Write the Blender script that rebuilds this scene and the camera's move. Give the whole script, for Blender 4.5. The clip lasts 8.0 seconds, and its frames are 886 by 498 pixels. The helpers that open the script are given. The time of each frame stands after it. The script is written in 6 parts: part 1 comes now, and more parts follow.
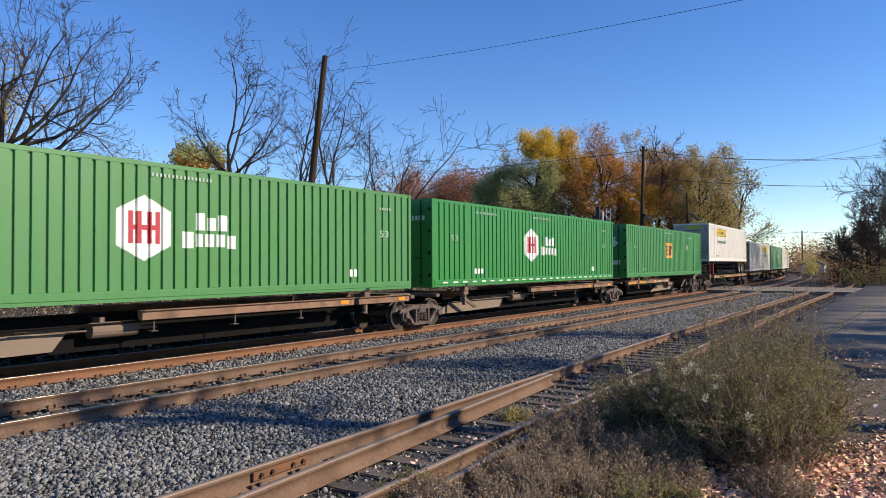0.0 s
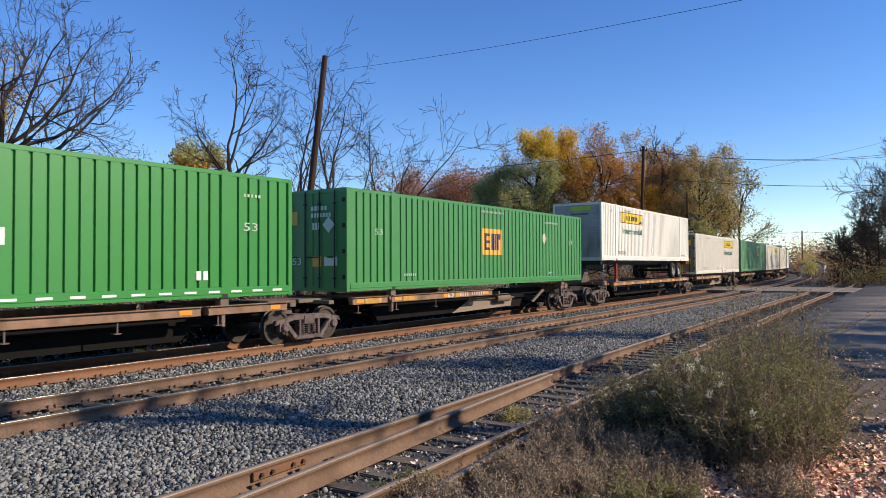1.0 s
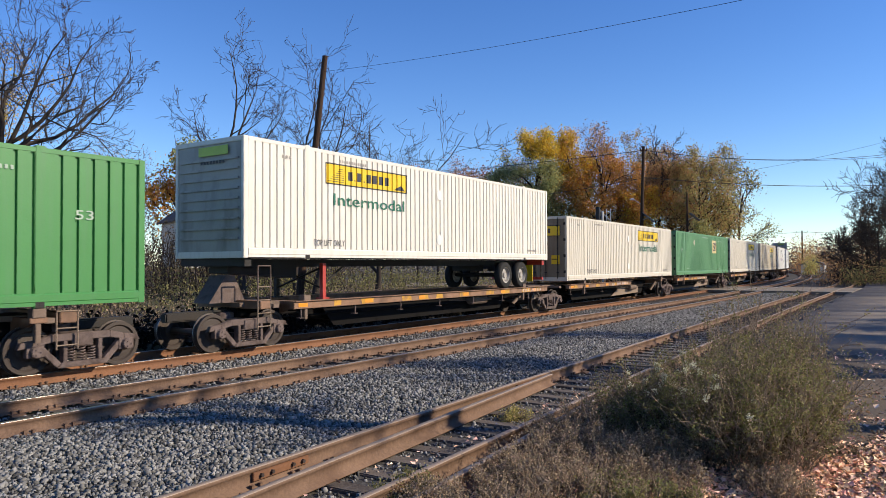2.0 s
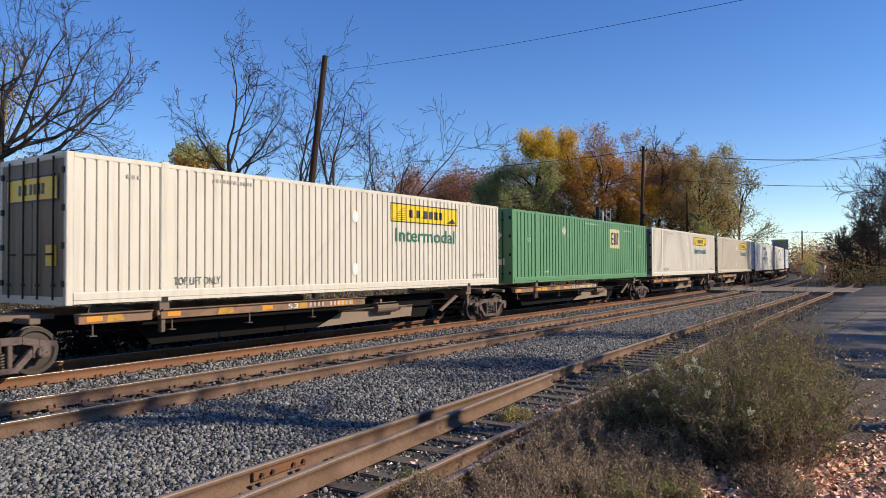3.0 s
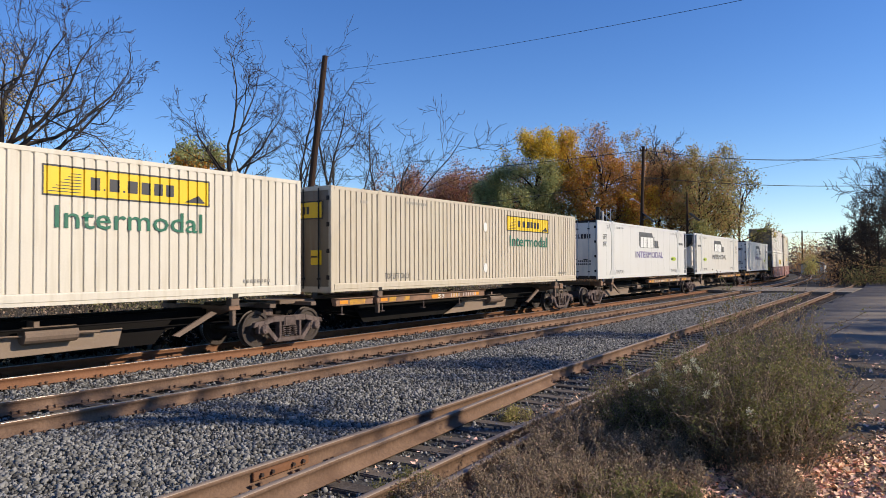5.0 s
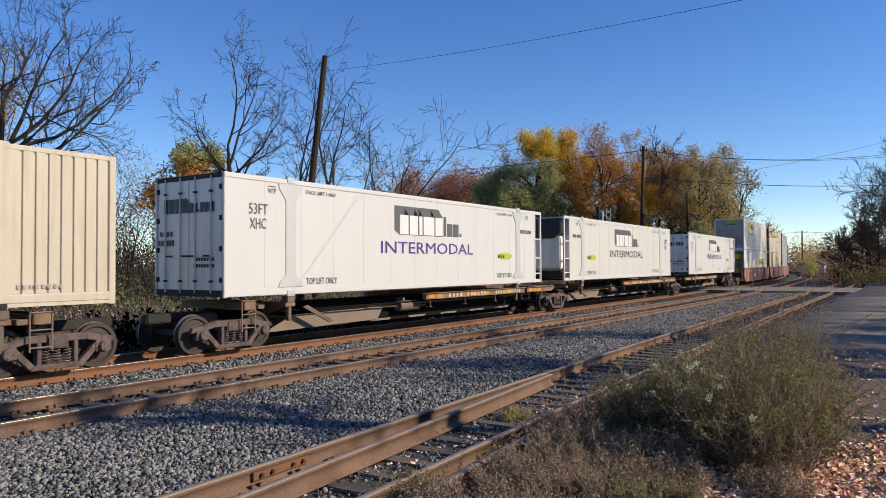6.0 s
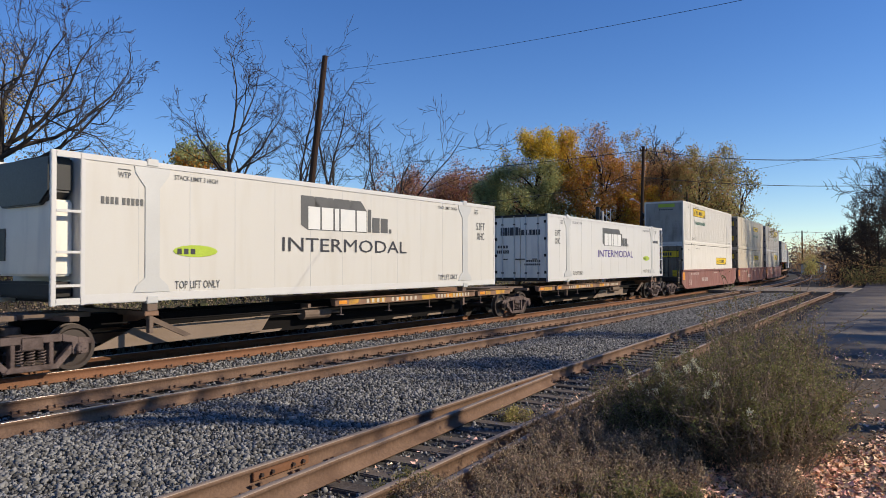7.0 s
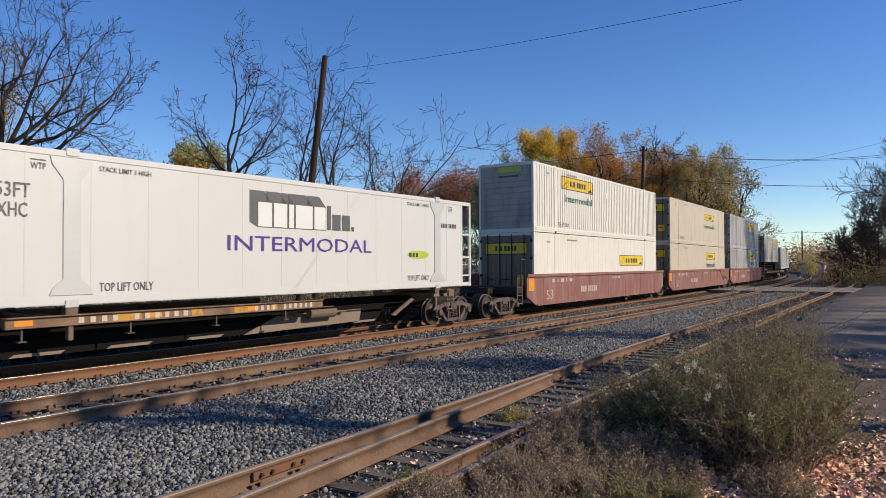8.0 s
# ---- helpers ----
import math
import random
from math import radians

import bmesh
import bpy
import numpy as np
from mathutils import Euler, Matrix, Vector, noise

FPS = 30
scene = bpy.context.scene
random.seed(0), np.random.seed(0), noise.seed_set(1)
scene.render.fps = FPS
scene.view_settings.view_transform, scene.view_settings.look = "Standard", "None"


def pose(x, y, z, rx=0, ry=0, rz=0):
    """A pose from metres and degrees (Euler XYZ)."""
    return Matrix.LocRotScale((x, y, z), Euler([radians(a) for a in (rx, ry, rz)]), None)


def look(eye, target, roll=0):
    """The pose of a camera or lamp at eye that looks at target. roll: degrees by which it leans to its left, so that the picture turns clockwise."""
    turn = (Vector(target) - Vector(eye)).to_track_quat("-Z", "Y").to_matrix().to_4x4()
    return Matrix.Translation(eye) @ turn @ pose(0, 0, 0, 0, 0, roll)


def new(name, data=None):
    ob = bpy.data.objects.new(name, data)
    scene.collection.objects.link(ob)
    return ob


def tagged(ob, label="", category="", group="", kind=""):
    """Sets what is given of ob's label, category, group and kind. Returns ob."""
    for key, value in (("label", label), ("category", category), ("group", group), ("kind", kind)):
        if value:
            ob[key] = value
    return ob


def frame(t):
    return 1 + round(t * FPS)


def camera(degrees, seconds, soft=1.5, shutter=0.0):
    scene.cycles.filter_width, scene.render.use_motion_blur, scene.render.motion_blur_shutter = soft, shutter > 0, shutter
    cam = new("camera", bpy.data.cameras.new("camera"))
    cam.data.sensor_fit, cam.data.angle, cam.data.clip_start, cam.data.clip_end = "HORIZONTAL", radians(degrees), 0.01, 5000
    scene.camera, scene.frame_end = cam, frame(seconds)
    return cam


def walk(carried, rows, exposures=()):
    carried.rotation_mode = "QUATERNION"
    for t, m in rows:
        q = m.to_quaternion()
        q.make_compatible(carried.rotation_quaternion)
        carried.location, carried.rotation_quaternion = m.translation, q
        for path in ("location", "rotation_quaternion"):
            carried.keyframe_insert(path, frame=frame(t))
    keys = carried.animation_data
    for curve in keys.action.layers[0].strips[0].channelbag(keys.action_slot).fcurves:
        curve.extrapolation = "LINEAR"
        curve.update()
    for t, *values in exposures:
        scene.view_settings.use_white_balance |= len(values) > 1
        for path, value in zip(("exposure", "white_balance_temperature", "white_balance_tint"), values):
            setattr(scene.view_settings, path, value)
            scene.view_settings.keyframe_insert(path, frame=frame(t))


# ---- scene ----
# ---- camera ----
EYE = (0.0, 0.0, 2.0)
cam = camera(63.53, 8.0, soft=0.6, shutter=0.03)
VIEW = look(EYE, (-0.56625, 0.82393, 2.02247), -0.26)
walk(cam, [(0.0, VIEW), (8.0, VIEW)], [(0.0, 0.37), (1.7, 0.41), (3.5, 0.2), (4.0, 0.42), (4.5, 0.3), (6.0, 0.2), (6.5, 0.06), (8.0, 0.06)])

# ---- light ----
SUN_AZ, SUN_EL = radians(25.0), radians(29.0)      # azimuth from +x towards +y
world = bpy.data.worlds.new("sky")
scene.world = world
world.use_nodes = True
_n = world.node_tree.nodes
_sky = _n.new("ShaderNodeTexSky")
_sky.sky_type, _sky.sun_disc = "NISHITA", False
_sky.sun_elevation, _sky.sun_rotation = SUN_EL, math.pi / 2 - SUN_AZ
_sky.altitude = 900.0
_sky.air_density, _sky.dust_density, _sky.ozone_density = 1.0, 0.0, 3.2
_n["Background"].inputs["Strength"].default_value = 0.138
_deep = _n.new("ShaderNodeHueSaturation")
_deep.inputs["Saturation"].default_value, _deep.inputs["Hue"].default_value = 1.24, 0.513
world.node_tree.links.new(_sky.outputs[0], _deep.inputs["Color"])
world.node_tree.links.new(_deep.outputs[0], _n["Background"].inputs[0])
sun = new("sun", bpy.data.lights.new("sun", "SUN"))
sun.data.energy, sun.data.angle, sun.data.color = 5.0, radians(0.55), (1.0, 0.86, 0.66)
_to = Vector((math.cos(SUN_AZ) * math.cos(SUN_EL), math.sin(SUN_AZ) * math.cos(SUN_EL), math.sin(SUN_EL)))
sun.matrix_world = look(_to * 100, (0, 0, 0))


# ---- materials ----
def mat(name, c, rough=0.6, metal=0.0, var=0.2, scale=1.5, fine=30.0, bump=0.15, bump_scale=0.0,
        dirt=None, amount=0.4, dirt_scale=1.0, stretch=(1, 1, 1), rand=0.0, island=0.0, hue=0.0, sheen=0.0):
    """A procedural surface: base colour varied at two scales, stains of a second colour, fine relief."""
    m = bpy.data.materials.new(name)
    m.use_nodes = True
    nt = m.node_tree
    N, L = nt.nodes, nt.links.new
    b = N["Principled BSDF"]
    b.inputs["Roughness"].default_value, b.inputs["Metallic"].default_value = rough, metal
    if rough > 0.79:
        b.inputs["Specular IOR Level"].default_value = 0.15
    tc = N.new("ShaderNodeTexCoord")
    mp = N.new("ShaderNodeMapping")
    mp.inputs["Scale"].default_value = stretch
    L(tc.outputs["Object"], mp.inputs["Vector"])

    def noise_tex(s, detail=4.0, src=None):
        t = N.new("ShaderNodeTexNoise")
        t.inputs["Scale"].default_value, t.inputs["Detail"].default_value = s, detail
        L(src or tc.outputs["Object"], t.inputs["Vector"])
        return t.outputs["Fac"]

    def op(kind, a, v):
        t = N.new("ShaderNodeMath")
        t.operation = kind
        for i, w in enumerate((a, v)):
            if isinstance(w, (int, float)):
                t.inputs[i].default_value = w
            else:
                L(w, t.inputs[i])
        return t.outputs[0]
    big, small = noise_tex(scale), noise_tex(fine, 6.0)
    val = op("ADD", op("MULTIPLY", op("SUBTRACT", big, 0.5), 3.0 * var), op("MULTIPLY", op("SUBTRACT", small, 0.5), 2.4 * var))
    val = op("ADD", val, 1.0)
    hs = N.new("ShaderNodeHueSaturation")
    hs.inputs["Color"].default_value = (*c, 1)
    if rand:
        oi = N.new("ShaderNodeObjectInfo")
        val = op("ADD", val, op("MULTIPLY", op("SUBTRACT", oi.outputs["Random"], 0.5), rand))
    if island:
        ge = N.new("ShaderNodeNewGeometry")
        val = op("ADD", val, op("MULTIPLY", op("SUBTRACT", ge.outputs["Random Per Island"], 0.5), island))
        if hue:
            fr = op("FRACT", op("MULTIPLY", ge.outputs["Random Per Island"], 17.3), 0.0)
            L(op("ADD", op("MULTIPLY", op("SUBTRACT", fr, 0.5), hue), 0.5), hs.inputs["Hue"])
    L(op("MAXIMUM", val, 0.05), hs.inputs["Value"])
    out = hs.outputs[0]
    if dirt:
        f = noise_tex(dirt_scale, 6.0, mp.outputs[0])
        mr = N.new("ShaderNodeMapRange")
        mr.inputs["From Min"].default_value, mr.inputs["From Max"].default_value = 0.48, 0.72
        mr.inputs["To Max"].default_value = amount
        L(f, mr.inputs["Value"])
        mx = N.new("ShaderNodeMix")
        mx.data_type = "RGBA"
        L(mr.outputs[0], mx.inputs["Factor"])
        L(out, mx.inputs["A"])
        mx.inputs["B"].default_value = (*dirt, 1)
        out = mx.outputs["Result"]
    L(out, b.inputs["Base Color"])
    rr = op("ADD", op("MULTIPLY", op("SUBTRACT", small, 0.5), 0.25), rough)
    L(rr, b.inputs["Roughness"])
    if bump:
        bp = N.new("ShaderNodeBump")
        bp.inputs["Strength"].default_value, bp.inputs["Distance"].default_value = bump, 0.02
        L(noise_tex(bump_scale or fine, 5.0), bp.inputs["Height"])
        L(bp.outputs[0], b.inputs["Normal"])
    return m


GRIME = (0.05, 0.04, 0.03)
STREAK = (7, 7, 0.5)
M_GREEN_A = mat("green_paint", (0.0573, 0.2002, 0.0554), 0.45, var=0.06, bump=0.05, dirt=(0.086, 0.1892, 0.0946), amount=0.5, stretch=STREAK)
M_GREEN_B = mat("bright_green_paint", (0.0254, 0.1905, 0.0321), 0.4, var=0.05, bump=0.05, dirt=(0.0344, 0.172, 0.0516), amount=0.4, stretch=STREAK)
M_GREEN_C = mat("mid_green_paint", (0.0396, 0.1905, 0.0467), 0.45, var=0.06, bump=0.05, dirt=(0.0602, 0.172, 0.0688), amount=0.4, stretch=STREAK)
M_GREEN_D = mat("faded_green_paint", (0.0846, 0.2187, 0.0953), 0.5, var=0.08, bump=0.05, dirt=(0.1118, 0.215, 0.129), amount=0.5, stretch=STREAK)
M_WHITE = mat("aged_white_paint", (0.5676, 0.5246, 0.4472), 0.5, var=0.05, bump=0.04, dirt=(0.43, 0.3784, 0.2838), amount=0.55, stretch=STREAK)
M_WHITE_B = mat("bright_white_paint", (0.645, 0.6106, 0.5504), 0.5, var=0.05, bump=0.04, dirt=(0.4988, 0.4558, 0.387), amount=0.5, stretch=STREAK)
M_CREAM = mat("cream_paint", (0.4885, 0.4291, 0.3371), 0.5, var=0.06, bump=0.04, dirt=(0.3612, 0.2838, 0.1892), amount=0.5, stretch=STREAK)
# white with long dark upright streaks
M_STREAKED = mat("dark_streaked_white_paint", (0.4068, 0.3922, 0.3741), 0.55, var=0.1, bump=0.05, dirt=(0.1204, 0.1118, 0.1118), amount=0.8, stretch=(1.2, 1.2, 0.1), dirt_scale=1.4)
# grimy tan, darkened further so the colour holds the gap's shade
M_DOOR = mat("grimy_shade_tan_door_paint", (0.17, 0.14, 0.1), 0.6, var=0.15, bump=0.1, dirt=(0.1376, 0.086, 0.0516), amount=0.8, stretch=(4, 4, 0.4), dirt_scale=1.3)
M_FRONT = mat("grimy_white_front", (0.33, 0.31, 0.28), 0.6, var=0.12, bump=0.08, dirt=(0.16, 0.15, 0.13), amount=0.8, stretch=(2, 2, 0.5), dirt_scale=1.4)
M_BELLY = mat("pale_dusty_steel", (0.215, 0.1634, 0.1273), 0.8, var=0.12, scale=0.8, dirt=(0.172, 0.129, 0.0946), amount=0.5, stretch=(1, 0.5, 3))
M_RIM = mat("dull_rim_paint", (0.3268, 0.3096, 0.2838), 0.6, dirt=(0.1032, 0.0774, 0.0602), amount=0.7, dirt_scale=6.0)
M_REEFER = mat("clean_white_panel", (0.56, 0.55, 0.535), 0.38, var=0.03, scale=0.5, bump=0.02, dirt=(0.5332, 0.516, 0.4816), amount=0.5, stretch=(3, 3, 0.4))
M_REEFER_B = mat("warm_white_panel", (0.55, 0.53, 0.49), 0.4, var=0.03, scale=0.5, bump=0.02, dirt=(0.4988, 0.4644, 0.4042), amount=0.5, stretch=(3, 3, 0.4))
# lighter, warmer than the side panels: bounced light put into the end colour
M_CASING = mat("bounce_lit_white_metal", (0.78, 0.73, 0.64), 0.45, var=0.05, bump=0.03, dirt=(0.5, 0.48, 0.45), amount=0.5, stretch=(3, 3, 0.5))
M_ALU = mat("brushed_aluminium", (0.4816, 0.4816, 0.473), 0.45, 0.15, var=0.05, bump=0.03)
M_BLACK = mat("black_housing", (0.0103, 0.0103, 0.0112), 0.5, bump=0.05)
# steel under the cars, its colour blackened to hold their underside shade
M_UNDER = mat("shade_black_steel", (0.0052, 0.0043, 0.0043), 0.85, var=0.2, bump=0.1)
M_DARK = mat("dark_oily_steel", (0.0112, 0.0095, 0.0086), 0.65, 0.2, dirt=(0.0301, 0.0189, 0.0129), amount=0.6, dirt_scale=2.0)
M_BEAM = mat("rusted_brown_steel", (0.215, 0.1204, 0.0731), 0.75, var=0.25, dirt=(0.086, 0.0473, 0.0301), amount=0.8, dirt_scale=2.2)
M_OCHRE = mat("worn_yellow_paint", (0.4472, 0.2322, 0.0258), 0.7, var=0.25, scale=4.0, bump=0.1, dirt=(0.1892, 0.1032, 0.0516), amount=0.9, dirt_scale=5.0)
M_SILL = mat("dusty_steel", (0.1634, 0.1204, 0.0946), 0.8, var=0.2, dirt=(0.0688, 0.0516, 0.043), amount=0.6)
M_TRUCK = mat("rusty_cast_steel", (0.125, 0.094, 0.086), 0.8, var=0.25, dirt=(0.043, 0.0301, 0.0258), amount=0.8, dirt_scale=4.0, bump=0.3)
M_WHEEL = mat("brown_wheel_steel", (0.05, 0.037, 0.031), 0.6, 0.3, var=0.2, dirt=(0.0258, 0.0172, 0.0172), amount=0.6)
M_TREAD = mat("polished_steel", (0.3096, 0.301, 0.2924), 0.42, 1.0, var=0.05, bump=0.02)
M_ORANGE = mat("orange_reflector", (0.645, 0.2408, 0.0172), 0.4, var=0.1, bump=0.03)
M_YELLOW = mat("yellow_decal", (0.688, 0.473, 0.0086), 0.45, var=0.05, bump=0.02)
M_STRAW = mat("faded_straw_decal", (0.6, 0.46, 0.2), 0.5, var=0.2, scale=2.0, bump=0.02, dirt=(0.6, 0.55, 0.45), amount=0.8, dirt_scale=1.5)
M_GOLD = mat("amber_decal", (0.688, 0.3612, 0.0516), 0.45, var=0.05, bump=0.02)
M_INK = mat("dark_ink", (0.0258, 0.0258, 0.0344), 0.5, bump=0.0)
M_NAVY = mat("navy_ink", (0.0258, 0.0301, 0.0774), 0.5, bump=0.0)
M_PURPLE = mat("purple_ink", (0.0602, 0.0301, 0.2236), 0.45, bump=0.0)
M_FOREST = mat("dark_green_ink", (0.0086, 0.1118, 0.0645), 0.45, bump=0.0)
M_LIME = mat("lime_decal", (0.3612, 0.473, 0.0344), 0.45, bump=0.0)
M_GREY = mat("grey_ink", (0.086, 0.086, 0.086), 0.5, bump=0.0)
M_FAINT = mat("faint_grey_stencil", (0.3, 0.28, 0.25), 0.6, var=0.3, bump=0.0)
M_PALE = mat("white_decal", (0.6364, 0.6364, 0.6192), 0.45, var=0.05, bump=0.0)
M_FADED = mat("worn_pale_stencil", (0.3096, 0.3956, 0.3182), 0.6, var=0.2, bump=0.0)
M_RED = mat("crimson_decal", (0.387, 0.0258, 0.043), 0.45, var=0.05, bump=0.0)
M_REDPAINT = mat("red_paint", (0.3612, 0.0344, 0.0258), 0.5, bump=0.05)
M_WORN = mat("worn_pink_stencil", (0.4472, 0.344, 0.3096), 0.6, var=0.25, bump=0.0)
M_WELL = mat("oxide_red_paint", (0.2021, 0.0791, 0.0619), 0.6, var=0.14, dirt=(0.3096, 0.2064, 0.172), amount=0.55, stretch=(3, 3, 0.6), bump=0.06)
M_TYRE = mat("rubber", (0.0258, 0.0258, 0.0258), 0.85, bump=0.2)
M_RAILSIDE_OLD = mat("weathered_brown_rail_web", (0.1591, 0.1015, 0.0705), 0.9, var=0.3, scale=0.9, fine=25, dirt=(0.0946, 0.0559, 0.0387), amount=0.8, dirt_scale=1.4, bump=0.3)
M_RAILSIDE = mat("rust_brown_rail_web", (0.1849, 0.0903, 0.0499), 0.85, var=0.22, scale=0.7, fine=25, dirt=(0.1118, 0.0602, 0.0387), amount=0.7, dirt_scale=0.9, bump=0.25)
M_RAILHEAD = mat("worn_rail_head", (0.307, 0.2709, 0.2417), 0.32, 0.85, var=0.15, scale=0.5, bump=0.03)
M_RAILHEAD_RUST = mat("dull_rail_head", (0.2494, 0.1892, 0.1462), 0.6, 0.2, var=0.2, scale=0.5, bump=0.1)
M_TIE = mat("creosoted_timber", (0.1032, 0.086, 0.074), 0.9, var=0.35, scale=3.0, fine=22.0, rand=0.6, bump=0.6, stretch=(6, 0.6, 6), dirt=(0.1462, 0.129, 0.1161), amount=0.6, dirt_scale=3.0)
M_STONE = mat("crushed_grey_stone", (0.168, 0.166, 0.162), 0.9, var=0.2, scale=0.35, fine=12.0, island=1.45, hue=0.03, bump=0.15, bump_scale=60.0)
M_BALLAST = mat("ballast_bed", (0.0645, 0.0619, 0.0611), 0.95, var=0.55, scale=14.0, fine=30.0, bump=1.0, bump_scale=17.0, dirt=(0.086, 0.0731, 0.0602), amount=0.5, dirt_scale=0.5)
M_EARTH = mat("dry_autumn_ground", (0.086, 0.0688, 0.0473), 0.95, var=0.35, scale=0.25, fine=9.0, bump=0.9, bump_scale=12.0, dirt=(0.0774, 0.0903, 0.0301), amount=0.8, dirt_scale=0.06)
M_GRAVEL = mat("dusty_gravel", (0.129, 0.0989, 0.0731), 0.95, var=0.3, scale=1.2, fine=40.0, bump=0.8, bump_scale=35.0, dirt=(0.086, 0.0731, 0.0602), amount=0.7, dirt_scale=0.8)
M_ASPHALT = mat("old_asphalt", (0.21, 0.178, 0.145), 0.9, var=0.22, scale=0.5, fine=60.0, bump=0.35, bump_scale=90.0, dirt=(0.0774, 0.0731, 0.0731), amount=0.6, dirt_scale=0.35)
M_BARK = mat("grey_brown_bark", (0.043, 0.0344, 0.0292), 0.9, var=0.3, scale=2.0, bump=0.5, stretch=(5, 5, 0.6), dirt=(0.0774, 0.0688, 0.0602), amount=0.5)
M_TWIG = mat("thin_bare_twigs", (0.0533, 0.043, 0.037), 0.9, var=0.2, bump=0.0)
M_STEM = mat("brown_weed_stems", (0.23, 0.175, 0.125), 0.9, var=0.3, bump=0.0)
M_POLE = mat("weathered_pole_wood", (0.0473, 0.0292, 0.0206), 0.9, var=0.3, scale=2.0, bump=0.4, stretch=(8, 8, 0.5), dirt=(0.0774, 0.0473, 0.0344), amount=0.6)
M_CABLE = mat("black_cable", (0.0129, 0.0129, 0.0146), 0.6, bump=0.0)


def leaf_mat(name, c, island=0.7, hue=0.04):
    m = mat(name, c, 0.6, var=0.15, scale=0.4, island=island, hue=hue, bump=0.0)
    nt = m.node_tree
    b, out = nt.nodes["Principled BSDF"], nt.nodes["Material Output"]
    b.inputs["Specular IOR Level"].default_value = 0.12
    tr, mx = nt.nodes.new("ShaderNodeBsdfTranslucent"), nt.nodes.new("ShaderNodeMixShader")
    mx.inputs[0].default_value = 0.45
    nt.links.new(b.inputs["Base Color"].links[0].from_socket, tr.inputs["Color"])
    nt.links.new(b.outputs[0], mx.inputs[1])
    nt.links.new(tr.outputs[0], mx.inputs[2])
    nt.links.new(mx.outputs[0], out.inputs["Surface"])
    return m


L_GREEN = leaf_mat("dull_green_leaves", (0.36, 0.37, 0.16))
L_YELLOW = leaf_mat("yellow_leaves", (0.68, 0.47, 0.06))
L_ORANGE = leaf_mat("orange_leaves", (0.54, 0.26, 0.05))
L_RUST = leaf_mat("rust_brown_leaves", (0.45, 0.26, 0.115))
L_RED = leaf_mat("dull_red_leaves", (0.33, 0.15, 0.1))
L_OLIVE = leaf_mat("olive_leaves", (0.42, 0.36, 0.13))
L_BUSH = leaf_mat("grey_green_leaves", (0.215, 0.2, 0.082), 0.9, 0.05)
# withered brown; in the shrubs its dark tone doubles as shade low inside
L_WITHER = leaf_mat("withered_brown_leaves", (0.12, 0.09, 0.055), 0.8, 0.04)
L_DRY = leaf_mat("dry_stalks", (0.34, 0.255, 0.175), 0.9, 0.04)
L_PALEFLOWER = leaf_mat("pale_seed_heads", (0.66, 0.64, 0.46), 0.3, 0.0)
L_LITTER = mat("fallen_tan_leaves", (0.82, 0.54, 0.38), 0.8, var=0.3, scale=1.3, fine=14.0, island=1.1, hue=0.06, bump=0.0)
# leaf colour near black: it stands for shade, not for the plant's own tone
L_SHADE = leaf_mat("shade_black_weeds", (0.014, 0.012, 0.008), 0.6, 0.03)
M_FAR = mat("hazy_far_woods", (0.1462, 0.1376, 0.1333), 0.95, var=0.3, scale=0.05, fine=0.4, bump=0.0, dirt=(0.172, 0.1204, 0.0688), amount=0.7, dirt_scale=0.03)


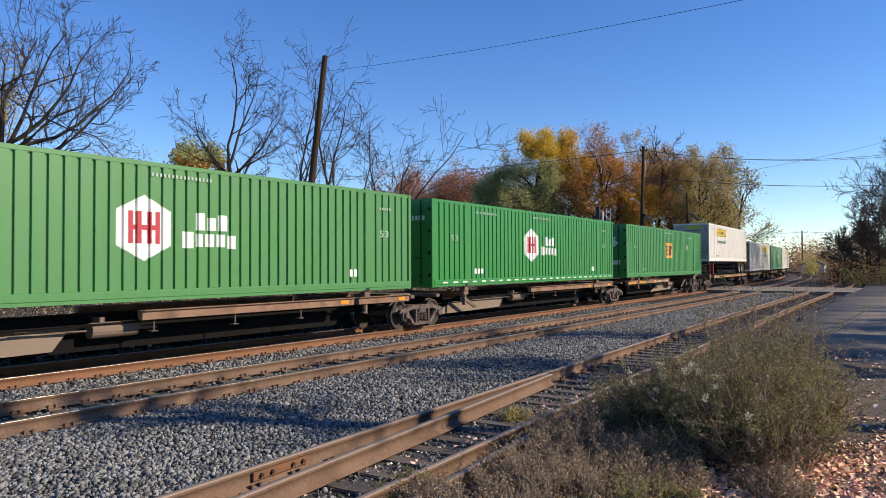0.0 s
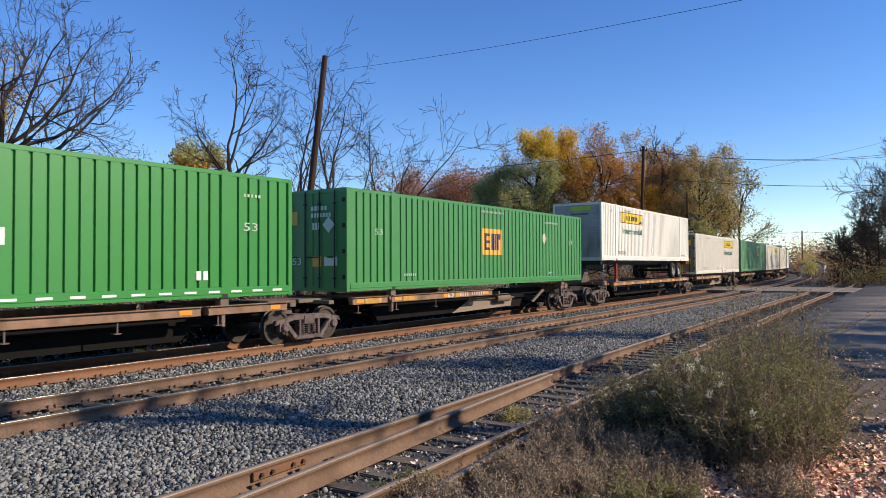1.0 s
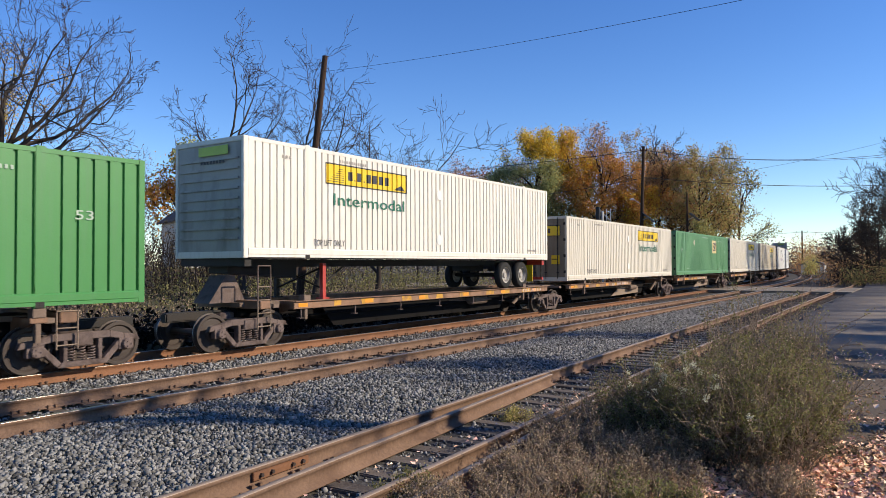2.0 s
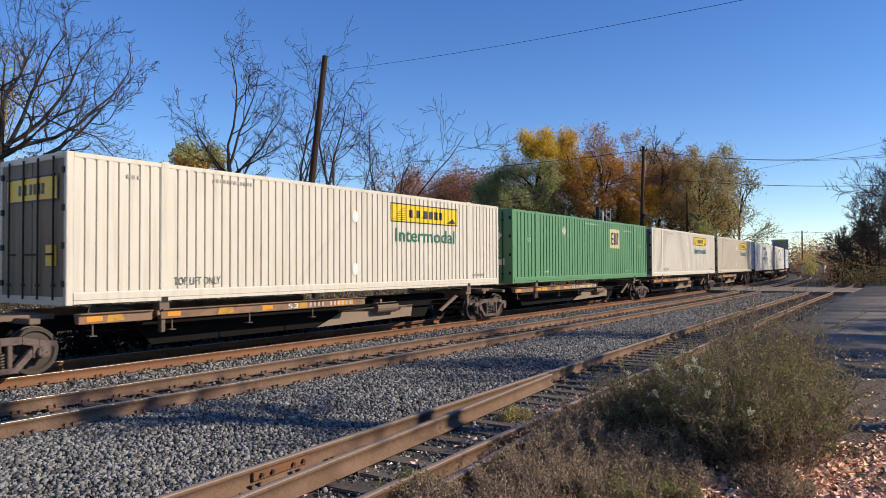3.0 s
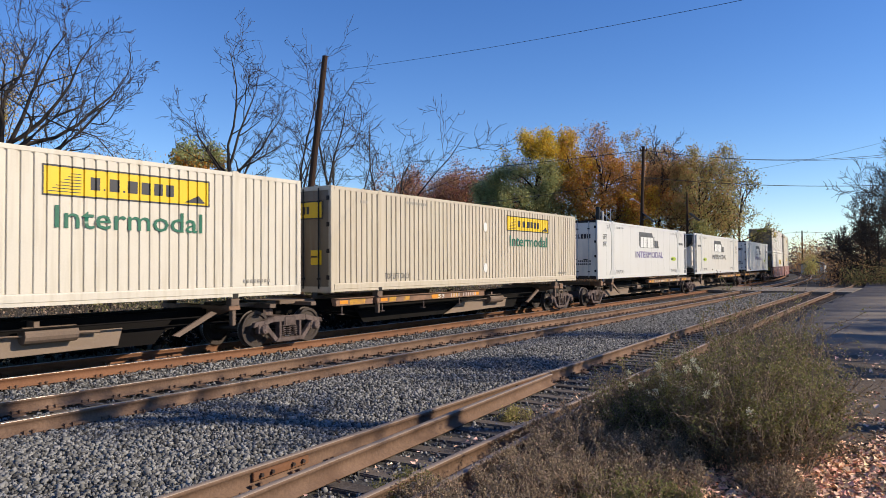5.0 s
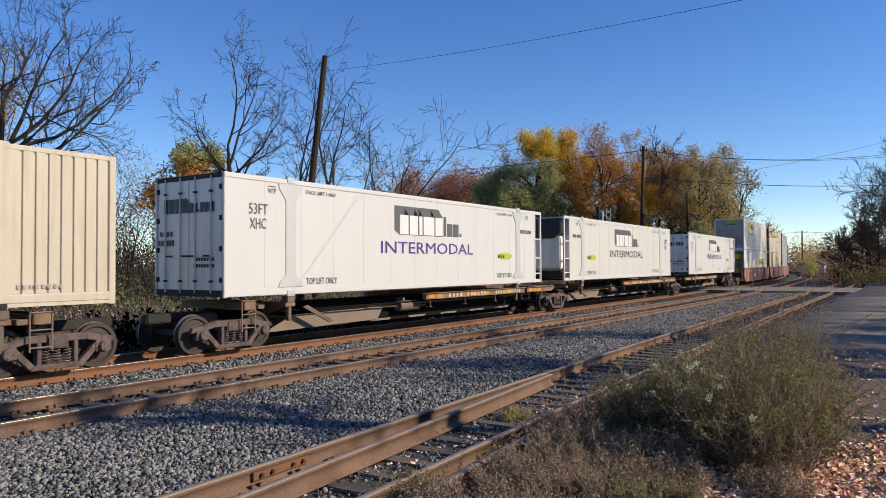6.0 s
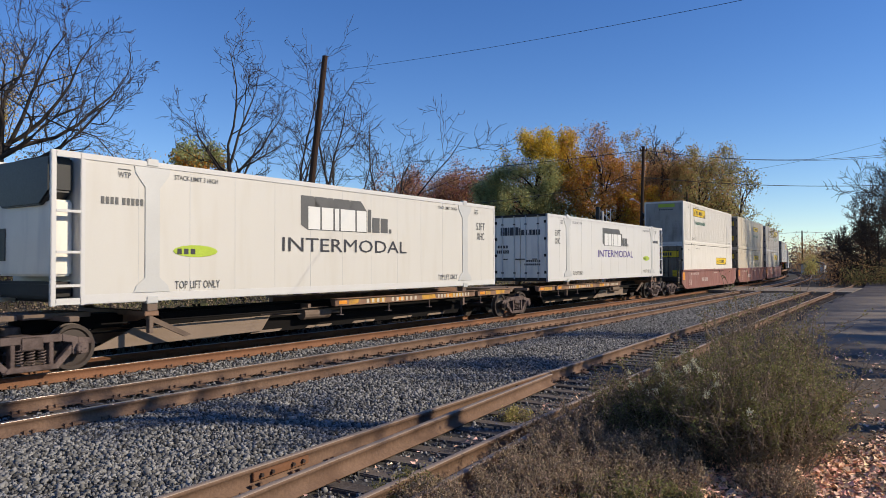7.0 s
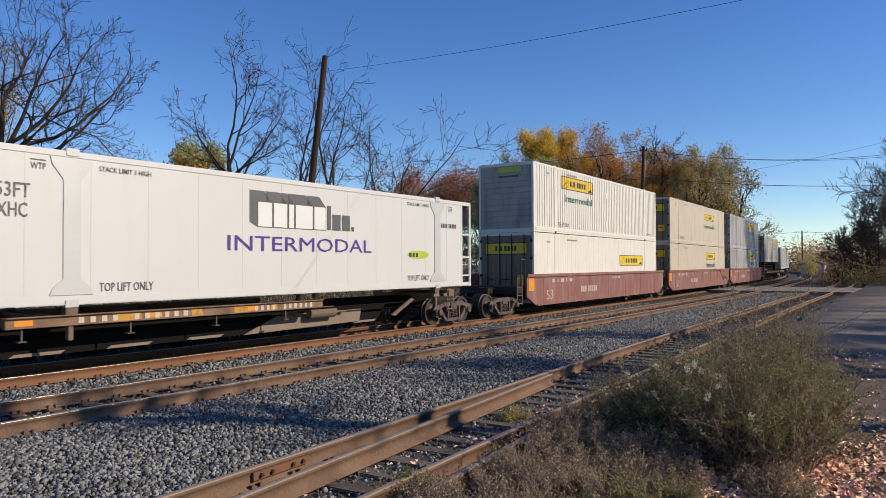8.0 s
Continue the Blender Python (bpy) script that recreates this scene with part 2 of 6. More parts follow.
# ---- building helpers ----
class Shape:
    """Gathers vertices and faces of one mesh."""
    def __init__(self):
        self.v, self.f = [], []

    def add(self, vs, fs):
        o = len(self.v)
        self.v += [tuple(p) for p in vs]
        self.f += [tuple(i + o for i in f) for f in fs]
        return self

    def box(self, x0, x1, y0, y1, z0, z1):
        return self.add([(x, y, z) for z in (z0, z1) for y in (y0, y1) for x in (x0, x1)],
                        [(0, 2, 3, 1), (4, 5, 7, 6), (0, 1, 5, 4), (2, 6, 7, 3), (0, 4, 6, 2), (1, 3, 7, 5)])

    def prism(self, pts, axis, a, b):
        """A polygon (two coordinates) drawn out along axis 0, 1 or 2 from a to b."""
        def put(p, w):
            q = list(p)
            q.insert(axis, w)
            return q
        n = len(pts)
        return self.add([put(p, a) for p in pts] + [put(p, b) for p in pts],
                        [tuple(range(n - 1, -1, -1)), tuple(range(n, 2 * n))] + [(i, (i + 1) % n, n + (i + 1) % n, n + i) for i in range(n)])

    def tube(self, p0, p1, r0, r1=None, n=8, caps=True):
        p0, p1 = Vector(p0), Vector(p1)
        r1 = r0 if r1 is None else r1
        d = (p1 - p0).normalized()
        a = d.orthogonal().normalized()
        b = d.cross(a)
        ring = [(a * math.cos(k) + b * math.sin(k)) for k in (2 * math.pi * i / n for i in range(n))]
        fs = [(i, (i + 1) % n, n + (i + 1) % n, n + i) for i in range(n)]
        if caps:
            fs += [tuple(range(n - 1, -1, -1)), tuple(range(n, 2 * n))]
        return self.add([p0 + w * r0 for w in ring] + [p1 + w * r1 for w in ring], fs)

    def lathe(self, prof, n=24, axis=0):
        """Profile of (along, radius) turned round an axis."""
        vs, fs = [], []
        for u, r in prof:
            for i in range(n):
                k = 2 * math.pi * i / n
                q = [r * math.cos(k), r * math.sin(k)]
                q.insert(axis, u)
                vs.append(q)
        for j in range(len(prof) - 1):
            for i in range(n):
                fs.append((j * n + i, j * n + (i + 1) % n, (j + 1) * n + (i + 1) % n, (j + 1) * n + i))
        return self.add(vs, fs)

    def moved(self, m):
        self.v = [tuple(m @ Vector(p)) for p in self.v]
        return self

    def mesh(self, name, material, bevel=0.0, smooth=False):
        me = bpy.data.meshes.new(name)
        me.from_pydata(self.v, [], self.f)
        bm = bmesh.new()
        bm.from_mesh(me)
        bmesh.ops.recalc_face_normals(bm, faces=bm.faces)
        if bevel:
            es = [e for e in bm.edges if len(e.link_faces) == 2 and e.calc_face_angle(0) > 0.6]
            bmesh.ops.bevel(bm, geom=es, offset=bevel, segments=2, affect="EDGES", clamp_overlap=True)
        for fc in bm.faces:
            fc.smooth = smooth
        bm.to_mesh(me)
        bm.free()
        me.materials.append(material)
        return me


def part(name, shape, material, parent=None, label="", at=None, bevel=0.0, smooth=False):
    """One mesh under a thing or under a part."""
    me = shape if isinstance(shape, bpy.types.Mesh) else shape.mesh(name, material, bevel, smooth)
    ob = new(name, me)
    ob.parent = parent
    if at is not None:
        ob.matrix_basis = at
    return tagged(ob, label)


def thing(name, label, category, group="", at=None, kind=""):
    ob = new(name)
    ob.empty_display_size = 0.3
    if at is not None:
        ob.matrix_basis = at
    return tagged(ob, label, category, group, kind)


def fast_mesh(name, verts, quads, material, smooth=False):
    """A mesh from numpy arrays: vertices (n, 3), faces (m, 3 or 4)."""
    me = bpy.data.meshes.new(name)
    verts, quads = np.asarray(verts, np.float32), np.asarray(quads, np.int32)
    k = quads.shape[1]
    me.vertices.add(len(verts))
    me.vertices.foreach_set("co", verts.ravel())
    me.loops.add(quads.size)
    me.loops.foreach_set("vertex_index", quads.ravel())
    me.polygons.add(len(quads))
    me.polygons.foreach_set("loop_start", np.arange(0, quads.size, k, dtype=np.int32))
    me.update(calc_edges=True)
    me.validate()
    me.materials.append(material)
    if smooth:
        me.polygons.foreach_set("use_smooth", np.ones(len(quads), bool))
    return me


# ---- the line of the tracks ----
# main track: nearly straight beside the camera, then a left-hand curve of about 650 m radius
_S = np.arange(-60.0, 520.0, 0.5)
_K = np.interp(_S, [20, 60, 100, 150], [0.000327, 0.001149, 0.001509, 0.001539])
_PSI = np.cumsum(_K) * 0.5
_i0 = int(np.searchsorted(_S, 0.0))
_PSI -= _PSI[_i0]
_X = np.cumsum(-np.sin(_PSI)) * 0.5
_Y = np.cumsum(np.cos(_PSI)) * 0.5
_X -= _X[_i0] + 14.608
_Y -= _Y[_i0]


def line(s, off=0.0):
    """A place on the main track's centre line, off metres towards the camera's side: x, y, heading."""
    x, y, p = np.interp(s, _S, _X), np.interp(s, _S, _Y), np.interp(s, _S, _PSI)
    return x + off * np.cos(p), y + off * np.sin(p), p


def track1(s):
    return line(s)


def track2(s):
    return line(s, 3.92)


def siding(s):
    """The siding draws slowly in towards the main tracks."""
    y = np.asarray(s, float)
    x = -4.62 - 0.0555 * y + 0.00034 * y * y
    far = line(y, 8.2)[0]
    x = np.where(y > 72, -4.62 - 0.0555 * 72 + 0.00034 * 72 * 72 + (far - float(line(72, 8.2)[0])), x)
    return x, y, np.arctan(0.0555 - 0.00068 * np.minimum(y, 72))


# ---- ground, road, tracks ----
def ground_z(x, y):
    bank = np.clip((-19.0 - x - 0.00077 * np.maximum(y, 0) ** 2) / 3.0, 0, 1)
    rise = np.clip((-32 - x) / 40.0, 0, 1) * np.clip((90 - y) / 40, 0, 1)
    return -0.34 - 0.45 * bank + 2.9 * rise + 0.24 * np.clip((x + 4.6) / 1.8, 0, 1) * np.clip((130 - y) / 40, 0, 1)


def ground():
    xs = np.concatenate([[-2500, -900, -400], np.arange(-200, -30, 10), np.arange(-30, 10, 0.8), np.arange(10, 60, 5), [90, 200, 500, 2500]])
    ys = np.concatenate([[-2500, -600, -150], np.arange(-60, 0, 6), np.arange(0, 40, 0.8), np.arange(40, 320, 6), [400, 600, 1200, 3000]])
    gx, gy = np.meshgrid(xs, ys)
    gz = ground_z(gx, gy)
    v = np.stack([gx, gy, gz], -1).reshape(-1, 3)
    n, m = len(xs), len(ys)
    i = (np.arange(m - 1)[:, None] * n + np.arange(n - 1)[None]).ravel()
    me = fast_mesh("ground", v, np.stack([i, i + 1, i + 1 + n, i + n], -1), M_EARTH, True)
    tagged(new("ground", me), "dry brown and green autumn ground", "ground", kind="structure")


def ribbon(name, rows, material, label, category):
    """A long strip: for each station a list of (x, y, z) across it."""
    v = np.array(rows, float)
    m, n = v.shape[:2]
    i = (np.arange(m - 1)[:, None] * n + np.arange(n - 1)[None]).ravel()
    me = fast_mesh(name, v.reshape(-1, 3), np.stack([i, i + 1, i + 1 + n, i + n], -1), material, True)
    return tagged(new(name, me), label, category, kind="structure")


def ballast_bed():
    rows = []
    for s in np.concatenate([np.arange(-40, 60, 1.0), np.arange(60, 420, 5.0)]):
        row = []
        edge = float(siding(s)[0] - line(s)[0]) + 1.3
        for o, z in ((-3.6, -0.8), (-2.3, -0.25), (-1.3, -0.24), (0, -0.26), (1.0, -0.24), (1.96, -0.23), (2.8, -0.24), (3.9, -0.27), (4.8, -0.24),
                     (6.2, -0.16), (7.2, -0.21), (edge - 2.6, -0.24), (edge - 1.3, -0.25), (edge, -0.25), (edge + 1.2, -0.38)):
            x, y, p = line(s, o)
            row.append((float(x), float(y), z))
        rows.append(row)
    ribbon("ballast_bed", rows, M_BALLAST, "grey crushed-stone ballast bed under the tracks", "ballast")


RAIL_PROFILE = [(-0.078, -0.2), (0.078, -0.2), (0.078, -0.185), (0.014, -0.155), (0.01, -0.056), (0.037, -0.042), (0.038, -0.009), (0.03, 0.0),
                (-0.03, 0.0), (-0.038, -0.009), (-0.037, -0.042), (-0.01, -0.056), (-0.014, -0.155), (-0.078, -0.185)]


def sweep_rail(name, fn, off, s0, s1, parent, head=None, label="", step=1.0, dz=0.0):
    st = np.concatenate([np.arange(s0, min(s1, 80), step), np.arange(max(s0, min(s1, 80)), s1 + 0.01, 4.0)])
    vs, n = [], len(RAIL_PROFILE)
    offs = off(st) if callable(off) else np.full(len(st), off)
    x, y, p = fn(st)
    for i in range(len(st)):
        for u, z in RAIL_PROFILE:
            o = offs[i] + u
            vs.append((x[i] + o * math.cos(p[i]), y[i] + o * math.sin(p[i]), z + dz))
    fs = [(i * n + j, i * n + (j + 1) % n, (i + 1) * n + (j + 1) % n, (i + 1) * n + j) for i in range(len(st) - 1) for j in range(n)]
    me = fast_mesh(name, vs, fs, M_RAILSIDE_OLD if head is M_RAILHEAD_RUST or fn is track2 else M_RAILSIDE)
    me.materials.append(head or M_RAILHEAD)
    idx = np.zeros(len(me.polygons), np.int32)
    for k in range(len(st) - 1):
        for j in (6, 7, 8):
            idx[k * n + j] = 1
    me.polygons.foreach_set("material_index", idx)
    return part(name, me, M_RAILSIDE, parent, label)


def sleeper_mesh():
    s = Shape().box(-1.3, 1.3, -0.115, 0.115, -0.18, 0.0)
    return s.mesh("sleeper", M_TIE, bevel=0.012)


def fastenings(name, fn, s_list, parent, gauge=0.7525):
    """Tie plates with spikes on every sleeper, one mesh a track."""
    sh = Shape()
    for s in s_list:
        x, y, p = (float(w) for w in fn(s))
        m = Matrix.Translation((x, y, 0)) @ Matrix.Rotation(p, 4, "Z")
        for side in (-gauge, gauge):
            q = Shape().box(side - 0.18, side + 0.18, -0.1, 0.1, -0.222, -0.199)
            for e in (-1, 1):
                for f in (-0.055, 0.055):
                    q.box(side + e * 0.085 - 0.016, side + e * 0.085 + 0.016, f - 0.016, f + 0.016, -0.2, -0.15)
                    q.box(side + e * 0.085 - 0.02, side + e * 0.085 + 0.02, f - 0.019, f + 0.019, -0.155, -0.146)
            for f in (-0.2, 0.2):
                # rail anchors clipped under the foot
                q.box(side - 0.09, side + 0.09, f - 0.014, f + 0.014, -0.212, -0.182)
            q.moved(m)
            sh.add(q.v, q.f)
    return tagged(part(name, sh, M_RAILSIDE_OLD, parent, "rusty tie plates and spikes"), kind="stuff")


def tracks():
    tie = sleeper_mesh()
    random.seed(5)
    specs = (("track_main", track1, M_RAILHEAD, "main railway track with rust-brown rails carrying the train", -6, 120, -0.215, 0.535),
             ("track_second", track2, M_RAILHEAD, "second railway track with rust-brown rails and bright heads", -6, 120, -0.215, 0.535),
             ("track_siding", siding, M_RAILHEAD_RUST, "rusty siding track on weathered timber sleepers", -3, 60, -0.213, 0.56))
    for name, fn, head, label, a, b, tz, pitch in specs:
        t = thing(name, label, "railway track", kind="structure")
        for off in (-0.7525, 0.7525):
            sweep_rail("rail", fn, off, -30, 330 if fn is not siding else 200, t, head)
        ss = np.arange(a, b, pitch)
        for s in ss:
            x, y, p = (float(w) for w in fn(s))
            wob = random.uniform(-0.03, 0.03) if fn is siding else random.uniform(-0.008, 0.008)
            part("sleeper", tie, M_TIE, t, at=pose(x + random.uniform(-0.05, 0.05), y, tz + random.uniform(-0.012, 0.006), 0, 0, math.degrees(p + wob)))
        fastenings("tie_plate_mass", fn, np.arange(a, 70, pitch), t)
        if fn is siding:
            # turnout: the diverging pair of rails leaves towards the camera
            sweep_rail("switch_rail", fn, lambda st: -0.66 + 0.055 * np.maximum(13.0 - st, 0) ** 1.0, -6, 12.0, t, M_RAILHEAD_RUST, step=0.5)
            sweep_rail("stock_rail", fn, lambda st: 0.84 + 0.042 * np.maximum(12.5 - st, 0) ** 1.0, -6, 11.5, t, M_RAILHEAD_RUST, step=0.5)
        else:
            sh = Shape()
            for s in np.arange(b, 330, 0.6):
                x, y, p = (float(w) for w in fn(s))
                q = Shape().box(-1.3, 1.3, -0.115, 0.115, tz - 0.1, tz).moved(pose(x, y, 0, 0, 0, math.degrees(p)))
                sh.add(q.v, q.f)
            tagged(part("far_sleepers", sh, M_TIE, t), kind="stuff")


def stones(name, count, place, size, seed, label):
    """Loose crushed stones: rough eight-cornered lumps, joined."""
    rng = np.random.default_rng(seed)
    xy, base = place(rng, count)
    n = len(xy)
    cube = np.array([(x, y, z) for z in (-1, 1) for y in (-1, 1) for x in (-1, 1)], float)
    v = cube[None] * rng.uniform(0.4, 1.0, (n, 8, 3)) * rng.uniform(0.35, 1.35, (n, 1, 3))
    r = size * rng.uniform(0.55, 1.25, (n, 1, 1)) * 0.5
    v *= r
    a, b = rng.uniform(0, 2 * np.pi, n), rng.uniform(-1.4, 1.4, n)
    ca, sa, cb, sb = np.cos(a)[:, None], np.sin(a)[:, None], np.cos(b)[:, None], np.sin(b)[:, None]
    x, y, z = v[..., 0], v[..., 1], v[..., 2]
    x, z = cb * x + sb * z, -sb * x + cb * z
    x, y = ca * x - sa * y, sa * x + ca * y
    v = np.stack([x + xy[:, :1], y + xy[:, 1:2], z + base[:, None] + rng.uniform(-0.01, 0.02, (n, 1))], -1)
    f = np.array([(0, 2, 3, 1), (4, 5, 7, 6), (0, 1, 5, 4), (2, 6, 7, 3), (0, 4, 6, 2), (1, 3, 7, 5)])
    me = fast_mesh(name, v.reshape(-1, 3), (f[None] + 8 * np.arange(n)[:, None, None]).reshape(-1, 4), M_STONE)
    tagged(new(name, me), label, "ballast", kind="stuff")


def bed_z(o):
    return np.interp(o, [-2.3, -1.3, 1.0, 1.96, 2.8, 3.9, 4.8, 5.4, 6.2, 7.2, 8.4], [-0.25, -0.24, -0.23, -0.215, -0.23, -0.28, -0.225, -0.19, -0.15, -0.2, -0.225])


def ballast_stones():
    def strip(o0, o1, y0, y1, far=False):
        def place(rng, n):
            s = y0 + (y1 - y0) * rng.random(n) ** 1.5
            hi = np.minimum(o1, siding(s)[0] - line(s)[0] - 0.82) if far else np.full(n, o1)
            o = o0 + (hi - o0) * rng.random(n)
            x, y, p = line(s, o)
            return np.stack([x, y], -1), bed_z(o)
        return place
    stones("ballast_stones", 72000, strip(4.75, 9.5, 1.5, 30, True), 0.056, 1, "loose grey crushed stones beside the tracks")
    stones("ballast_stones", 15000, strip(4.75, 9.0, 28, 62, True), 0.085, 2, "loose grey crushed stones beside the tracks")
    stones("ballast_stones", 14000, strip(0.83, 3.1, 3, 40), 0.065, 3, "grey crushed stones between the two main tracks")
    stones("ballast_stones", 7000, strip(3.25, 4.6, 3, 34), 0.06, 4, "grey crushed stones between the rails")

    def in_siding(rng, n):
        s = 2 + 26 * rng.random(n) ** 1.4
        o = rng.uniform(-0.7, 0.95, n)
        x, y, p = siding(s)
        return np.stack([x + o * np.cos(p), y + o * np.sin(p)], -1), np.full(n, -0.245)
    stones("ballast_stones", 6500, in_siding, 0.05, 6, "small grey stones between the siding rails")


def roads():
    # forecourt beside the siding, and the crossing over all the tracks
    rows = []
    for y in np.concatenate([np.arange(17.0, 60, 2.0), np.arange(60, 200, 10)]):
        left = float(siding(y)[0]) + 1.7 + 0.15 * math.sin(y * 0.9) + max(0, 24 - y) * 0.35
        right = 60 if y > 52 else 9 + 0.1 * y
        rows.append([(left, y, -0.2), (left + 0.12, y, -0.06)] + [(left + 0.12 + (right - left) * k / 8, y, -0.05 + 0.02 * math.sin(k)) for k in range(1, 9)])
    ribbon("road", rows, M_ASPHALT, "worn grey asphalt road beside the tracks", "road")
    # crossing panels fill the gaps beside and between the rails
    t = thing("level_crossing", "asphalt level crossing between the rails", "crossing", kind="structure")
    spans = [(-60.0, -0.86), (-0.64, 0.64), (0.86, 3.92 - 0.86), (3.92 - 0.64, 3.92 + 0.64)]
    for a, b in spans:
        sh = Shape()
        st = np.arange(57.0, 67.1, 1.0)
        vs = []
        for s in st:
            for o in (a, b):
                x, y, p = (float(w) for w in line(s, o))
                vs += [(x, y, -0.006), (x, y, -0.2)]
        fs = []
        for i in range(len(st) - 1):
            k = 4 * i
            fs += [(k, k + 2, k + 6, k + 4), (k, k + 4, k + 5, k + 1), (k + 2, k + 3, k + 7, k + 6)]
        fs += [(0, 1, 3, 2), (len(vs) - 4, len(vs) - 2, len(vs) - 1, len(vs) - 3)]
        part("panel", sh.add(vs, fs), M_ASPHALT, t)
    sh = Shape()
    vs, fs = [], []
    st = np.arange(57.0, 67.1, 1.0)
    for s in st:
        x, y, p = (float(w) for w in line(s, 4.78))
        sx = float(siding(s)[0])
        for q in (x, sx - 0.86):
            vs += [(q, y, -0.006), (q, y, -0.2)]
    for i in range(len(st) - 1):
        k = 4 * i
        fs += [(k, k + 2, k + 6, k + 4), (k, k + 4, k + 5, k + 1), (k + 2, k + 3, k + 7, k + 6)]
    fs += [(0, 1, 3, 2)]
    part("panel", sh.add(vs, fs), M_ASPHALT, t)
    for a, b in ((-0.64, 0.64), (0.86, 1.9)):
        sh = Shape()
        vs, fs = [], []
        for s in st:
            x, y, p = (float(w) for w in siding(s))
            for o in (a, b):
                vs += [(x + o, y, -0.006), (x + o, y, -0.2)]
        for i in range(len(st) - 1):
            k = 4 * i
            fs += [(k, k + 2, k + 6, k + 4), (k, k + 4, k + 5, k + 1), (k + 2, k + 3, k + 7, k + 6)]
        fs += [(0, 1, 3, 2)]
        part("panel", sh.add(vs, fs), M_ASPHALT, t)


# ---- the train ----
SPEED = 22.27
MOVERS = []          # (thing, place along the train at 0 s, half length)
LEN, HALF, TALL = 16.15, 1.3, 2.9
SIDE = Matrix(((0, 0, 1, 0), (1, 0, 0, 0), (0, 1, 0, 0), (0, 0, 0, 1)))       # drawn plane onto the side that faces +x
END = Matrix(((1, 0, 0, 0), (0, 0, -1, 0), (0, 1, 0, 0), (0, 0, 0, 1)))       # drawn plane onto the end that faces -y


def lettering(text, u0, u1, z0, z1, material, parent, face=SIDE, depth=HALF + 0.012, label="", name="lettering", bold=0.004):
    """Raised letters that fill the given box on a side (u along y) or an end (u along x)."""
    cu = bpy.data.curves.new(name, "FONT")
    cu.body, cu.resolution_u, cu.offset = text, 2, bold
    tmp = bpy.data.objects.new(name, cu)
    me = bpy.data.meshes.new_from_object(tmp)
    bpy.data.objects.remove(tmp)
    bpy.data.curves.remove(cu)
    co = np.array([v.co[:] for v in me.vertices])
    lo, hi = co.min(0), co.max(0)
    co[:, 0] = u0 + (co[:, 0] - lo[0]) / (hi[0] - lo[0]) * (u1 - u0)
    co[:, 1] = z0 + (co[:, 1] - lo[1]) / (hi[1] - lo[1]) * (z1 - z0)
    co[:, 2] = depth
    R = np.array(face)[:3, :3]
    me.vertices.foreach_set("co", (co @ R.T).astype(np.float32).ravel())
    me.update()
    me.materials.clear()
    me.materials.append(material)
    return part(name, me, material, parent, label)


def plate(name, polys, material, parent, face=SIDE, depth=HALF + 0.01, thick=0.004, label=""):
    """Flat decal shapes: polygons of (u, z), a few millimetres thick; larger ones one by one."""
    if name in ("word_bar", "emblem_bar", "panel_bar"):
        return [part(name, Shape().prism(p, 2, depth - thick, depth).moved(face), material, parent, label) for p in polys]
    sh = Shape()
    for p in polys:
        q = Shape().prism(p, 2, depth - thick, depth).moved(face)
        sh.add(q.v, q.f)
    ob = part(name, sh, material, parent, label)
    return tagged(ob, kind="stuff") if len(polys) > 2 else ob


def clip_u(poly, lo, hi):
    """The part of a polygon (u, z) between two values of u."""
    for edge, keep in ((lo, 1), (hi, -1)):
        out = []
        for i in range(len(poly)):
            a, b = poly[i - 1], poly[i]
            da, db = keep * (a[0] - edge), keep * (b[0] - edge)
            if (da < 0) != (db < 0):
                k = da / (da - db)
                out.append((edge, a[1] + k * (b[1] - a[1])))
            if db >= 0:
                out.append(b)
        poly = out
        if len(poly) < 3:
            return []
    return poly


def wall_profile(deep):
    """Breaks of the corrugated side: (u, x)."""
    out = [(0.0, HALF), (0.14, HALF)]
    for a, b in ((0.14, 1.98), (2.18, LEN - 2.18), (LEN - 1.98, LEN - 0.14)):
        n = max(1, round((b - a) / (0.292 if deep > 0.04 else 0.232)))
        q = (b - a) / n
        for i in range(n):
            c = a + i * q
            out += [(c + 0.001, HALF - 0.006), (c + 0.74 * q, HALF - 0.006), (c + 0.78 * q, HALF - 0.006 - deep), (c + 0.95 * q, HALF - 0.006 - deep), (c + q, HALF - 0.006)]
        if b < LEN - 1:
            out += [(b + 0.001, HALF + 0.006), (b + 0.199, HALF + 0.006)]
    return out + [(LEN, HALF)]


def painted(name, polys, material, parent, deep, off=0.003, label=""):
    """Paint that follows the corrugations of a side wall, a few millimetres proud."""
    if name in ("panel_bar", "word_bar") and len(polys) > 1:
        return [painted(name, [p], material, parent, deep, off, label) for p in polys]
    prof, sh = wall_profile(deep), Shape()
    us, xs = [u for u, _ in prof], [x for _, x in prof]
    for p in polys:
        lo, hi = min(u for u, _ in p), max(u for u, _ in p)
        for i in range(len(us) - 1):
            if us[i + 1] <= lo or us[i] >= hi or us[i + 1] - us[i] < 1e-6:
                continue
            q = clip_u(p, us[i], us[i + 1])
            if len(q) >= 3:
                sh.add([(xs[i] + (xs[i + 1] - xs[i]) * (u - us[i]) / (us[i + 1] - us[i]) + off, u, z) for u, z in q], [tuple(range(len(q)))])
    return part(name, sh, material, parent, label)


def rect(u0, u1, z0, z1):
    return [(u0, z0), (u1, z0), (u1, z1), (u0, z1)]


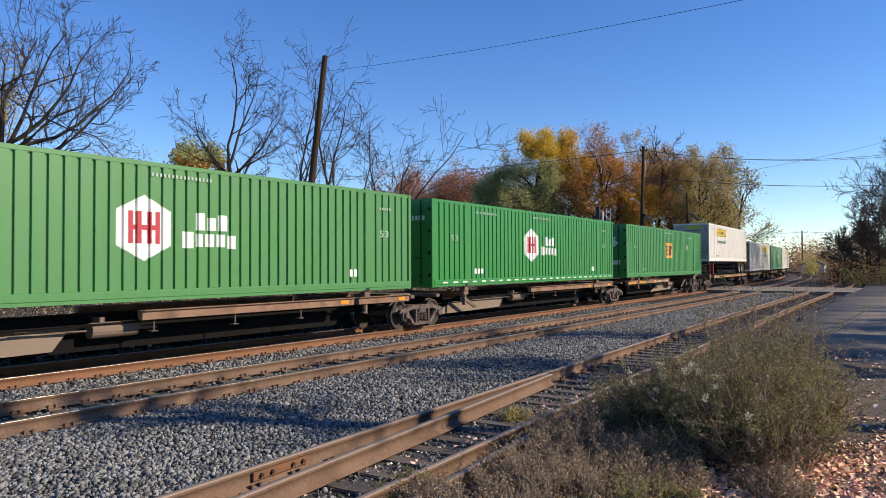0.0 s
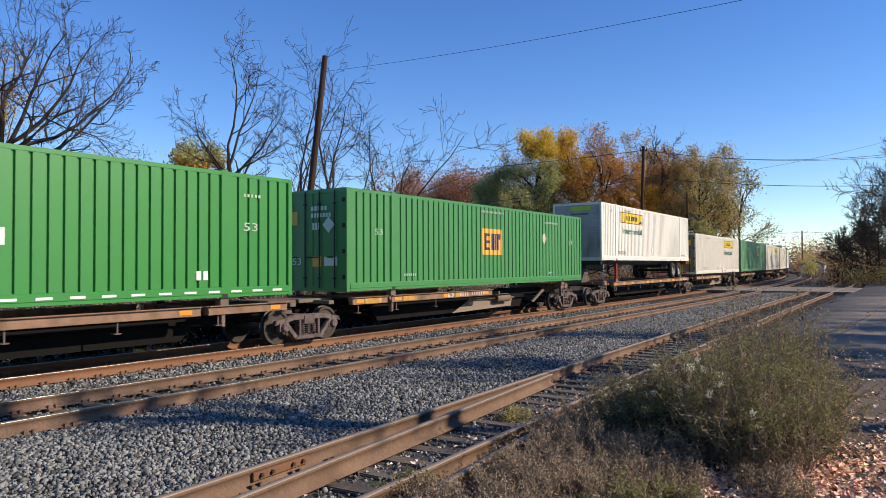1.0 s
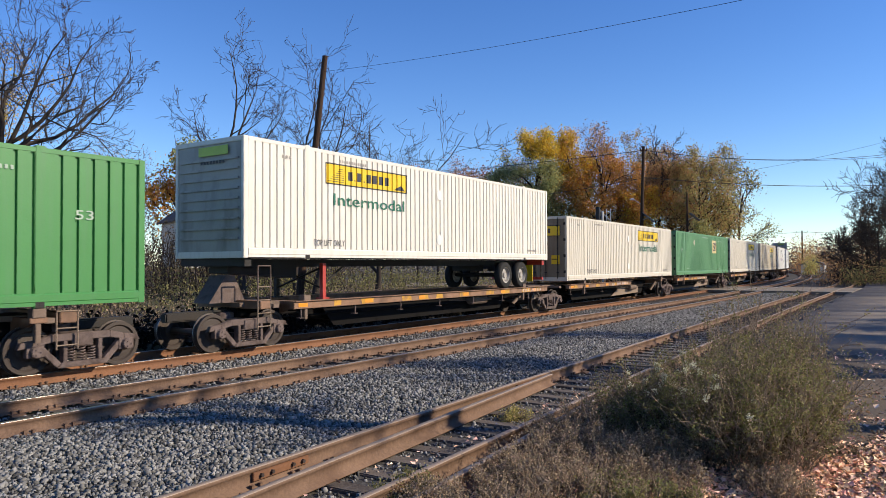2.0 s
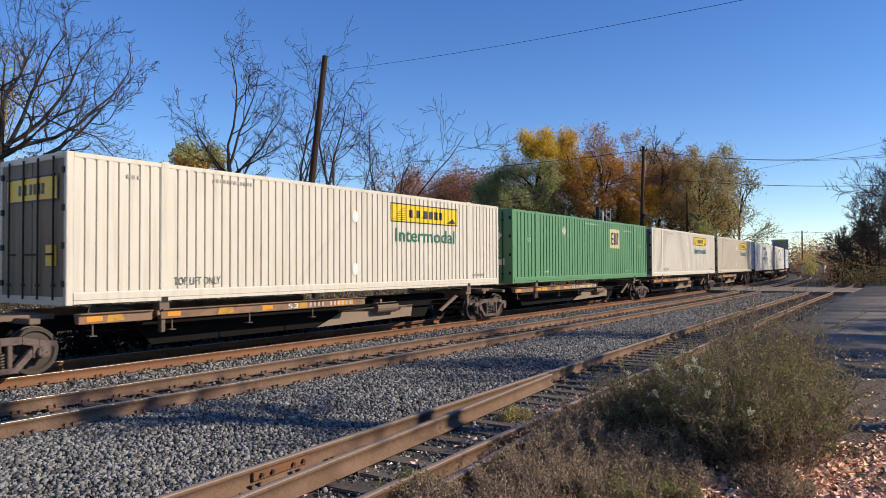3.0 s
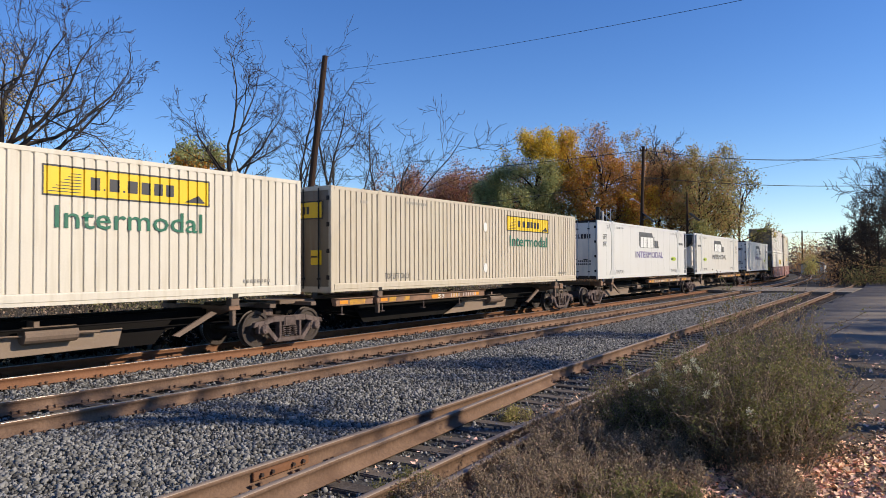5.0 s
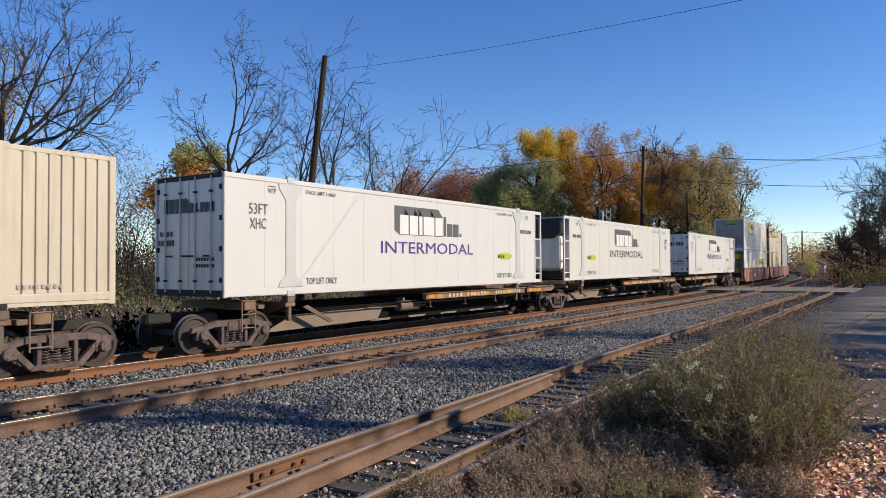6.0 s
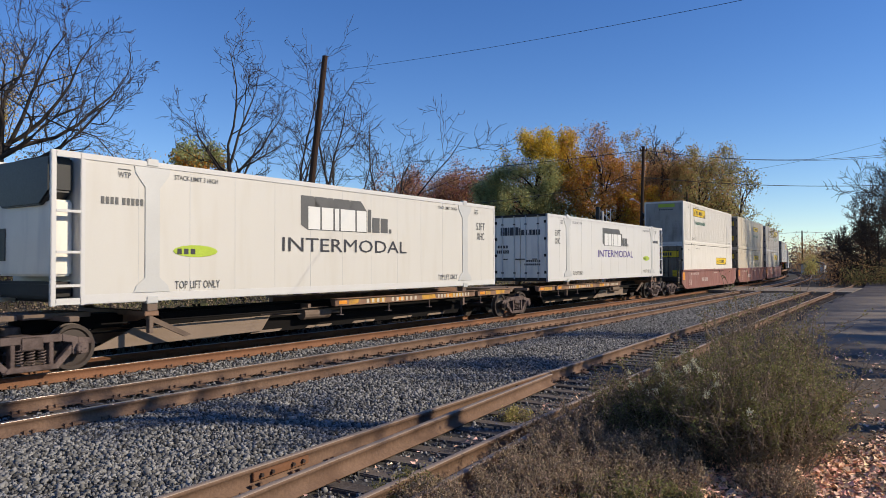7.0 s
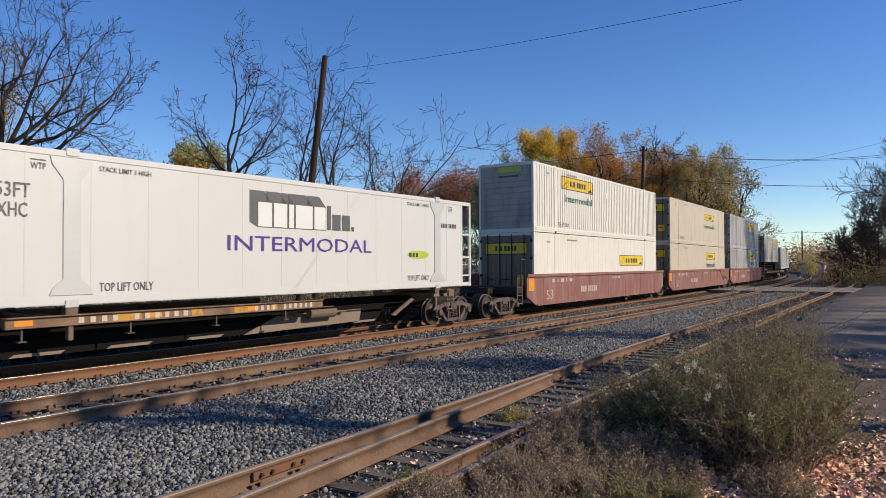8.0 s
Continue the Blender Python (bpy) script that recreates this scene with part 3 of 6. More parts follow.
def bars(u0, u1, z0, z1, widths, gap=0.5):
    """A word that is not spelled out: upright bars of the letters' widths and heights (w, h) or (w, h, drop)."""
    total = sum(w[0] for w in widths) + gap * (len(widths) - 1)
    k, u, out = (u1 - u0) / total, u0, []
    for w in widths:
        b = w[2] if len(w) > 2 else 0.0
        out.append(rect(u, u + w[0] * k, z0 + b * (z1 - z0), z0 + (b + w[1]) * (z1 - z0)))
        u += (w[0] + gap) * k
    return out


def corrugated(y0, y1, z0, z1, x, deep=0.05, inset=0.0):
    """An upright corrugated sheet along y; grooves run in from x towards the inside."""
    n = max(1, round((y1 - y0) / (0.292 if deep > 0.04 else 0.232)))
    p = (y1 - y0) / n
    s = 1 if x > 0 else -1
    prof = []
    for i in range(n):
        a = y0 + i * p
        prof += [(a, x - inset * s), (a + 0.74 * p, x - inset * s), (a + 0.78 * p, x - (inset + deep) * s), (a + 0.95 * p, x - (inset + deep) * s)]
    prof.append((y1, x - inset * s))
    m = len(prof)
    vs = [(b, a, z0) for a, b in prof] + [(b, a, z1) for a, b in prof]
    fs = [(i, i + 1, m + i + 1, m + i) if s > 0 else (i + 1, i, m + i, m + i + 1) for i in range(m - 1)]
    return Shape().add(vs, fs)


def doors(t, material, y=0.0, z0=0.0, tall=TALL):
    """Two door leaves with locking bars, hinges and handles at the end that faces -y."""
    # pale boxes get the grimy door colour with the gap's shade in it
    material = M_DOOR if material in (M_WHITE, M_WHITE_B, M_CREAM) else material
    for sx in (-1, 1):
        a, b = (0.012, 1.2) if sx > 0 else (-1.2, -0.012)
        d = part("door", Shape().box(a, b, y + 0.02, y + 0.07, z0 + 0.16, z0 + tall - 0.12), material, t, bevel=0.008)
        for u in (0.28, 0.86):
            x = sx * u
            part("locking_bar", Shape().tube((x, y - 0.02, z0 + 0.1), (x, y - 0.02, z0 + tall - 0.06), 0.02, n=6), M_ALU if material is M_CASING else M_DARK, d)
            part("door_handle", Shape().box(x - 0.16 * sx - 0.11, x - 0.16 * sx + 0.11, y - 0.035, y - 0.015, z0 + 0.95, z0 + 0.99), M_DARK, d)
            for z in (z0 + 0.35, z0 + tall - 0.45):
                part("bar_guide", Shape().box(x - 0.05, x + 0.05, y - 0.04, y, z, z + 0.05), M_DARK, d)
        for k in range(4):
            z = z0 + 0.35 + k * (tall - 0.75) / 3
            part("hinge", Shape().box(sx * 1.19 - 0.05, sx * 1.19 + 0.05, y - 0.015, y + 0.025, z, z + 0.12), M_DARK, d, bevel=0.005)


def ribbed_end(t, material, z0=0.0, tall=TALL):
    """A closed front wall with flat horizontal ribs."""
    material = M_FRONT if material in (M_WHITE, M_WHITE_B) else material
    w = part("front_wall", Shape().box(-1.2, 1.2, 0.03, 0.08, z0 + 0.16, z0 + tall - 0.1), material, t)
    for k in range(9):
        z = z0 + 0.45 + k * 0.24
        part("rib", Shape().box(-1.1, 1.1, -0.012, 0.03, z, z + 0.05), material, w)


def frame_parts(t, material, z0=0.0, tall=TALL, posts=True, base=0.25):
    """Corner posts, rails, roof, floor and lifting posts of a 53-foot box."""
    for x in (-1, 1):
        for y in (0.0, LEN - 0.14):
            part("corner_post", Shape().box(min(x * HALF, x * (HALF - 0.1)), max(x * HALF, x * (HALF - 0.1)), y, y + 0.14, z0, z0 + tall), material, t, bevel=0.01)
        a, b = sorted((x * HALF, x * (HALF - 0.09)))
        part("top_rail", Shape().box(a, b, 0.14, LEN - 0.14, z0 + tall - 0.1, z0 + tall - 0.004), material, t, bevel=0.008)
        part("bottom_rail", Shape().prism([(x * (HALF + 0.014), z0 + 0.1), (x * (HALF + 0.014), z0 + base - 0.03), (x * (HALF - 0.01), z0 + base), (x * (HALF - 0.09), z0 + base), (x * (HALF - 0.09), z0 + 0.02), (x * (HALF + 0.004), z0 + 0.02), (x * (HALF + 0.004), z0 + 0.085)], 1, 0.14, LEN - 0.14), material, t)
        if posts:
            for y in (1.98, LEN - 1.98 - 0.2):
                a, b = sorted((x * (HALF + 0.006), x * (HALF - 0.1)))
                part("lifting_post", Shape().box(a, b, y, y + 0.2, z0 - 0.02, z0 + tall + 0.02), material, t, bevel=0.012)
                for z in (z0 - 0.02, z0 + tall - 0.1):
                    part("corner_casting", Shape().box(a - 0.004, b + 0.004, y + 0.01, y + 0.19, z, z + 0.13)
                         .box(a - 0.008, b + 0.008, y + 0.07, y + 0.13, z + 0.04, z + 0.1), M_DARK if z < z0 + 1 else material, t, bevel=0.01)
    part("end_header", Shape().box(-1.2, 1.2, 0.0, 0.1, z0 + tall - 0.12, z0 + tall), material, t, bevel=0.01)
    part("end_sill", Shape().box(-1.2, 1.2, 0, 0.1, z0, z0 + 0.16), material, t, bevel=0.01)
    part("roof", Shape().box(-1.21, 1.21, 0.1, LEN - 0.1, z0 + tall - 0.06, z0 + tall - 0.015), material, t)
    part("floor", Shape().box(-1.21, 1.21, 0.1, LEN - 0.02, z0 + 0.03, z0 + 0.15), M_DARK, t)


_PANELS = {}


def walls(t, material, z0=0.0, tall=TALL, deep=0.05, base=0.25):
    key = (material.name, z0, tall, deep)
    if key not in _PANELS:
        ms = []
        for x in (HALF - 0.006, -HALF + 0.006):
            sh = Shape()
            for a, b in ((0.14, 1.98), (2.18, LEN - 2.18), (LEN - 1.98, LEN - 0.14)):
                q = corrugated(a, b, z0 + base, z0 + tall - 0.1, x, deep=deep)
                sh.add(q.v, q.f)
            ms.append(sh.mesh("side_wall", material))
        _PANELS[key] = ms
    for me in _PANELS[key]:
        part("side_wall", me, material, t)
    part("end_wall", Shape().box(-1.2, 1.2, LEN - 0.1, LEN - 0.04, z0 + 0.16, z0 + tall - 0.1), material, t)


def corr_box(label, material, end="doors", deep=0.05, group="containers on the train", z0=0.0):
    t = thing("container", label, "container", group)
    frame_parts(t, material, z0)
    walls(t, material, z0, deep=deep)
    if end == "doors":
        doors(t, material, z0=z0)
    else:
        ribbed_end(t, material, z0)
    return t


def hexagon_logo(t, scale_mid=7.05):
    c, w, lo, hi = scale_mid, 0.62, 0.84, 2.2
    painted("hexagon_logo", [[(c - w, 1.16), (c, lo), (c + w, 1.16), (c + w, hi - 0.32), (c, hi), (c - w, hi - 0.32)]], M_PALE, t, 0.05, label="white hexagon emblem")
    red = [rect(c - 0.36, c - 0.25, 1.2, 1.86), rect(c + 0.25, c + 0.36, 1.2, 1.86), rect(c - 0.17, c - 0.06, 1.2, 1.86), rect(c + 0.06, c + 0.17, 1.2, 1.86),
           rect(c - 0.25, c - 0.17, 1.48, 1.58), rect(c + 0.17, c + 0.25, 1.48, 1.58), rect(c - 0.06, c + 0.06, 1.48, 1.58)]
    painted("emblem_bar", red, M_RED, t, 0.05, 0.006, label="crimson emblem bars")
    painted("word_bar", bars(8.3, 9.14, 1.52, 1.9, [(0.3, 1), (0.28, 0.75), (0.3, 0.95)], 0.1), M_PALE, t, 0.05, label="white word marks")
    painted("word_bar", bars(7.95, 9.38, 1.12, 1.48, [(0.36, 1), (0.22, 0.8, 0.1), (0.3, 0.8, 0.1), (0.3, 0.8, 0.1), (0.3, 0.85, 0.0)], 0.08), M_PALE, t, 0.05, label="white word marks")


def letter_rows(t, u0, u1, z, material, face=SIDE, depth=HALF + 0.012):
    plate("stencil_text", bars(u0, u1, z, z + 0.075, [(1, 1)] * max(3, int((u1 - u0) / 0.09)), 0.9), {M_PALE: M_FADED, M_GREY: M_FAINT}[material], t, face, depth)


def green_hub(material, label, tape=True):
    t = corr_box(label, material)
    hexagon_logo(t)
    for u in (14.6, 1.1):
        lettering("53", u, u + 0.42, 1.55, 1.75, M_FADED, t)
    plate("stencil_text", bars(2.6, 3.2, 0.42, 0.6, [(1, 1)] * 3) + bars(13.3, 13.6, 0.42, 0.62, [(1, 1), (1, 1)]), M_PALE, t)
    letter_rows(t, 7.2, 8.7, 2.6, M_PALE)
    letter_rows(t, 14.6, 15.1, 2.35, M_PALE)
    letter_rows(t, 2.7, 4.2, 2.55, M_PALE)
    # reflective dashes along the bottom rail
    for u in np.arange(0.6, LEN - 0.5, 0.62) if tape else ():
        plate("reflective_tape", [rect(u, u + 0.3, 0.125, 0.175)], M_PALE, t, depth=HALF + 0.0185)
    plate("stencil_text", bars(0.2, 1.0, 2.2, 2.35, [(1, 1)] * 6), M_PALE, t, END, 0.0)
    return t


def amber_logo(t, u0, u1, z0, z1, ground_mat=M_GOLD):
    painted("square_logo", [rect(u0, u1, z0, z1)], ground_mat, t, 0.05, label="amber square emblem")
    w, h = u1 - u0, z1 - z0
    b = [rect(u0 + 0.12 * w, u0 + 0.2 * w, z0 + 0.18 * h, z0 + 0.82 * h)] + [rect(u0 + 0.2 * w, u0 + 0.36 * w, z0 + k * h, z0 + (k + 0.1) * h) for k in (0.18, 0.45, 0.72)]
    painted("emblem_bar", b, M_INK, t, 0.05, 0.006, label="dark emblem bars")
    b = [rect(u0 + k * w, u0 + (k + 0.07) * w, z0 + 0.18 * h, z0 + 0.82 * h) for k in (0.44, 0.53, 0.62, 0.74)] + [rect(u0 + 0.81 * w, u0 + 0.9 * w, z0 + 0.6 * h, z0 + 0.82 * h)]
    painted("emblem_bar", b, M_NAVY, t, 0.05, 0.006, label="navy emblem bars")


def green_emp(material, label, logo, diamond):
    t = corr_box(label, material)
    amber_logo(t, *logo)
    u, z = diamond
    painted("diamond_mark", [[(u, z - 0.24), (u + 0.24, z), (u, z + 0.24), (u - 0.24, z)]], M_CREAM, t, 0.05, label="dirty white diamond mark")
    letter_rows(t, 7.2, 8.8, 2.62, M_PALE)
    letter_rows(t, 12.3, 13.6, 2.45, M_PALE)
    letter_rows(t, 2.6, 3.2, 0.4, M_PALE)
    letter_rows(t, 12.6, 13.0, 0.35, M_PALE)
    for u in (14.7, 1.2):
        lettering("53", u, u + 0.36, 1.62, 1.8, M_FADED, t)
    plate("end_text", bars(-0.05, 0.55, 2.3, 2.42, [(1, 1)] * 5) + bars(-0.05, 0.7, 2.1, 2.22, [(1, 1)] * 7) + bars(0.0, 0.3, 1.75, 1.95, [(1, 1)] * 3), M_PALE, t, END, -0.0 + 0.005)
    plate("end_diamond", [[(0.62, 1.65), (0.85, 1.88), (0.62, 2.11), (0.39, 1.88)]], M_PALE, t, END, 0.005)
    plate("end_panel", [rect(-1.05, -0.6, 1.9, 2.3)], M_GOLD, t, END, 0.005, label="amber end emblem")
    plate("end_panel", [rect(0.0, 0.35, 0.7, 1.0)], M_GOLD, t, END, 0.005)
    lettering("53", -0.8, -0.45, 0.75, 0.95, M_PALE, t, END, 0.005)
    plate("end_label", [rect(0.45, 0.95, 0.72, 0.98)], M_PALE, t, END, 0.005)
    return t


HUNT = [(0.5, 0.9), (0.12, 0.15), (0.55, 0.9), (0.12, 0.15), (0.55, 0.9), (0.55, 0.9), (0.55, 0.9), (0.5, 0.9)]


def yellow_logo(t, u0, u1, z0, z1, word=None, depth=HALF + 0.01, face=SIDE, deep=0.034):
    def put(name, polys, material, lift, label=""):
        if face is SIDE:
            return painted(name, polys, material, t, deep, lift, label)
        return plate(name, polys, material, t, face, depth + lift, label=label)
    put("yellow_panel", [rect(u0, u1, z0, z1)], M_YELLOW, 0.003, "yellow company panel")
    w, h = u1 - u0, z1 - z0
    e = 0.035
    edge = [rect(u0, u1, z0, z0 + e), rect(u0, u1, z1 - e, z1), rect(u0, u0 + e, z0 + e, z1 - e), rect(u1 - e, u1, z0 + e, z1 - e)]
    put("panel_border", edge, M_INK, 0.006)
    put("panel_bar", bars(u0 + 0.25 * w, u0 + 0.75 * w, z0 + 0.28 * h, z0 + 0.75 * h, HUNT, 0.2), M_INK, 0.006, "dark word marks")
    if w > 2.5:
        put("panel_bar", [rect(u0 + (0.03 + 0.02 * k) * w, u0 + 0.2 * w, z0 + (0.14 + 0.1 * k) * h, z0 + (0.165 + 0.1 * k) * h) for k in range(7)]
              + [[(u0 + 0.82 * w, z0 + 0.12 * h), (u0 + 0.97 * w, z0 + 0.12 * h), (u0 + 0.92 * w, z0 + 0.4 * h)]], M_INK, 0.006)
    if word:
        lettering("Intermodal", *word, M_FOREST, t, face, depth + 0.002, label="dark green lettering", bold=0.006)


def white_hunt(label, logo, word, material=M_WHITE, end="doors", z0=0.0, small=False, deep=0.034):
    t = corr_box(label, material, end, deep=deep, z0=z0)
    yellow_logo(t, logo[0], logo[1], logo[2] + z0, logo[3] + z0, (word[0], word[1], word[2] + z0, word[3] + z0) if word else None, deep=deep)
    lettering("TOP LIFT ONLY", 2.3, 3.5, 0.33 + z0, 0.5 + z0, M_GREY, t)
    letter_rows(t, 14.3, 15.1, 0.34 + z0, M_GREY)
    letter_rows(t, 1.2, 1.5, 2.5 + z0, M_GREY)
    letter_rows(t, 3.3, 4.4, 2.62 + z0, M_GREY)
    if not small:
        for z in (2.1, 0.63):
            plate("round_patch", [[(8.1 + 0.13 * math.cos(k * 0.5236), z + z0 + 0.17 * math.sin(k * 0.5236)) for k in range(12)]], M_PALE, t)
    yellow_logo(t, -1.0, 1.0, 2.0 + z0, 2.5 + z0, None, 0.004, END) if end == "doors" else \
        plate("yellow_panel", [rect(-0.35, 0.75, 2.5 + z0, 2.72 + z0)], M_LIME, t, END, 0.02)
    if end == "doors":
        plate("end_panel", [rect(0.55, 0.95, 0.75 + z0, 1.15 + z0)], M_YELLOW, t, END, 0.0)
    plate("end_text", bars(-0.3, 0.6, 2.3 + z0, 2.38 + z0, [(1, 1)] * 8), M_INK, t, END, 0.0)
    return t


def reefer(label, material, reverse, ink, number=True):
    """A smooth-sided refrigerated box; reverse puts the cooling unit at the end that faces -y."""
    t = thing("container", label, "container", "containers on the train")
    y0, y1 = (0.55, LEN) if reverse else (0.0, LEN - 0.55)
    for x in (-1, 1):
        a, b = sorted((x * HALF, x * (HALF - 0.06)))
        part("side_wall", Shape().box(a, b, y0 + 0.09, y1 - 0.09, 0.2, TALL - 0.1), material, t, bevel=0.004)
        part("top_rail", Shape().box(*sorted((x * (HALF + 0.012), x * (HALF - 0.08))), y0, y1, TALL - 0.13, TALL - 0.004), M_REEFER, t, bevel=0.012)
        part("bottom_rail", Shape().box(*sorted((x * (HALF + 0.012), x * (HALF - 0.08))), y0, y1, 0.015, 0.2), M_REEFER, t, bevel=0.012)
        for yy in (y0, y1 - 0.1):
            part("corner_post", Shape().box(*sorted((x * (HALF + 0.008), x * (HALF - 0.08))), yy, yy + 0.1, 0.0, TALL), M_REEFER, t, bevel=0.01)
        # thin panel joints and rivet lines, proud of the skin
        sh = Shape()
        for u in np.arange(y0 + 1.2, y1 - 0.5, 1.22):
            sh.box(*sorted((x * (HALF + 0.0025), x * (HALF - 0.01))), u, u + 0.012, 0.2, TALL - 0.13)
        part("panel_joint", sh, M_ALU, t)
        for yc in (2.06, LEN - 2.06):
            w = 0.17
            prof = [(yc - 0.42, 0.2), (yc - 0.36, 0.34), (yc - w, 0.5), (yc - w, 2.35), (yc - 0.38, 2.62), (yc - 0.42, TALL - 0.13), (yc + 0.42, TALL - 0.13), (yc + 0.38, 2.62), (yc + w, 2.35), (yc + w, 0.5), (yc + 0.36, 0.34), (yc + 0.42, 0.2)]
            part("lifting_post", Shape().prism(prof, 0, *sorted((x * (HALF + 0.02), x * (HALF - 0.05)))), M_ALU if x > 0 else material, t, bevel=0.006)
            for z in (-0.03, TALL - 0.1):
                part("corner_casting", Shape().box(*sorted((x * (HALF + 0.03), x * (HALF - 0.1))), yc - 0.13, yc + 0.13, z, z + 0.15)
                     .box(*sorted((x * (HALF + 0.034), x * (HALF))), yc - 0.035, yc + 0.035, z + 0.04, z + 0.11), M_ALU, t, bevel=0.012)
    part("roof", Shape().box(-1.25, 1.25, y0 + 0.02, y1 - 0.02, TALL - 0.07, TALL - 0.02), material, t)
    part("floor", Shape().box(-1.25, 1.25, y0 + 0.02, y1 - 0.02, 0.03, 0.15), M_DARK, t)
    if reverse:
        part("end_wall", Shape().box(-1.24, 1.24, y0, y0 + 0.06, 0.1, TALL - 0.05), material, t)
        part("end_wall", Shape().box(-1.24, 1.24, y1 - 0.07, y1 - 0.01, 0.1, TALL - 0.05), material, t)
        fy, sg = 0.0, 1
    else:
        part("end_wall", Shape().box(-1.24, 1.24, y1 - 0.07, y1 - 0.01, 0.1, TALL - 0.05), material, t)
        part("end_header", Shape().box(-1.22, 1.22, 0.0, 0.08, TALL - 0.12, TALL - 0.01), M_DARK, t)
        part("end_sill", Shape().box(-1.22, 1.22, 0, 0.08, 0.02, 0.17), M_DARK, t)
        # doors share the brightened white that stands for bounced light
        doors(t, M_CASING)
        plate("end_text", bars(-0.95, 0.95, 2.0, 2.35, [(0.4, 1), (0.4, 1), (0.15, 1), (0.6, 1), (0.4, 1), (0.15, 0.9), (0.35, 0.65), (0.3, 0.65), (0.1, 0.2), (0.3, 0.65), (0.35, 0.65), (0.5, 0.65)], 0.1), M_INK, t, END, 0.0, label="dark word marks")
        plate("end_text", bars(-1.1, -0.6, 1.45, 1.57, [(1, 1)] * 4) + bars(-1.15, -0.55, 1.22, 1.36, [(1, 1)] * 6) + bars(0.3, 0.95, 0.85, 0.93, [(1, 1)] * 7) + bars(0.2, 0.95, 0.7, 0.78, [(1, 1)] * 8), M_INK, t, END, 0.0)
        fy, sg = LEN, -1
    # open guard frame with rungs round the cooling unit
    for x in (-1, 1):
        a, b = sorted((x * HALF, x * (HALF - 0.07)))
        ya, yb = sorted((fy, fy + sg * 0.1))
        f = part("guard_frame", Shape().box(a, b, ya, yb, 0.0, TALL), M_REEFER, t, bevel=0.01)
        for z in (0.02, 0.35, 0.98, 1.75, TALL - 0.12):
            yc, yd = sorted((fy + sg * 0.1, fy + sg * 0.56))
            part("rung", Shape().box(a, b, yc, yd, z, z + (0.12 if z < 0.1 or z > 2.5 else 0.05)), M_REEFER, f)
    ya, yb = sorted((fy + sg * 0.14, fy + sg * 0.54))
    unit = part("cooling_unit", Shape().box(-1.05, 1.05, ya, yb, 0.55, 2.0), M_CASING, t, "white cooling unit casing", bevel=0.04)
    part("fan_housing", Shape().prism([(-1.1, 2.8), (1.1, 2.8), (1.1, 2.15), (0.75, 1.9), (-0.75, 1.9), (-1.1, 2.15)], 1, *sorted((fy + sg * 0.05, fy + sg * 0.5))), M_BLACK, unit, "black fan housing", bevel=0.03)
    part("grille", Shape().box(-0.95, -0.72, *sorted((fy + sg * 0.12, fy + sg * 0.16)), 0.85, 1.5), M_BLACK, unit)
    part("fuel_tank", Shape().box(-1.1, 1.1, ya, yb, 0.12, 0.45), M_DARK, t, bevel=0.05)
    # side markings
    flip = (lambda a, b: (LEN - b, LEN - a)) if reverse else (lambda a, b: (a, b))
    u = 6.25
    face = [(0.62, 1), (0.62, 1), (0.24, 1), (0.85, 1), (0.6, 1), (0.2, 1.1), (0.45, 0.72), (0.45, 0.72), (0.16, 0.2)]
    word = bars(u + 0.3, u + 3.75, 1.68, 2.27, face, 0.09)
    back = []
    for p in word[:5]:
        (a, z0), (b, _), _, (_, z1) = p
        back.append([(a - 0.26, z0 + 0.1), (a - 0.02, z0 - 0.02), (b + 0.02, z0 - 0.02), (b + 0.02, z1), (b - 0.24, z1 + 0.27), (a - 0.26, z1 + 0.27)])
    plate("word_shadow", back, M_GREY, t, depth=HALF + 0.006, label="dark grey block shadow of the word marks")
    plate("word_bar", word[:5], M_PALE, t, depth=HALF + 0.011, label="white word marks")
    plate("word_bar", word[5:], M_GREY, t, depth=HALF + 0.012, label="grey word marks")
    lettering("INTERMODAL", 5.65, 10.75, 1.09, 1.45, ink, t, label="bold lettering", bold=0.0)
    a, b = flip(12.45, 13.6)
    pill = [((a + b) / 2 + (b - a) / 2 * math.cos(k * 0.4488) * (1 if k % 7 else 1), 1.06 + 0.13 * math.sin(k * 0.4488)) for k in range(14)]
    plate("lime_badge", [pill], M_LIME, t, label="lime green badge")
    plate("badge_text", bars(a + 0.1, a + 0.55, 0.99, 1.11, [(1, 1), (1, 1), (1, 1)]), M_INK, t, depth=HALF + 0.014)
    lettering("TOP LIFT ONLY", 2.6, 3.76, 0.25, 0.42, M_GREY, t)
    lettering("TOP LIFT ONLY", 12.45, 13.6, 0.25, 0.42, M_GREY, t)
    lettering("STACK LIMIT 3 HIGH", 2.58, 3.7, 2.58, 2.68, M_GREY, t)
    lettering("STACK LIMIT 3 HIGH", 12.45, 13.6, 2.58, 2.68, M_GREY, t)
    for c in (1.3, 14.7):
        lettering("WTP", c, c + 0.27, 2.5, 2.62, M_GREY, t)
        plate("stencil_text", [rect(c, c + 0.27, 2.66, 2.68)], M_GREY, t)
    a, b = flip(0.72, 1.3)
    lettering("53FT", a, b, 1.97, 2.23, M_GREY, t)
    lettering("XHC", a + 0.02, b - 0.05, 1.62, 1.88, M_GREY, t)
    a, b = flip(14.3, 15.2)
    plate("stencil_text", bars(a, b, 1.96, 2.1, [(1, 1)] * 4 + [(0.3, 0.0001)] + [(1, 1)] * 5), M_GREY, t)
    return t


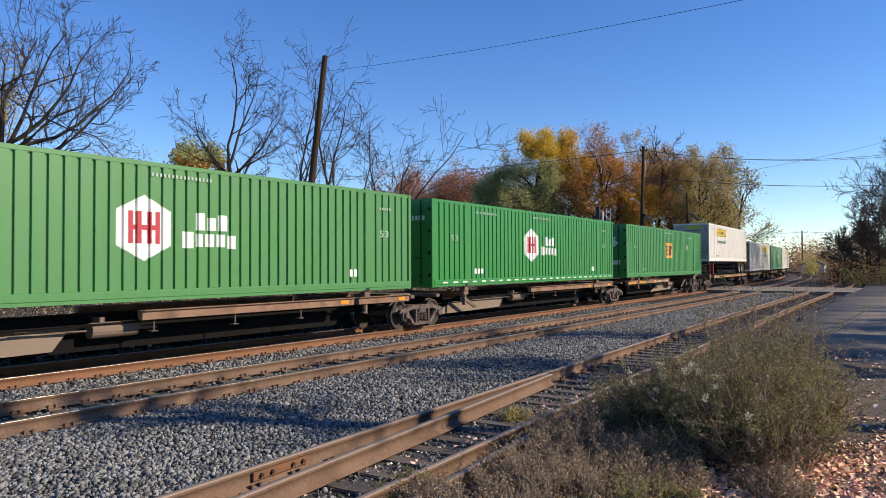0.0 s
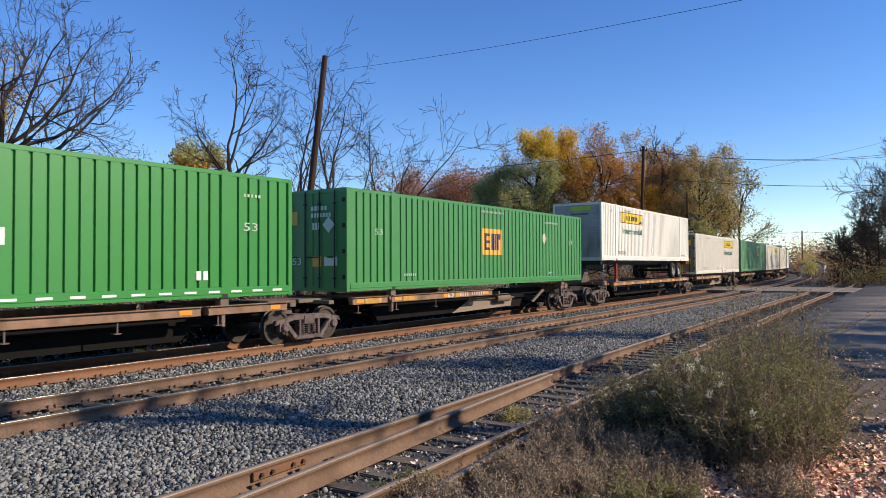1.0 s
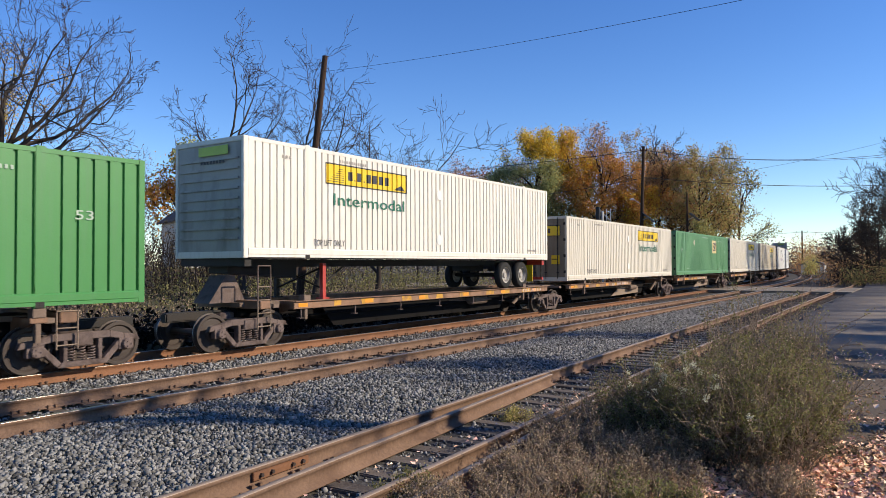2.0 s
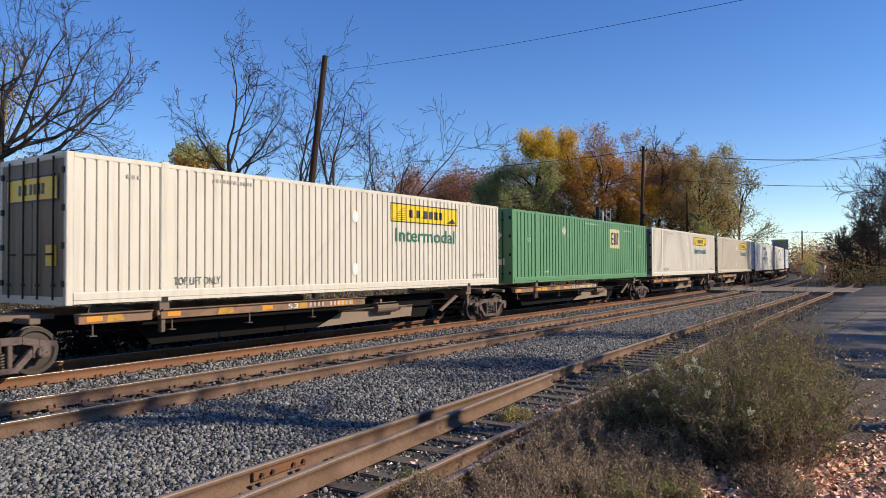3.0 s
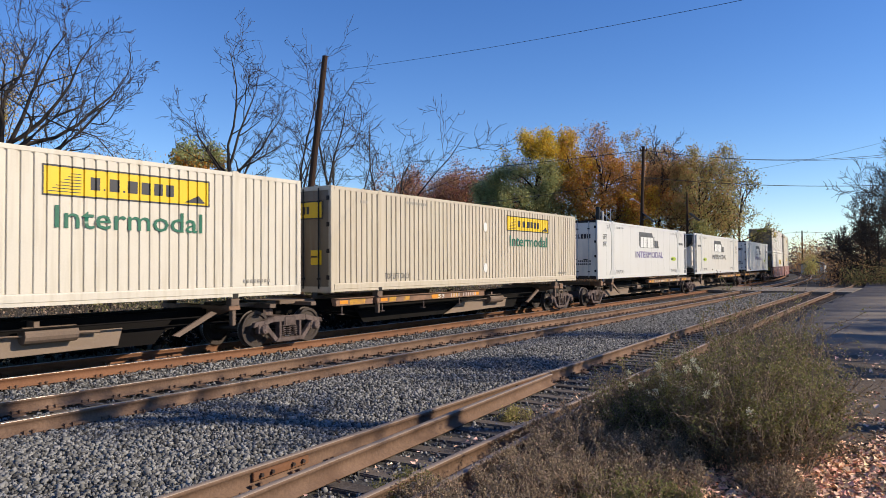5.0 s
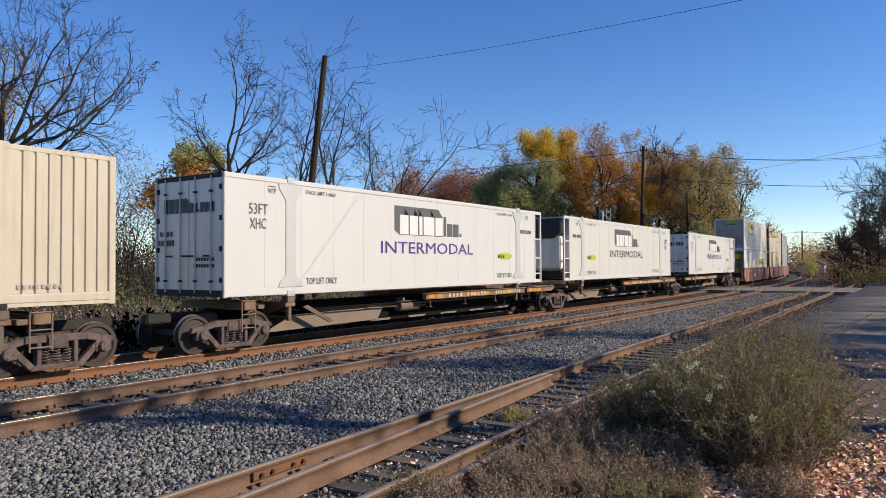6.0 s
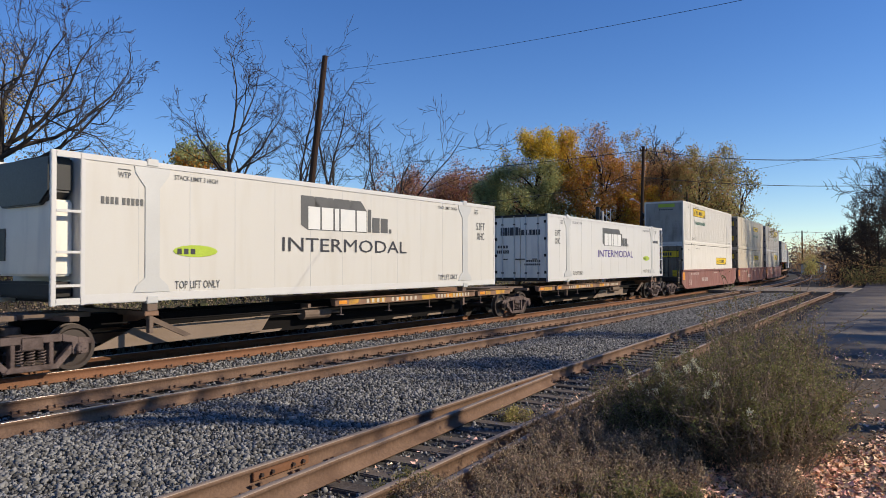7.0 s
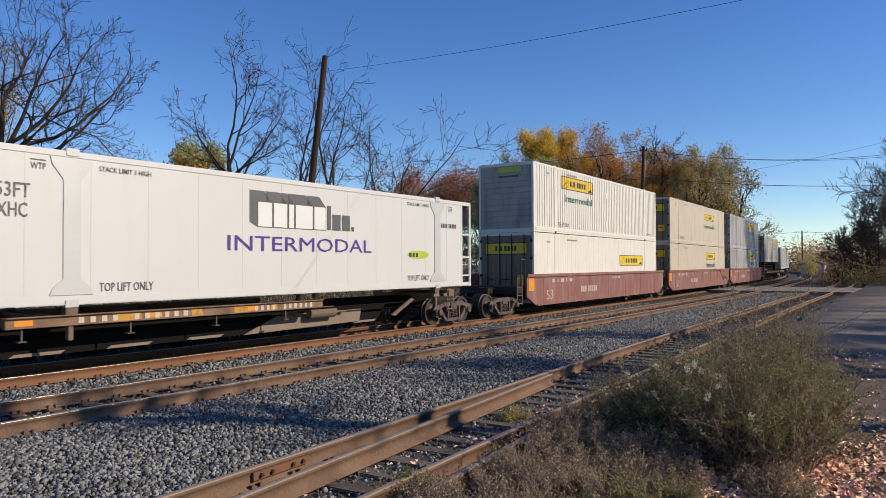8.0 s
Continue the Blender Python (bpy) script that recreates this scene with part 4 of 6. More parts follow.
# ---- rail cars ----
def wheel_mesh():
    prof = [(-0.07, 0.09), (-0.07, 0.14), (-0.035, 0.2), (-0.03, 0.34), (-0.065, 0.37), (-0.065, 0.44), (0.045, 0.435), (0.06, 0.465), (0.075, 0.465), (0.075, 0.37), (0.035, 0.34), (0.03, 0.2), (0.07, 0.14), (0.07, 0.09)]
    me = Shape().lathe([(-u, r) for u, r in prof], 28).mesh("wheel", M_WHEEL, smooth=False)
    me.materials.append(M_TREAD)
    for p in me.polygons:
        c = p.center
        r = math.hypot(c.y, c.z)
        if r > 0.45:
            p.material_index = 1
    return me


def side_frame_shape():
    """Cast side frame: top chord, sloping struts, openings and journal boxes, in the y-z plane."""
    sh = Shape()
    x0, x1 = -0.06, 0.06
    low = [(-1.2, 0.5), (-0.85, 0.54), (-0.55, 0.6), (0.55, 0.6), (0.85, 0.54), (1.2, 0.5)]
    up = [(-1.14, 0.62), (-0.85, 0.66), (-0.55, 0.74), (0.55, 0.74), (0.85, 0.66), (1.14, 0.62)]
    for i in range(5):
        sh.prism([low[i], low[i + 1], up[i + 1], up[i]], 0, x0, x1)
    for k in (-1, 1):
        sh.prism([(k * 0.92, 0.56), (k * 0.78, 0.58), (k * 0.36, 0.14), (k * 0.5, 0.12)], 0, x0, x1)
        sh.prism([(k * 0.30, 0.6), (k * 0.38, 0.6), (k * 0.38, 0.14), (k * 0.30, 0.14)], 0, x0 - 0.02, x1 + 0.02)
        sh.box(x0, x1 + 0.02, k * 0.89 - 0.16, k * 0.89 + 0.16, 0.34, 0.56)
        sh.tube((x1 - 0.02, k * 0.89, 0.44), (x1 + 0.1, k * 0.89, 0.44), 0.13, 0.1, 12)
        for j in range(3):
            a = 2.09 * j
            sh.tube((x1 + 0.1, k * 0.89 + 0.055 * math.cos(a), 0.44 + 0.055 * math.sin(a)), (x1 + 0.125, k * 0.89 + 0.055 * math.cos(a), 0.44 + 0.055 * math.sin(a)), 0.018, n=6)
    sh.prism([(-0.5, 0.1), (0.5, 0.1), (0.4, 0.2), (-0.4, 0.2)], 0, x0 - 0.03, x1 + 0.03)
    return sh


def spring_shape(turns=5, seg=10, z0=0.22, z1=0.49):
    """One coil spring as a helical rod."""
    vs, fs, n = [], [], turns * seg
    for i in range(n + 1):
        k = 2 * math.pi * i / seg
        z = z0 + (z1 - z0) * i / n
        for dr, dz in ((0.014, 0), (0, 0.014), (-0.014, 0), (0, -0.014)):
            vs.append(((0.066 + dr) * math.cos(k), (0.066 + dr) * math.sin(k), z + dz))
    for i in range(n):
        fs += [(4 * i + j, 4 * i + (j + 1) % 4, 4 * i + 4 + (j + 1) % 4, 4 * i + 4 + j) for j in range(4)]
    return Shape().add(vs, fs)


_TRUCK = {}


def truck(parent, y):
    """A two-axle bogie: bolster with side frames, springs, axles and wheels under it."""
    if not _TRUCK:
        _TRUCK["bolster"] = Shape().box(-1.08, 1.08, -0.2, 0.2, 0.48, 0.72).tube((0, 0, 0.7), (0, 0, 0.86), 0.3, n=16).mesh("truck", M_TRUCK, bevel=0.02)
        _TRUCK["frame"] = side_frame_shape().mesh("side_frame", M_TRUCK, bevel=0.014)
        _TRUCK["spring"] = spring_shape().mesh("spring", M_TRUCK)
        _TRUCK["wheel"] = wheel_mesh()
        _TRUCK["axle"] = Shape().tube((-1.0, 0, 0), (1.0, 0, 0), 0.08, n=10).mesh("axle", M_WHEEL)
        _TRUCK["beam"] = Shape().box(-0.9, 0.9, -0.05, 0.05, 0.3, 0.42).mesh("brake_beam", M_DARK)
    b = part("truck", _TRUCK["bolster"], M_TRUCK, parent, "rusty cast-steel two-axle truck", at=pose(0, y, 0))
    for sx in (-1, 1):
        part("side_frame", _TRUCK["frame"], M_TRUCK, b, at=pose(sx * 1.0, 0, 0, 0, 0, 0 if sx > 0 else 180))
        for sy in (-0.2, 0.0, 0.2):
            part("spring", _TRUCK["spring"], M_TRUCK, b, at=pose(sx * 1.0, sy, 0))
    for sy in (-0.89, 0.89):
        part("axle", _TRUCK["axle"], M_WHEEL, b, at=pose(0, sy, 0.44))
        part("brake_beam", _TRUCK["beam"], M_DARK, b, at=pose(0, sy * 0.42, 0))
        for sx in (-1, 1):
            part("wheel", _TRUCK["wheel"], M_WHEEL, b, at=pose(sx * 0.74, sy, 0.44, 0, 0, 0 if sx > 0 else 180))
    return b


def ladder(parent, x, y, z0, z1, w=0.4):
    sh = Shape()
    for d in (-w / 2, w / 2):
        sh.tube((x, y + d, z0), (x, y + d, z1), 0.016, n=6)
    k = z0 + 0.08
    while k < z1 - 0.03:
        sh.tube((x, y - w / 2, k), (x, y + w / 2, k), 0.014, n=6)
        k += 0.32
    return part("ladder", sh, M_BELLY, parent)


def spine_car(s_a, s_b, loads, beam="left", first=False, last=False, deck=False, plain=False, words="", reach=0.565, bold=False):
    """One unit of an articulated spine car between two truck centres; y = 0 at its low end."""
    n = s_b - s_a
    lab = "rust-brown spine car unit carrying a container" if not deck else "rust-brown spine car unit carrying a road trailer"
    t = thing("spine_car", lab, "rail car", "rail cars of the train")
    # sill, belly and skirts take the near-black steel: underside shade as colour
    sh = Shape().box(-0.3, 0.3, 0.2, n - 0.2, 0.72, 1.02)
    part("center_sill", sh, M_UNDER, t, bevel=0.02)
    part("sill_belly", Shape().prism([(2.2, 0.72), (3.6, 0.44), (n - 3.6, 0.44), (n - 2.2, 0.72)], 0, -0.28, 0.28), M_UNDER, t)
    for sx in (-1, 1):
        part("skirt_plate", Shape().prism([(2.9, 0.98), (3.5, 0.3), (n - 3.5, 0.3), (n - 2.9, 0.98)], 0, sx * 0.5 - 0.02, sx * 0.5 + 0.02), M_UNDER, t, "side plate coloured black for the shade under the car")
    if bold:
        # pale slanted plates modelled as the sunlit stretches of one lower flange
        for k in np.arange(3.6, n - 4.2, 1.9):
            part("bottom_flange", Shape().prism([(k, 0.31), (k + 0.95, 0.31), (k + 1.05, 0.37), (k + 0.1, 0.37)], 0, 0.525, 0.56), M_BELLY, t, "pale plate standing for a sunlit stretch of the lower flange")
    if not deck:
        pts = [(n - 8.7, 0.3), (n - 4.4, 0.36), (n - 4.3, 0.72), (n - 7.6, 0.7)] if beam == "left" else [(1.3, 0.3), (5.8, 0.36), (6.1, 0.74), (2.3, 0.7)]
        for sx in (-1, 1):
            part("belly_plate", Shape().prism(pts, 0, sx * 0.6 - 0.02, sx * 0.6 + 0.02), M_BELLY, t, "pale dusty steel belly plate", bevel=0.006)
        ym = sum(q[0] for q in pts) / 4
        part("plate_hanger", Shape().box(-0.6, 0.6, ym - 0.08, ym + 0.08, 0.66, 0.74), M_DARK, t)
    a = loads - s_a          # container's low end in this unit's space
    for y in (a + 2.08, a + LEN - 2.08):
        part("cross_bearer", Shape().prism([(-1.28, 0.98), (1.28, 0.98), (1.28, 1.08), (-1.28, 1.08)], 1, y - 0.16, y + 0.16)
             .prism([(0.3, 0.75), (1.2, 0.98), (0.3, 0.98)], 1, y - 0.05, y + 0.05).prism([(-0.3, 0.75), (-1.2, 0.98), (-0.3, 0.98)], 1, y - 0.05, y + 0.05), M_BEAM, t, bevel=0.01)
        for sx in (-1, 1):
            part("pedestal", Shape().box(sx * 1.2 - 0.1, sx * 1.2 + 0.1, y - 0.12, y + 0.12, 1.08, 1.245).box(sx * 1.2 - 0.06, sx * 1.2 + 0.06, y - 0.05, y + 0.05, 0.62, 0.98), M_SILL, t, bevel=0.01)
    # outer side beams with orange reflectors
    if deck:
        runs = [(1.2, n - 0.8)]
    elif beam == "left":
        runs = [(1.45, 3.0), (3.2, n * reach)]
    else:
        runs = [(n * 0.42, n - 3.55), (n - 3.35, n - 1.0)]
    for sx in (-1, 1):
        for y0, y1 in runs:
            b = part("side_beam", Shape().prism([(sx * 1.16, 0.9), (sx * 1.3, 0.9), (sx * 1.3, 1.085), (sx * 1.22, 1.1), (sx * 1.1, 1.1)], 1, y0, y1)
                     .box(min(sx * 1.3, sx * 1.36), max(sx * 1.3, sx * 1.36), y0, y1, 1.085, 1.11), M_BEAM, t, bevel=0.008)
            if sx > 0:
                for k in (y1 - 0.55,) if plain else np.arange(y0 + 0.15, y1 - 0.3, 2.6):
                    part("reflector", Shape().box(1.3, 1.306, k, k + 0.32, 0.945, 1.045), M_ORANGE, b, "orange reflector")
                if y1 - y0 > 3 and beam == "left" and not deck and not bold:
                    lettering("53", y1 - 2.95, y1 - 2.6, 0.93, 1.05, M_PALE, b, depth=1.308)
                if words and y1 - y0 > 3:
                    lettering(words, y1 - 2.5, y1 - 0.06, 0.945, 1.04, M_PALE, b, depth=1.308, label="white slanted lettering")
                elif y1 - y0 > 3 and not plain:
                    for k, w in ((y0 + 1.3, 2.4), (y1 - 2.3, 1.9)) if bold else ((y1 - 2.2, 1.6),):
                        tagged(part("stencil_text", sum_bars(k, k + w), M_CREAM if bold else M_WORN, b, "worn white car markings"), kind="stuff")
                # worn yellow patches between the markings
                rp = random.Random(int(s_a * 10 + y0 * 7))
                k = y0 + 0.55
                while k < y1 - 0.9 and not plain:
                    w = rp.uniform(0.25, 0.75)
                    if rp.random() < 0.75:
                        part("paint_patch", Shape().prism([(k, 0.915), (k + w, 0.915 + rp.uniform(0, 0.03)), (k + w + rp.uniform(-0.06, 0.06), 1.07), (k + rp.uniform(-0.05, 0.05), 1.07)], 2, 1.298, 1.3025).moved(SIDE), M_OCHRE, b, "worn yellow paint")
                    k += w + rp.uniform(0.3, 1.3)
                for k in np.arange(y0 + 0.3, y1, 2.1):
                    part("hanger", Shape().box(1.2, 1.23, k, k + 0.03, 0.66, 0.9).box(1.12, 1.26, k - 0.06, k + 0.09, 0.65, 0.67), M_TRUCK, b)
    # diagonal strut, brake gear and hoses
    e = 1 if beam == "left" else -1
    yc = n - 3.4 if e > 0 else 3.4
    part("strut", Shape().prism([(yc, 0.5), (yc + 0.16 * e, 0.46), (yc + 1.15 * e, 0.92), (yc + 1.0 * e, 0.97)], 0, 1.0, 1.06), M_SILL, t)
    yb = n * 0.5 + 2.2 * e
    part("brake_cylinder", Shape().tube((0.75, yb, 0.72), (0.75, yb + 1.0, 0.72), 0.16, n=14).tube((0.75, yb + 1.0, 0.72), (0.75, yb + 1.5, 0.7), 0.035, n=6)
         .box(0.3, 0.8, yb + 0.2, yb + 0.3, 0.68, 0.98).tube((0.75, yb, 0.72), (0.75, yb - 1.4, 0.78), 0.02, n=6), M_SILL, t, smooth=False)
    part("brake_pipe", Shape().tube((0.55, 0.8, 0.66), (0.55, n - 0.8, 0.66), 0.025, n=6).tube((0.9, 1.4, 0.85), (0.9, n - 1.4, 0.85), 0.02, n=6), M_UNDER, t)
    # end platforms over the trucks
    for y0, y1 in ((0.05, 1.35), (n - 1.35, n - 0.05)):
        part("end_platform", Shape().box(-0.62, 0.62, y0, y1, 1.0, 1.1).box(-1.2, 1.2, (y0 + y1) / 2 - 0.1, (y0 + y1) / 2 + 0.1, 0.96, 1.06), M_SILL, t, bevel=0.01)
    for y in ((0.35,) if first else ()) + ((n - 0.35,) if last else ()):
        ladder(t, 1.15, y, 0.45, 1.75)
        part("end_beam", Shape().box(-1.2, 1.2, y - 0.16, y + 0.16, 0.95, 1.15), M_BEAM, t, "rusty end beam", bevel=0.015)
        part("handrail", Shape().tube((1.15, y - 0.2, 1.15), (1.15, y - 0.2, 2.0), 0.018, n=6).tube((1.15, y + 0.2, 1.15), (1.15, y + 0.2, 2.0), 0.018, n=6).tube((1.15, y - 0.2, 2.0), (1.15, y + 0.2, 2.0), 0.018, n=6), M_TRUCK, t)
        part("coupler", Shape().box(-0.12, 0.12, min(y, y + (-2.0 if y < 2 else 2.0)), max(y, y + (-2.0 if y < 2 else 2.0)), 0.7, 0.92), M_DARK, t, bevel=0.03)
    truck(t, 0.0)
    if last:
        truck(t, n)
    MOVERS.append((t, s_a, n))
    return t


def sum_bars(y0, y1):
    """Worn white car numbers as bars on the outer beam."""
    sh = Shape()
    for p in bars(y0, y1, 0.935, 1.05, [(0.6, 1)] * 4 + [(0.6, 0.02)] + [(0.6, 1)] * 6, 0.7):
        q = Shape().prism(p, 2, 1.302, 1.307).moved(SIDE)
        sh.add(q.v, q.f)
    return sh


def well_car(s_a, s_b, loads):
    """A double-stack well unit with deep red sides, truck at its low end."""
    n, a = s_b - s_a, loads - s_a
    t = thing("well_car", "oxide-red double-stack well car unit", "rail car", "rail cars of the train")
    for sx in (-1, 1):
        x0, x1 = sorted((sx * 1.36, sx * 1.44))
        s = part("well_side", Shape().prism([(a - 0.9, 1.56), (a - 0.9, 0.72), (a - 0.1, 0.36), (a + LEN + 0.1, 0.36), (a + LEN + 0.9, 0.72), (a + LEN + 0.9, 1.56)], 0, x0, x1), M_WELL, t, bevel=0.01)
        part("top_chord", Shape().box(min(sx * 1.34, sx * 1.5), max(sx * 1.34, sx * 1.5), a - 0.9, a + LEN + 0.9, 1.5, 1.62), M_WELL, s, bevel=0.01)
        part("bottom_chord", Shape().box(min(sx * 1.34, sx * 1.47), max(sx * 1.34, sx * 1.47), a, a + LEN, 0.34, 0.42), M_WELL, s)
        for k in range(7):
            y = a + 0.6 + k * 2.45
            part("side_rib", Shape().box(min(sx * 1.44, sx * 1.447), max(sx * 1.44, sx * 1.447), y, y + 0.1, 0.42, 1.5), M_WELL, s)
        if sx > 0:
            part("reflector", Shape().box(1.44, 1.448, a - 0.75, a - 0.25, 0.95, 1.45), M_ORANGE, s, "orange reflective panel")
            lettering("53", a + 0.85, a + 1.5, 0.55, 0.95, M_WORN, s, depth=1.452)
            plate("stencil_text", bars(a + 4.5, a + 6.4, 0.75, 1.02, [(1, 1)] * 3 + [(0.5, 0.001)] + [(1, 1)] * 5, 0.4) + bars(a + 8.4, a + 9.6, 1.3, 1.38, [(1, 1)] * 6) + bars(a + 1.4, a + 3.5, 1.25, 1.4, [(1, 1), (0.3, 1), (1, 1), (0.3, 1), (1, 1)], 0.9), M_WORN, s, depth=1.452)
    part("well_floor", Shape().box(-1.3, 1.3, a, a + LEN, 0.33, 0.4), M_DARK, t)
    for y0, y1 in ((0.0, a - 0.3), (a + LEN + 0.3, n)):
        part("end_structure", Shape().box(-1.3, 1.3, y0 + 0.5 if y0 < 1 else y0, y1 if y0 < 1 else y1 - 0.5, 0.85, 1.15).box(-0.3, 0.3, y0, y1, 0.7, 1.1), M_DARK, t, bevel=0.02)
        ym = (y0 + y1) / 2
        part("handrail", Shape().tube((1.3, ym, 1.15), (1.3, ym, 2.2), 0.03, n=6).tube((1.3, ym + 0.35, 1.15), (1.3, ym + 0.35, 2.2), 0.03, n=6).tube((1.3, ym, 2.2), (1.3, ym + 0.35, 2.2), 0.03, n=6)
             .tube((1.25, ym - 0.2, 0.5), (1.25, ym - 0.2, 1.9), 0.025, n=6), M_BLACK, t)
    ladder(t, 1.3, 0.75, 0.4, 1.5)
    truck(t, 0.0)
    MOVERS.append((t, s_a, n))
    return t


def road_wheel(parent, x, y):
    w = part("wheel", Shape().lathe([(-0.13, 0.3), (-0.14, 0.44), (-0.11, 0.49), (0.11, 0.49), (0.14, 0.44), (0.13, 0.3)], 28), M_TYRE, parent, "black tyre", at=pose(x, y, 0.49 + 1.12 - 1.27), smooth=True)
    part("rim", Shape().lathe([(0.1, 0.0), (0.1, 0.09), (0.04, 0.12), (0.03, 0.24), (0.12, 0.29), (0.13, 0.31), (-0.1, 0.31), (-0.1, 0.0)], 24), M_RIM, w, "pale painted rim")
    return w


def chassis(label="brown road chassis under a white box"):
    """Trailer chassis, in the space of its box lifted by 0.92 m."""
    t = thing("container_chassis", label, "trailer chassis", "road chassis on the train")
    for x in (-0.45, 0.45):
        part("main_rail", Shape().box(x - 0.06, x + 0.06, 0.3, LEN - 0.2, 0.7, 0.9), M_DARK, t)
    for y in (0.1, LEN - 0.35):
        part("bolster", Shape().box(-1.2, 1.2, y, y + 0.22, 0.72, 0.92), M_DARK if y < 1 else M_REDPAINT, t, bevel=0.01)
    part("gooseneck", Shape().prism([(0.3, 0.55), (2.6, 0.4), (2.6, 0.75), (0.3, 0.75)], 0, -0.35, 0.35), M_DARK, t)
    for x in (-0.9, 0.9):
        part("landing_leg", Shape().box(x - 0.06, x + 0.06, 3.0, 3.12, -0.15, 0.8).box(x - 0.13, x + 0.13, 2.93, 3.19, -0.17, -0.13), M_REDPAINT if x > 0 else M_DARK, t)
    part("leg_brace", Shape().tube((-0.9, 3.06, 0.7), (0.9, 3.06, 0.1), 0.03, n=6).tube((0.9, 3.06, 0.7), (-0.9, 3.06, 0.1), 0.03, n=6).tube((0.9, 3.06, 0.2), (0.3, 4.6, 0.75), 0.03, n=6), M_DARK, t)
    part("hitch_stand", Shape().prism([(-0.2, -0.17), (0.9, -0.17), (0.55, 0.5), (0.3, 0.5)], 0, -0.3, 0.3), M_TRUCK, t)
    for y in (12.65, 13.95):
        for x in (-1.12, 1.12):
            road_wheel(t, x, y)
        part("axle", Shape().tube((-1.1, y, 0.34), (1.1, y, 0.34), 0.07, n=8), M_DARK, t)
    part("slider_frame", Shape().box(-0.7, 0.7, 11.9, 14.7, 0.5, 0.72), M_DARK, t)
    part("mudflap", Shape().box(0.75, 1.25, 14.85, 14.87, 0.05, 0.72), M_YELLOW, t, "yellow mudflap")
    part("bumper", Shape().box(-1.2, 1.2, LEN - 0.35, LEN - 0.22, 0.1, 0.22).box(0.6, 0.7, LEN - 0.33, LEN - 0.24, 0.1, 0.8), M_REDPAINT, t)
    return t


DECK = 1.27      # height of a box's underside on a spine car


def load(t, s0, z=DECK):
    t["lift"] = z
    MOVERS.append((t, s0, LEN))
    return t


def train():
    load(green_hub(M_GREEN_A, "faded green corrugated container with a white hexagon emblem", tape=False), 1.55)
    load(green_hub(M_GREEN_B, "bright green corrugated container with a white hexagon emblem"), 18.82)
    load(green_emp(M_GREEN_C, "mid-green corrugated container with an amber square emblem", (7.27, 8.72, 1.1, 2.05), (12.3, 1.83)), 37.0)
    w = ((9.7, 13.35, 2.04, 2.62), (9.93, 13.15, 1.45, 1.87))
    w2 = ((2.75, 6.35, 2.0, 2.58), (3.05, 6.2, 1.44, 1.76))
    load(white_hunt("white corrugated container with a yellow panel on a road chassis", *w2, end="front", material=M_WHITE_B), 55.69, DECK + 0.92)
    c = chassis()
    load(c, 55.69, DECK)
    load(white_hunt("white corrugated container with a yellow panel and green lettering", *w), 73.8)
    load(green_emp(M_GREEN_D, "faded dull green container with a cream square emblem", (10.4, 11.75, 1.55, 2.52, M_STRAW), (4.8, 2.22)), 91.03)
    load(white_hunt("white corrugated container with a yellow panel and green lettering", *w), 108.2)
    load(white_hunt("cream corrugated container with a yellow panel and green lettering", *w, material=M_CREAM), 125.45)
    load(reefer("white smooth refrigerated container with purple lettering", M_REEFER, False, M_PURPLE), 144.2)
    load(reefer("warm white refrigerated container with black lettering", M_REEFER_B, True, M_INK), 162.6)
    load(reefer("white smooth refrigerated container with purple lettering", M_REEFER, False, M_PURPLE), 183.2)
    low = ((9.94, 13.65, 1.5, 2.05), None)
    load(white_hunt("smooth white container in the well under another box", *low, small=True, material=M_WHITE_B, deep=0.005), 204.2, 0.43)
    load(white_hunt("white corrugated container stacked on another box", *w2, end="front", material=M_WHITE_B), 204.2, 3.34)
    load(white_hunt("cream container in the well under another box", (9.6, 12.6, 1.9, 2.4), (9.7, 12.5, 1.3, 1.7), material=M_CREAM, small=True, deep=0.005), 223.3, 0.43)
    load(white_hunt("cream container stacked on another box", (9.2, 12.35, 1.9, 2.35), (9.3, 12.3, 1.3, 1.6), material=M_CREAM, small=True, deep=0.005), 223.3, 3.34)
    load(white_hunt("dark-streaked white container in the well", *w, material=M_STREAKED, small=True), 241.9, 0.43)
    load(white_hunt("dark-streaked white container stacked on another box", *w, material=M_STREAKED, small=True), 241.9, 3.34)
    load(white_hunt("dark-streaked pale container on a spine car", *w, material=M_STREAKED, small=True), 263.0, DECK + 0.92)
    load(chassis("dark road chassis under a dark-streaked box"), 263.0, DECK)
    load(white_hunt("dark-streaked pale container on a spine car", *w, material=M_STREAKED, small=True), 283.0)
    load(white_hunt("dark-streaked pale container on a spine car", *w, material=M_STREAKED, small=True), 300.5)
    car = spine_car
    car(1.3, 18.6, 1.55, "right", first=True, plain=True)
    car(18.6, 35.8, 18.82, "right", plain=True)
    car(35.8, 52.0, 37.0, "left", last=True)
    car(56.1, 72.6, 55.69, deck=True, first=True)
    car(72.6, 89.8, 73.8, "left")
    car(89.8, 107.05, 91.03, "left", words="ALL PURPOSE SPINE CAR")
    car(107.05, 124.2, 108.2, "left")
    car(124.2, 140.6, 125.45, "left", last=True)
    car(144.7, 162.4, 144.2, "right", first=True, bold=True)
    car(162.4, 180.9, 162.6, "right", bold=True)
    car(180.9, 198.6, 183.2, "left", last=True, bold=True, reach=0.625)
    well_car(202.2, 221.9, 204.2)
    well_car(221.9, 240.6, 223.3)
    well_car(240.6, 259.5, 241.9)
    car(263.4, 280.6, 263.0, deck=True, first=True)
    car(280.6, 298.0, 283.0, "left")
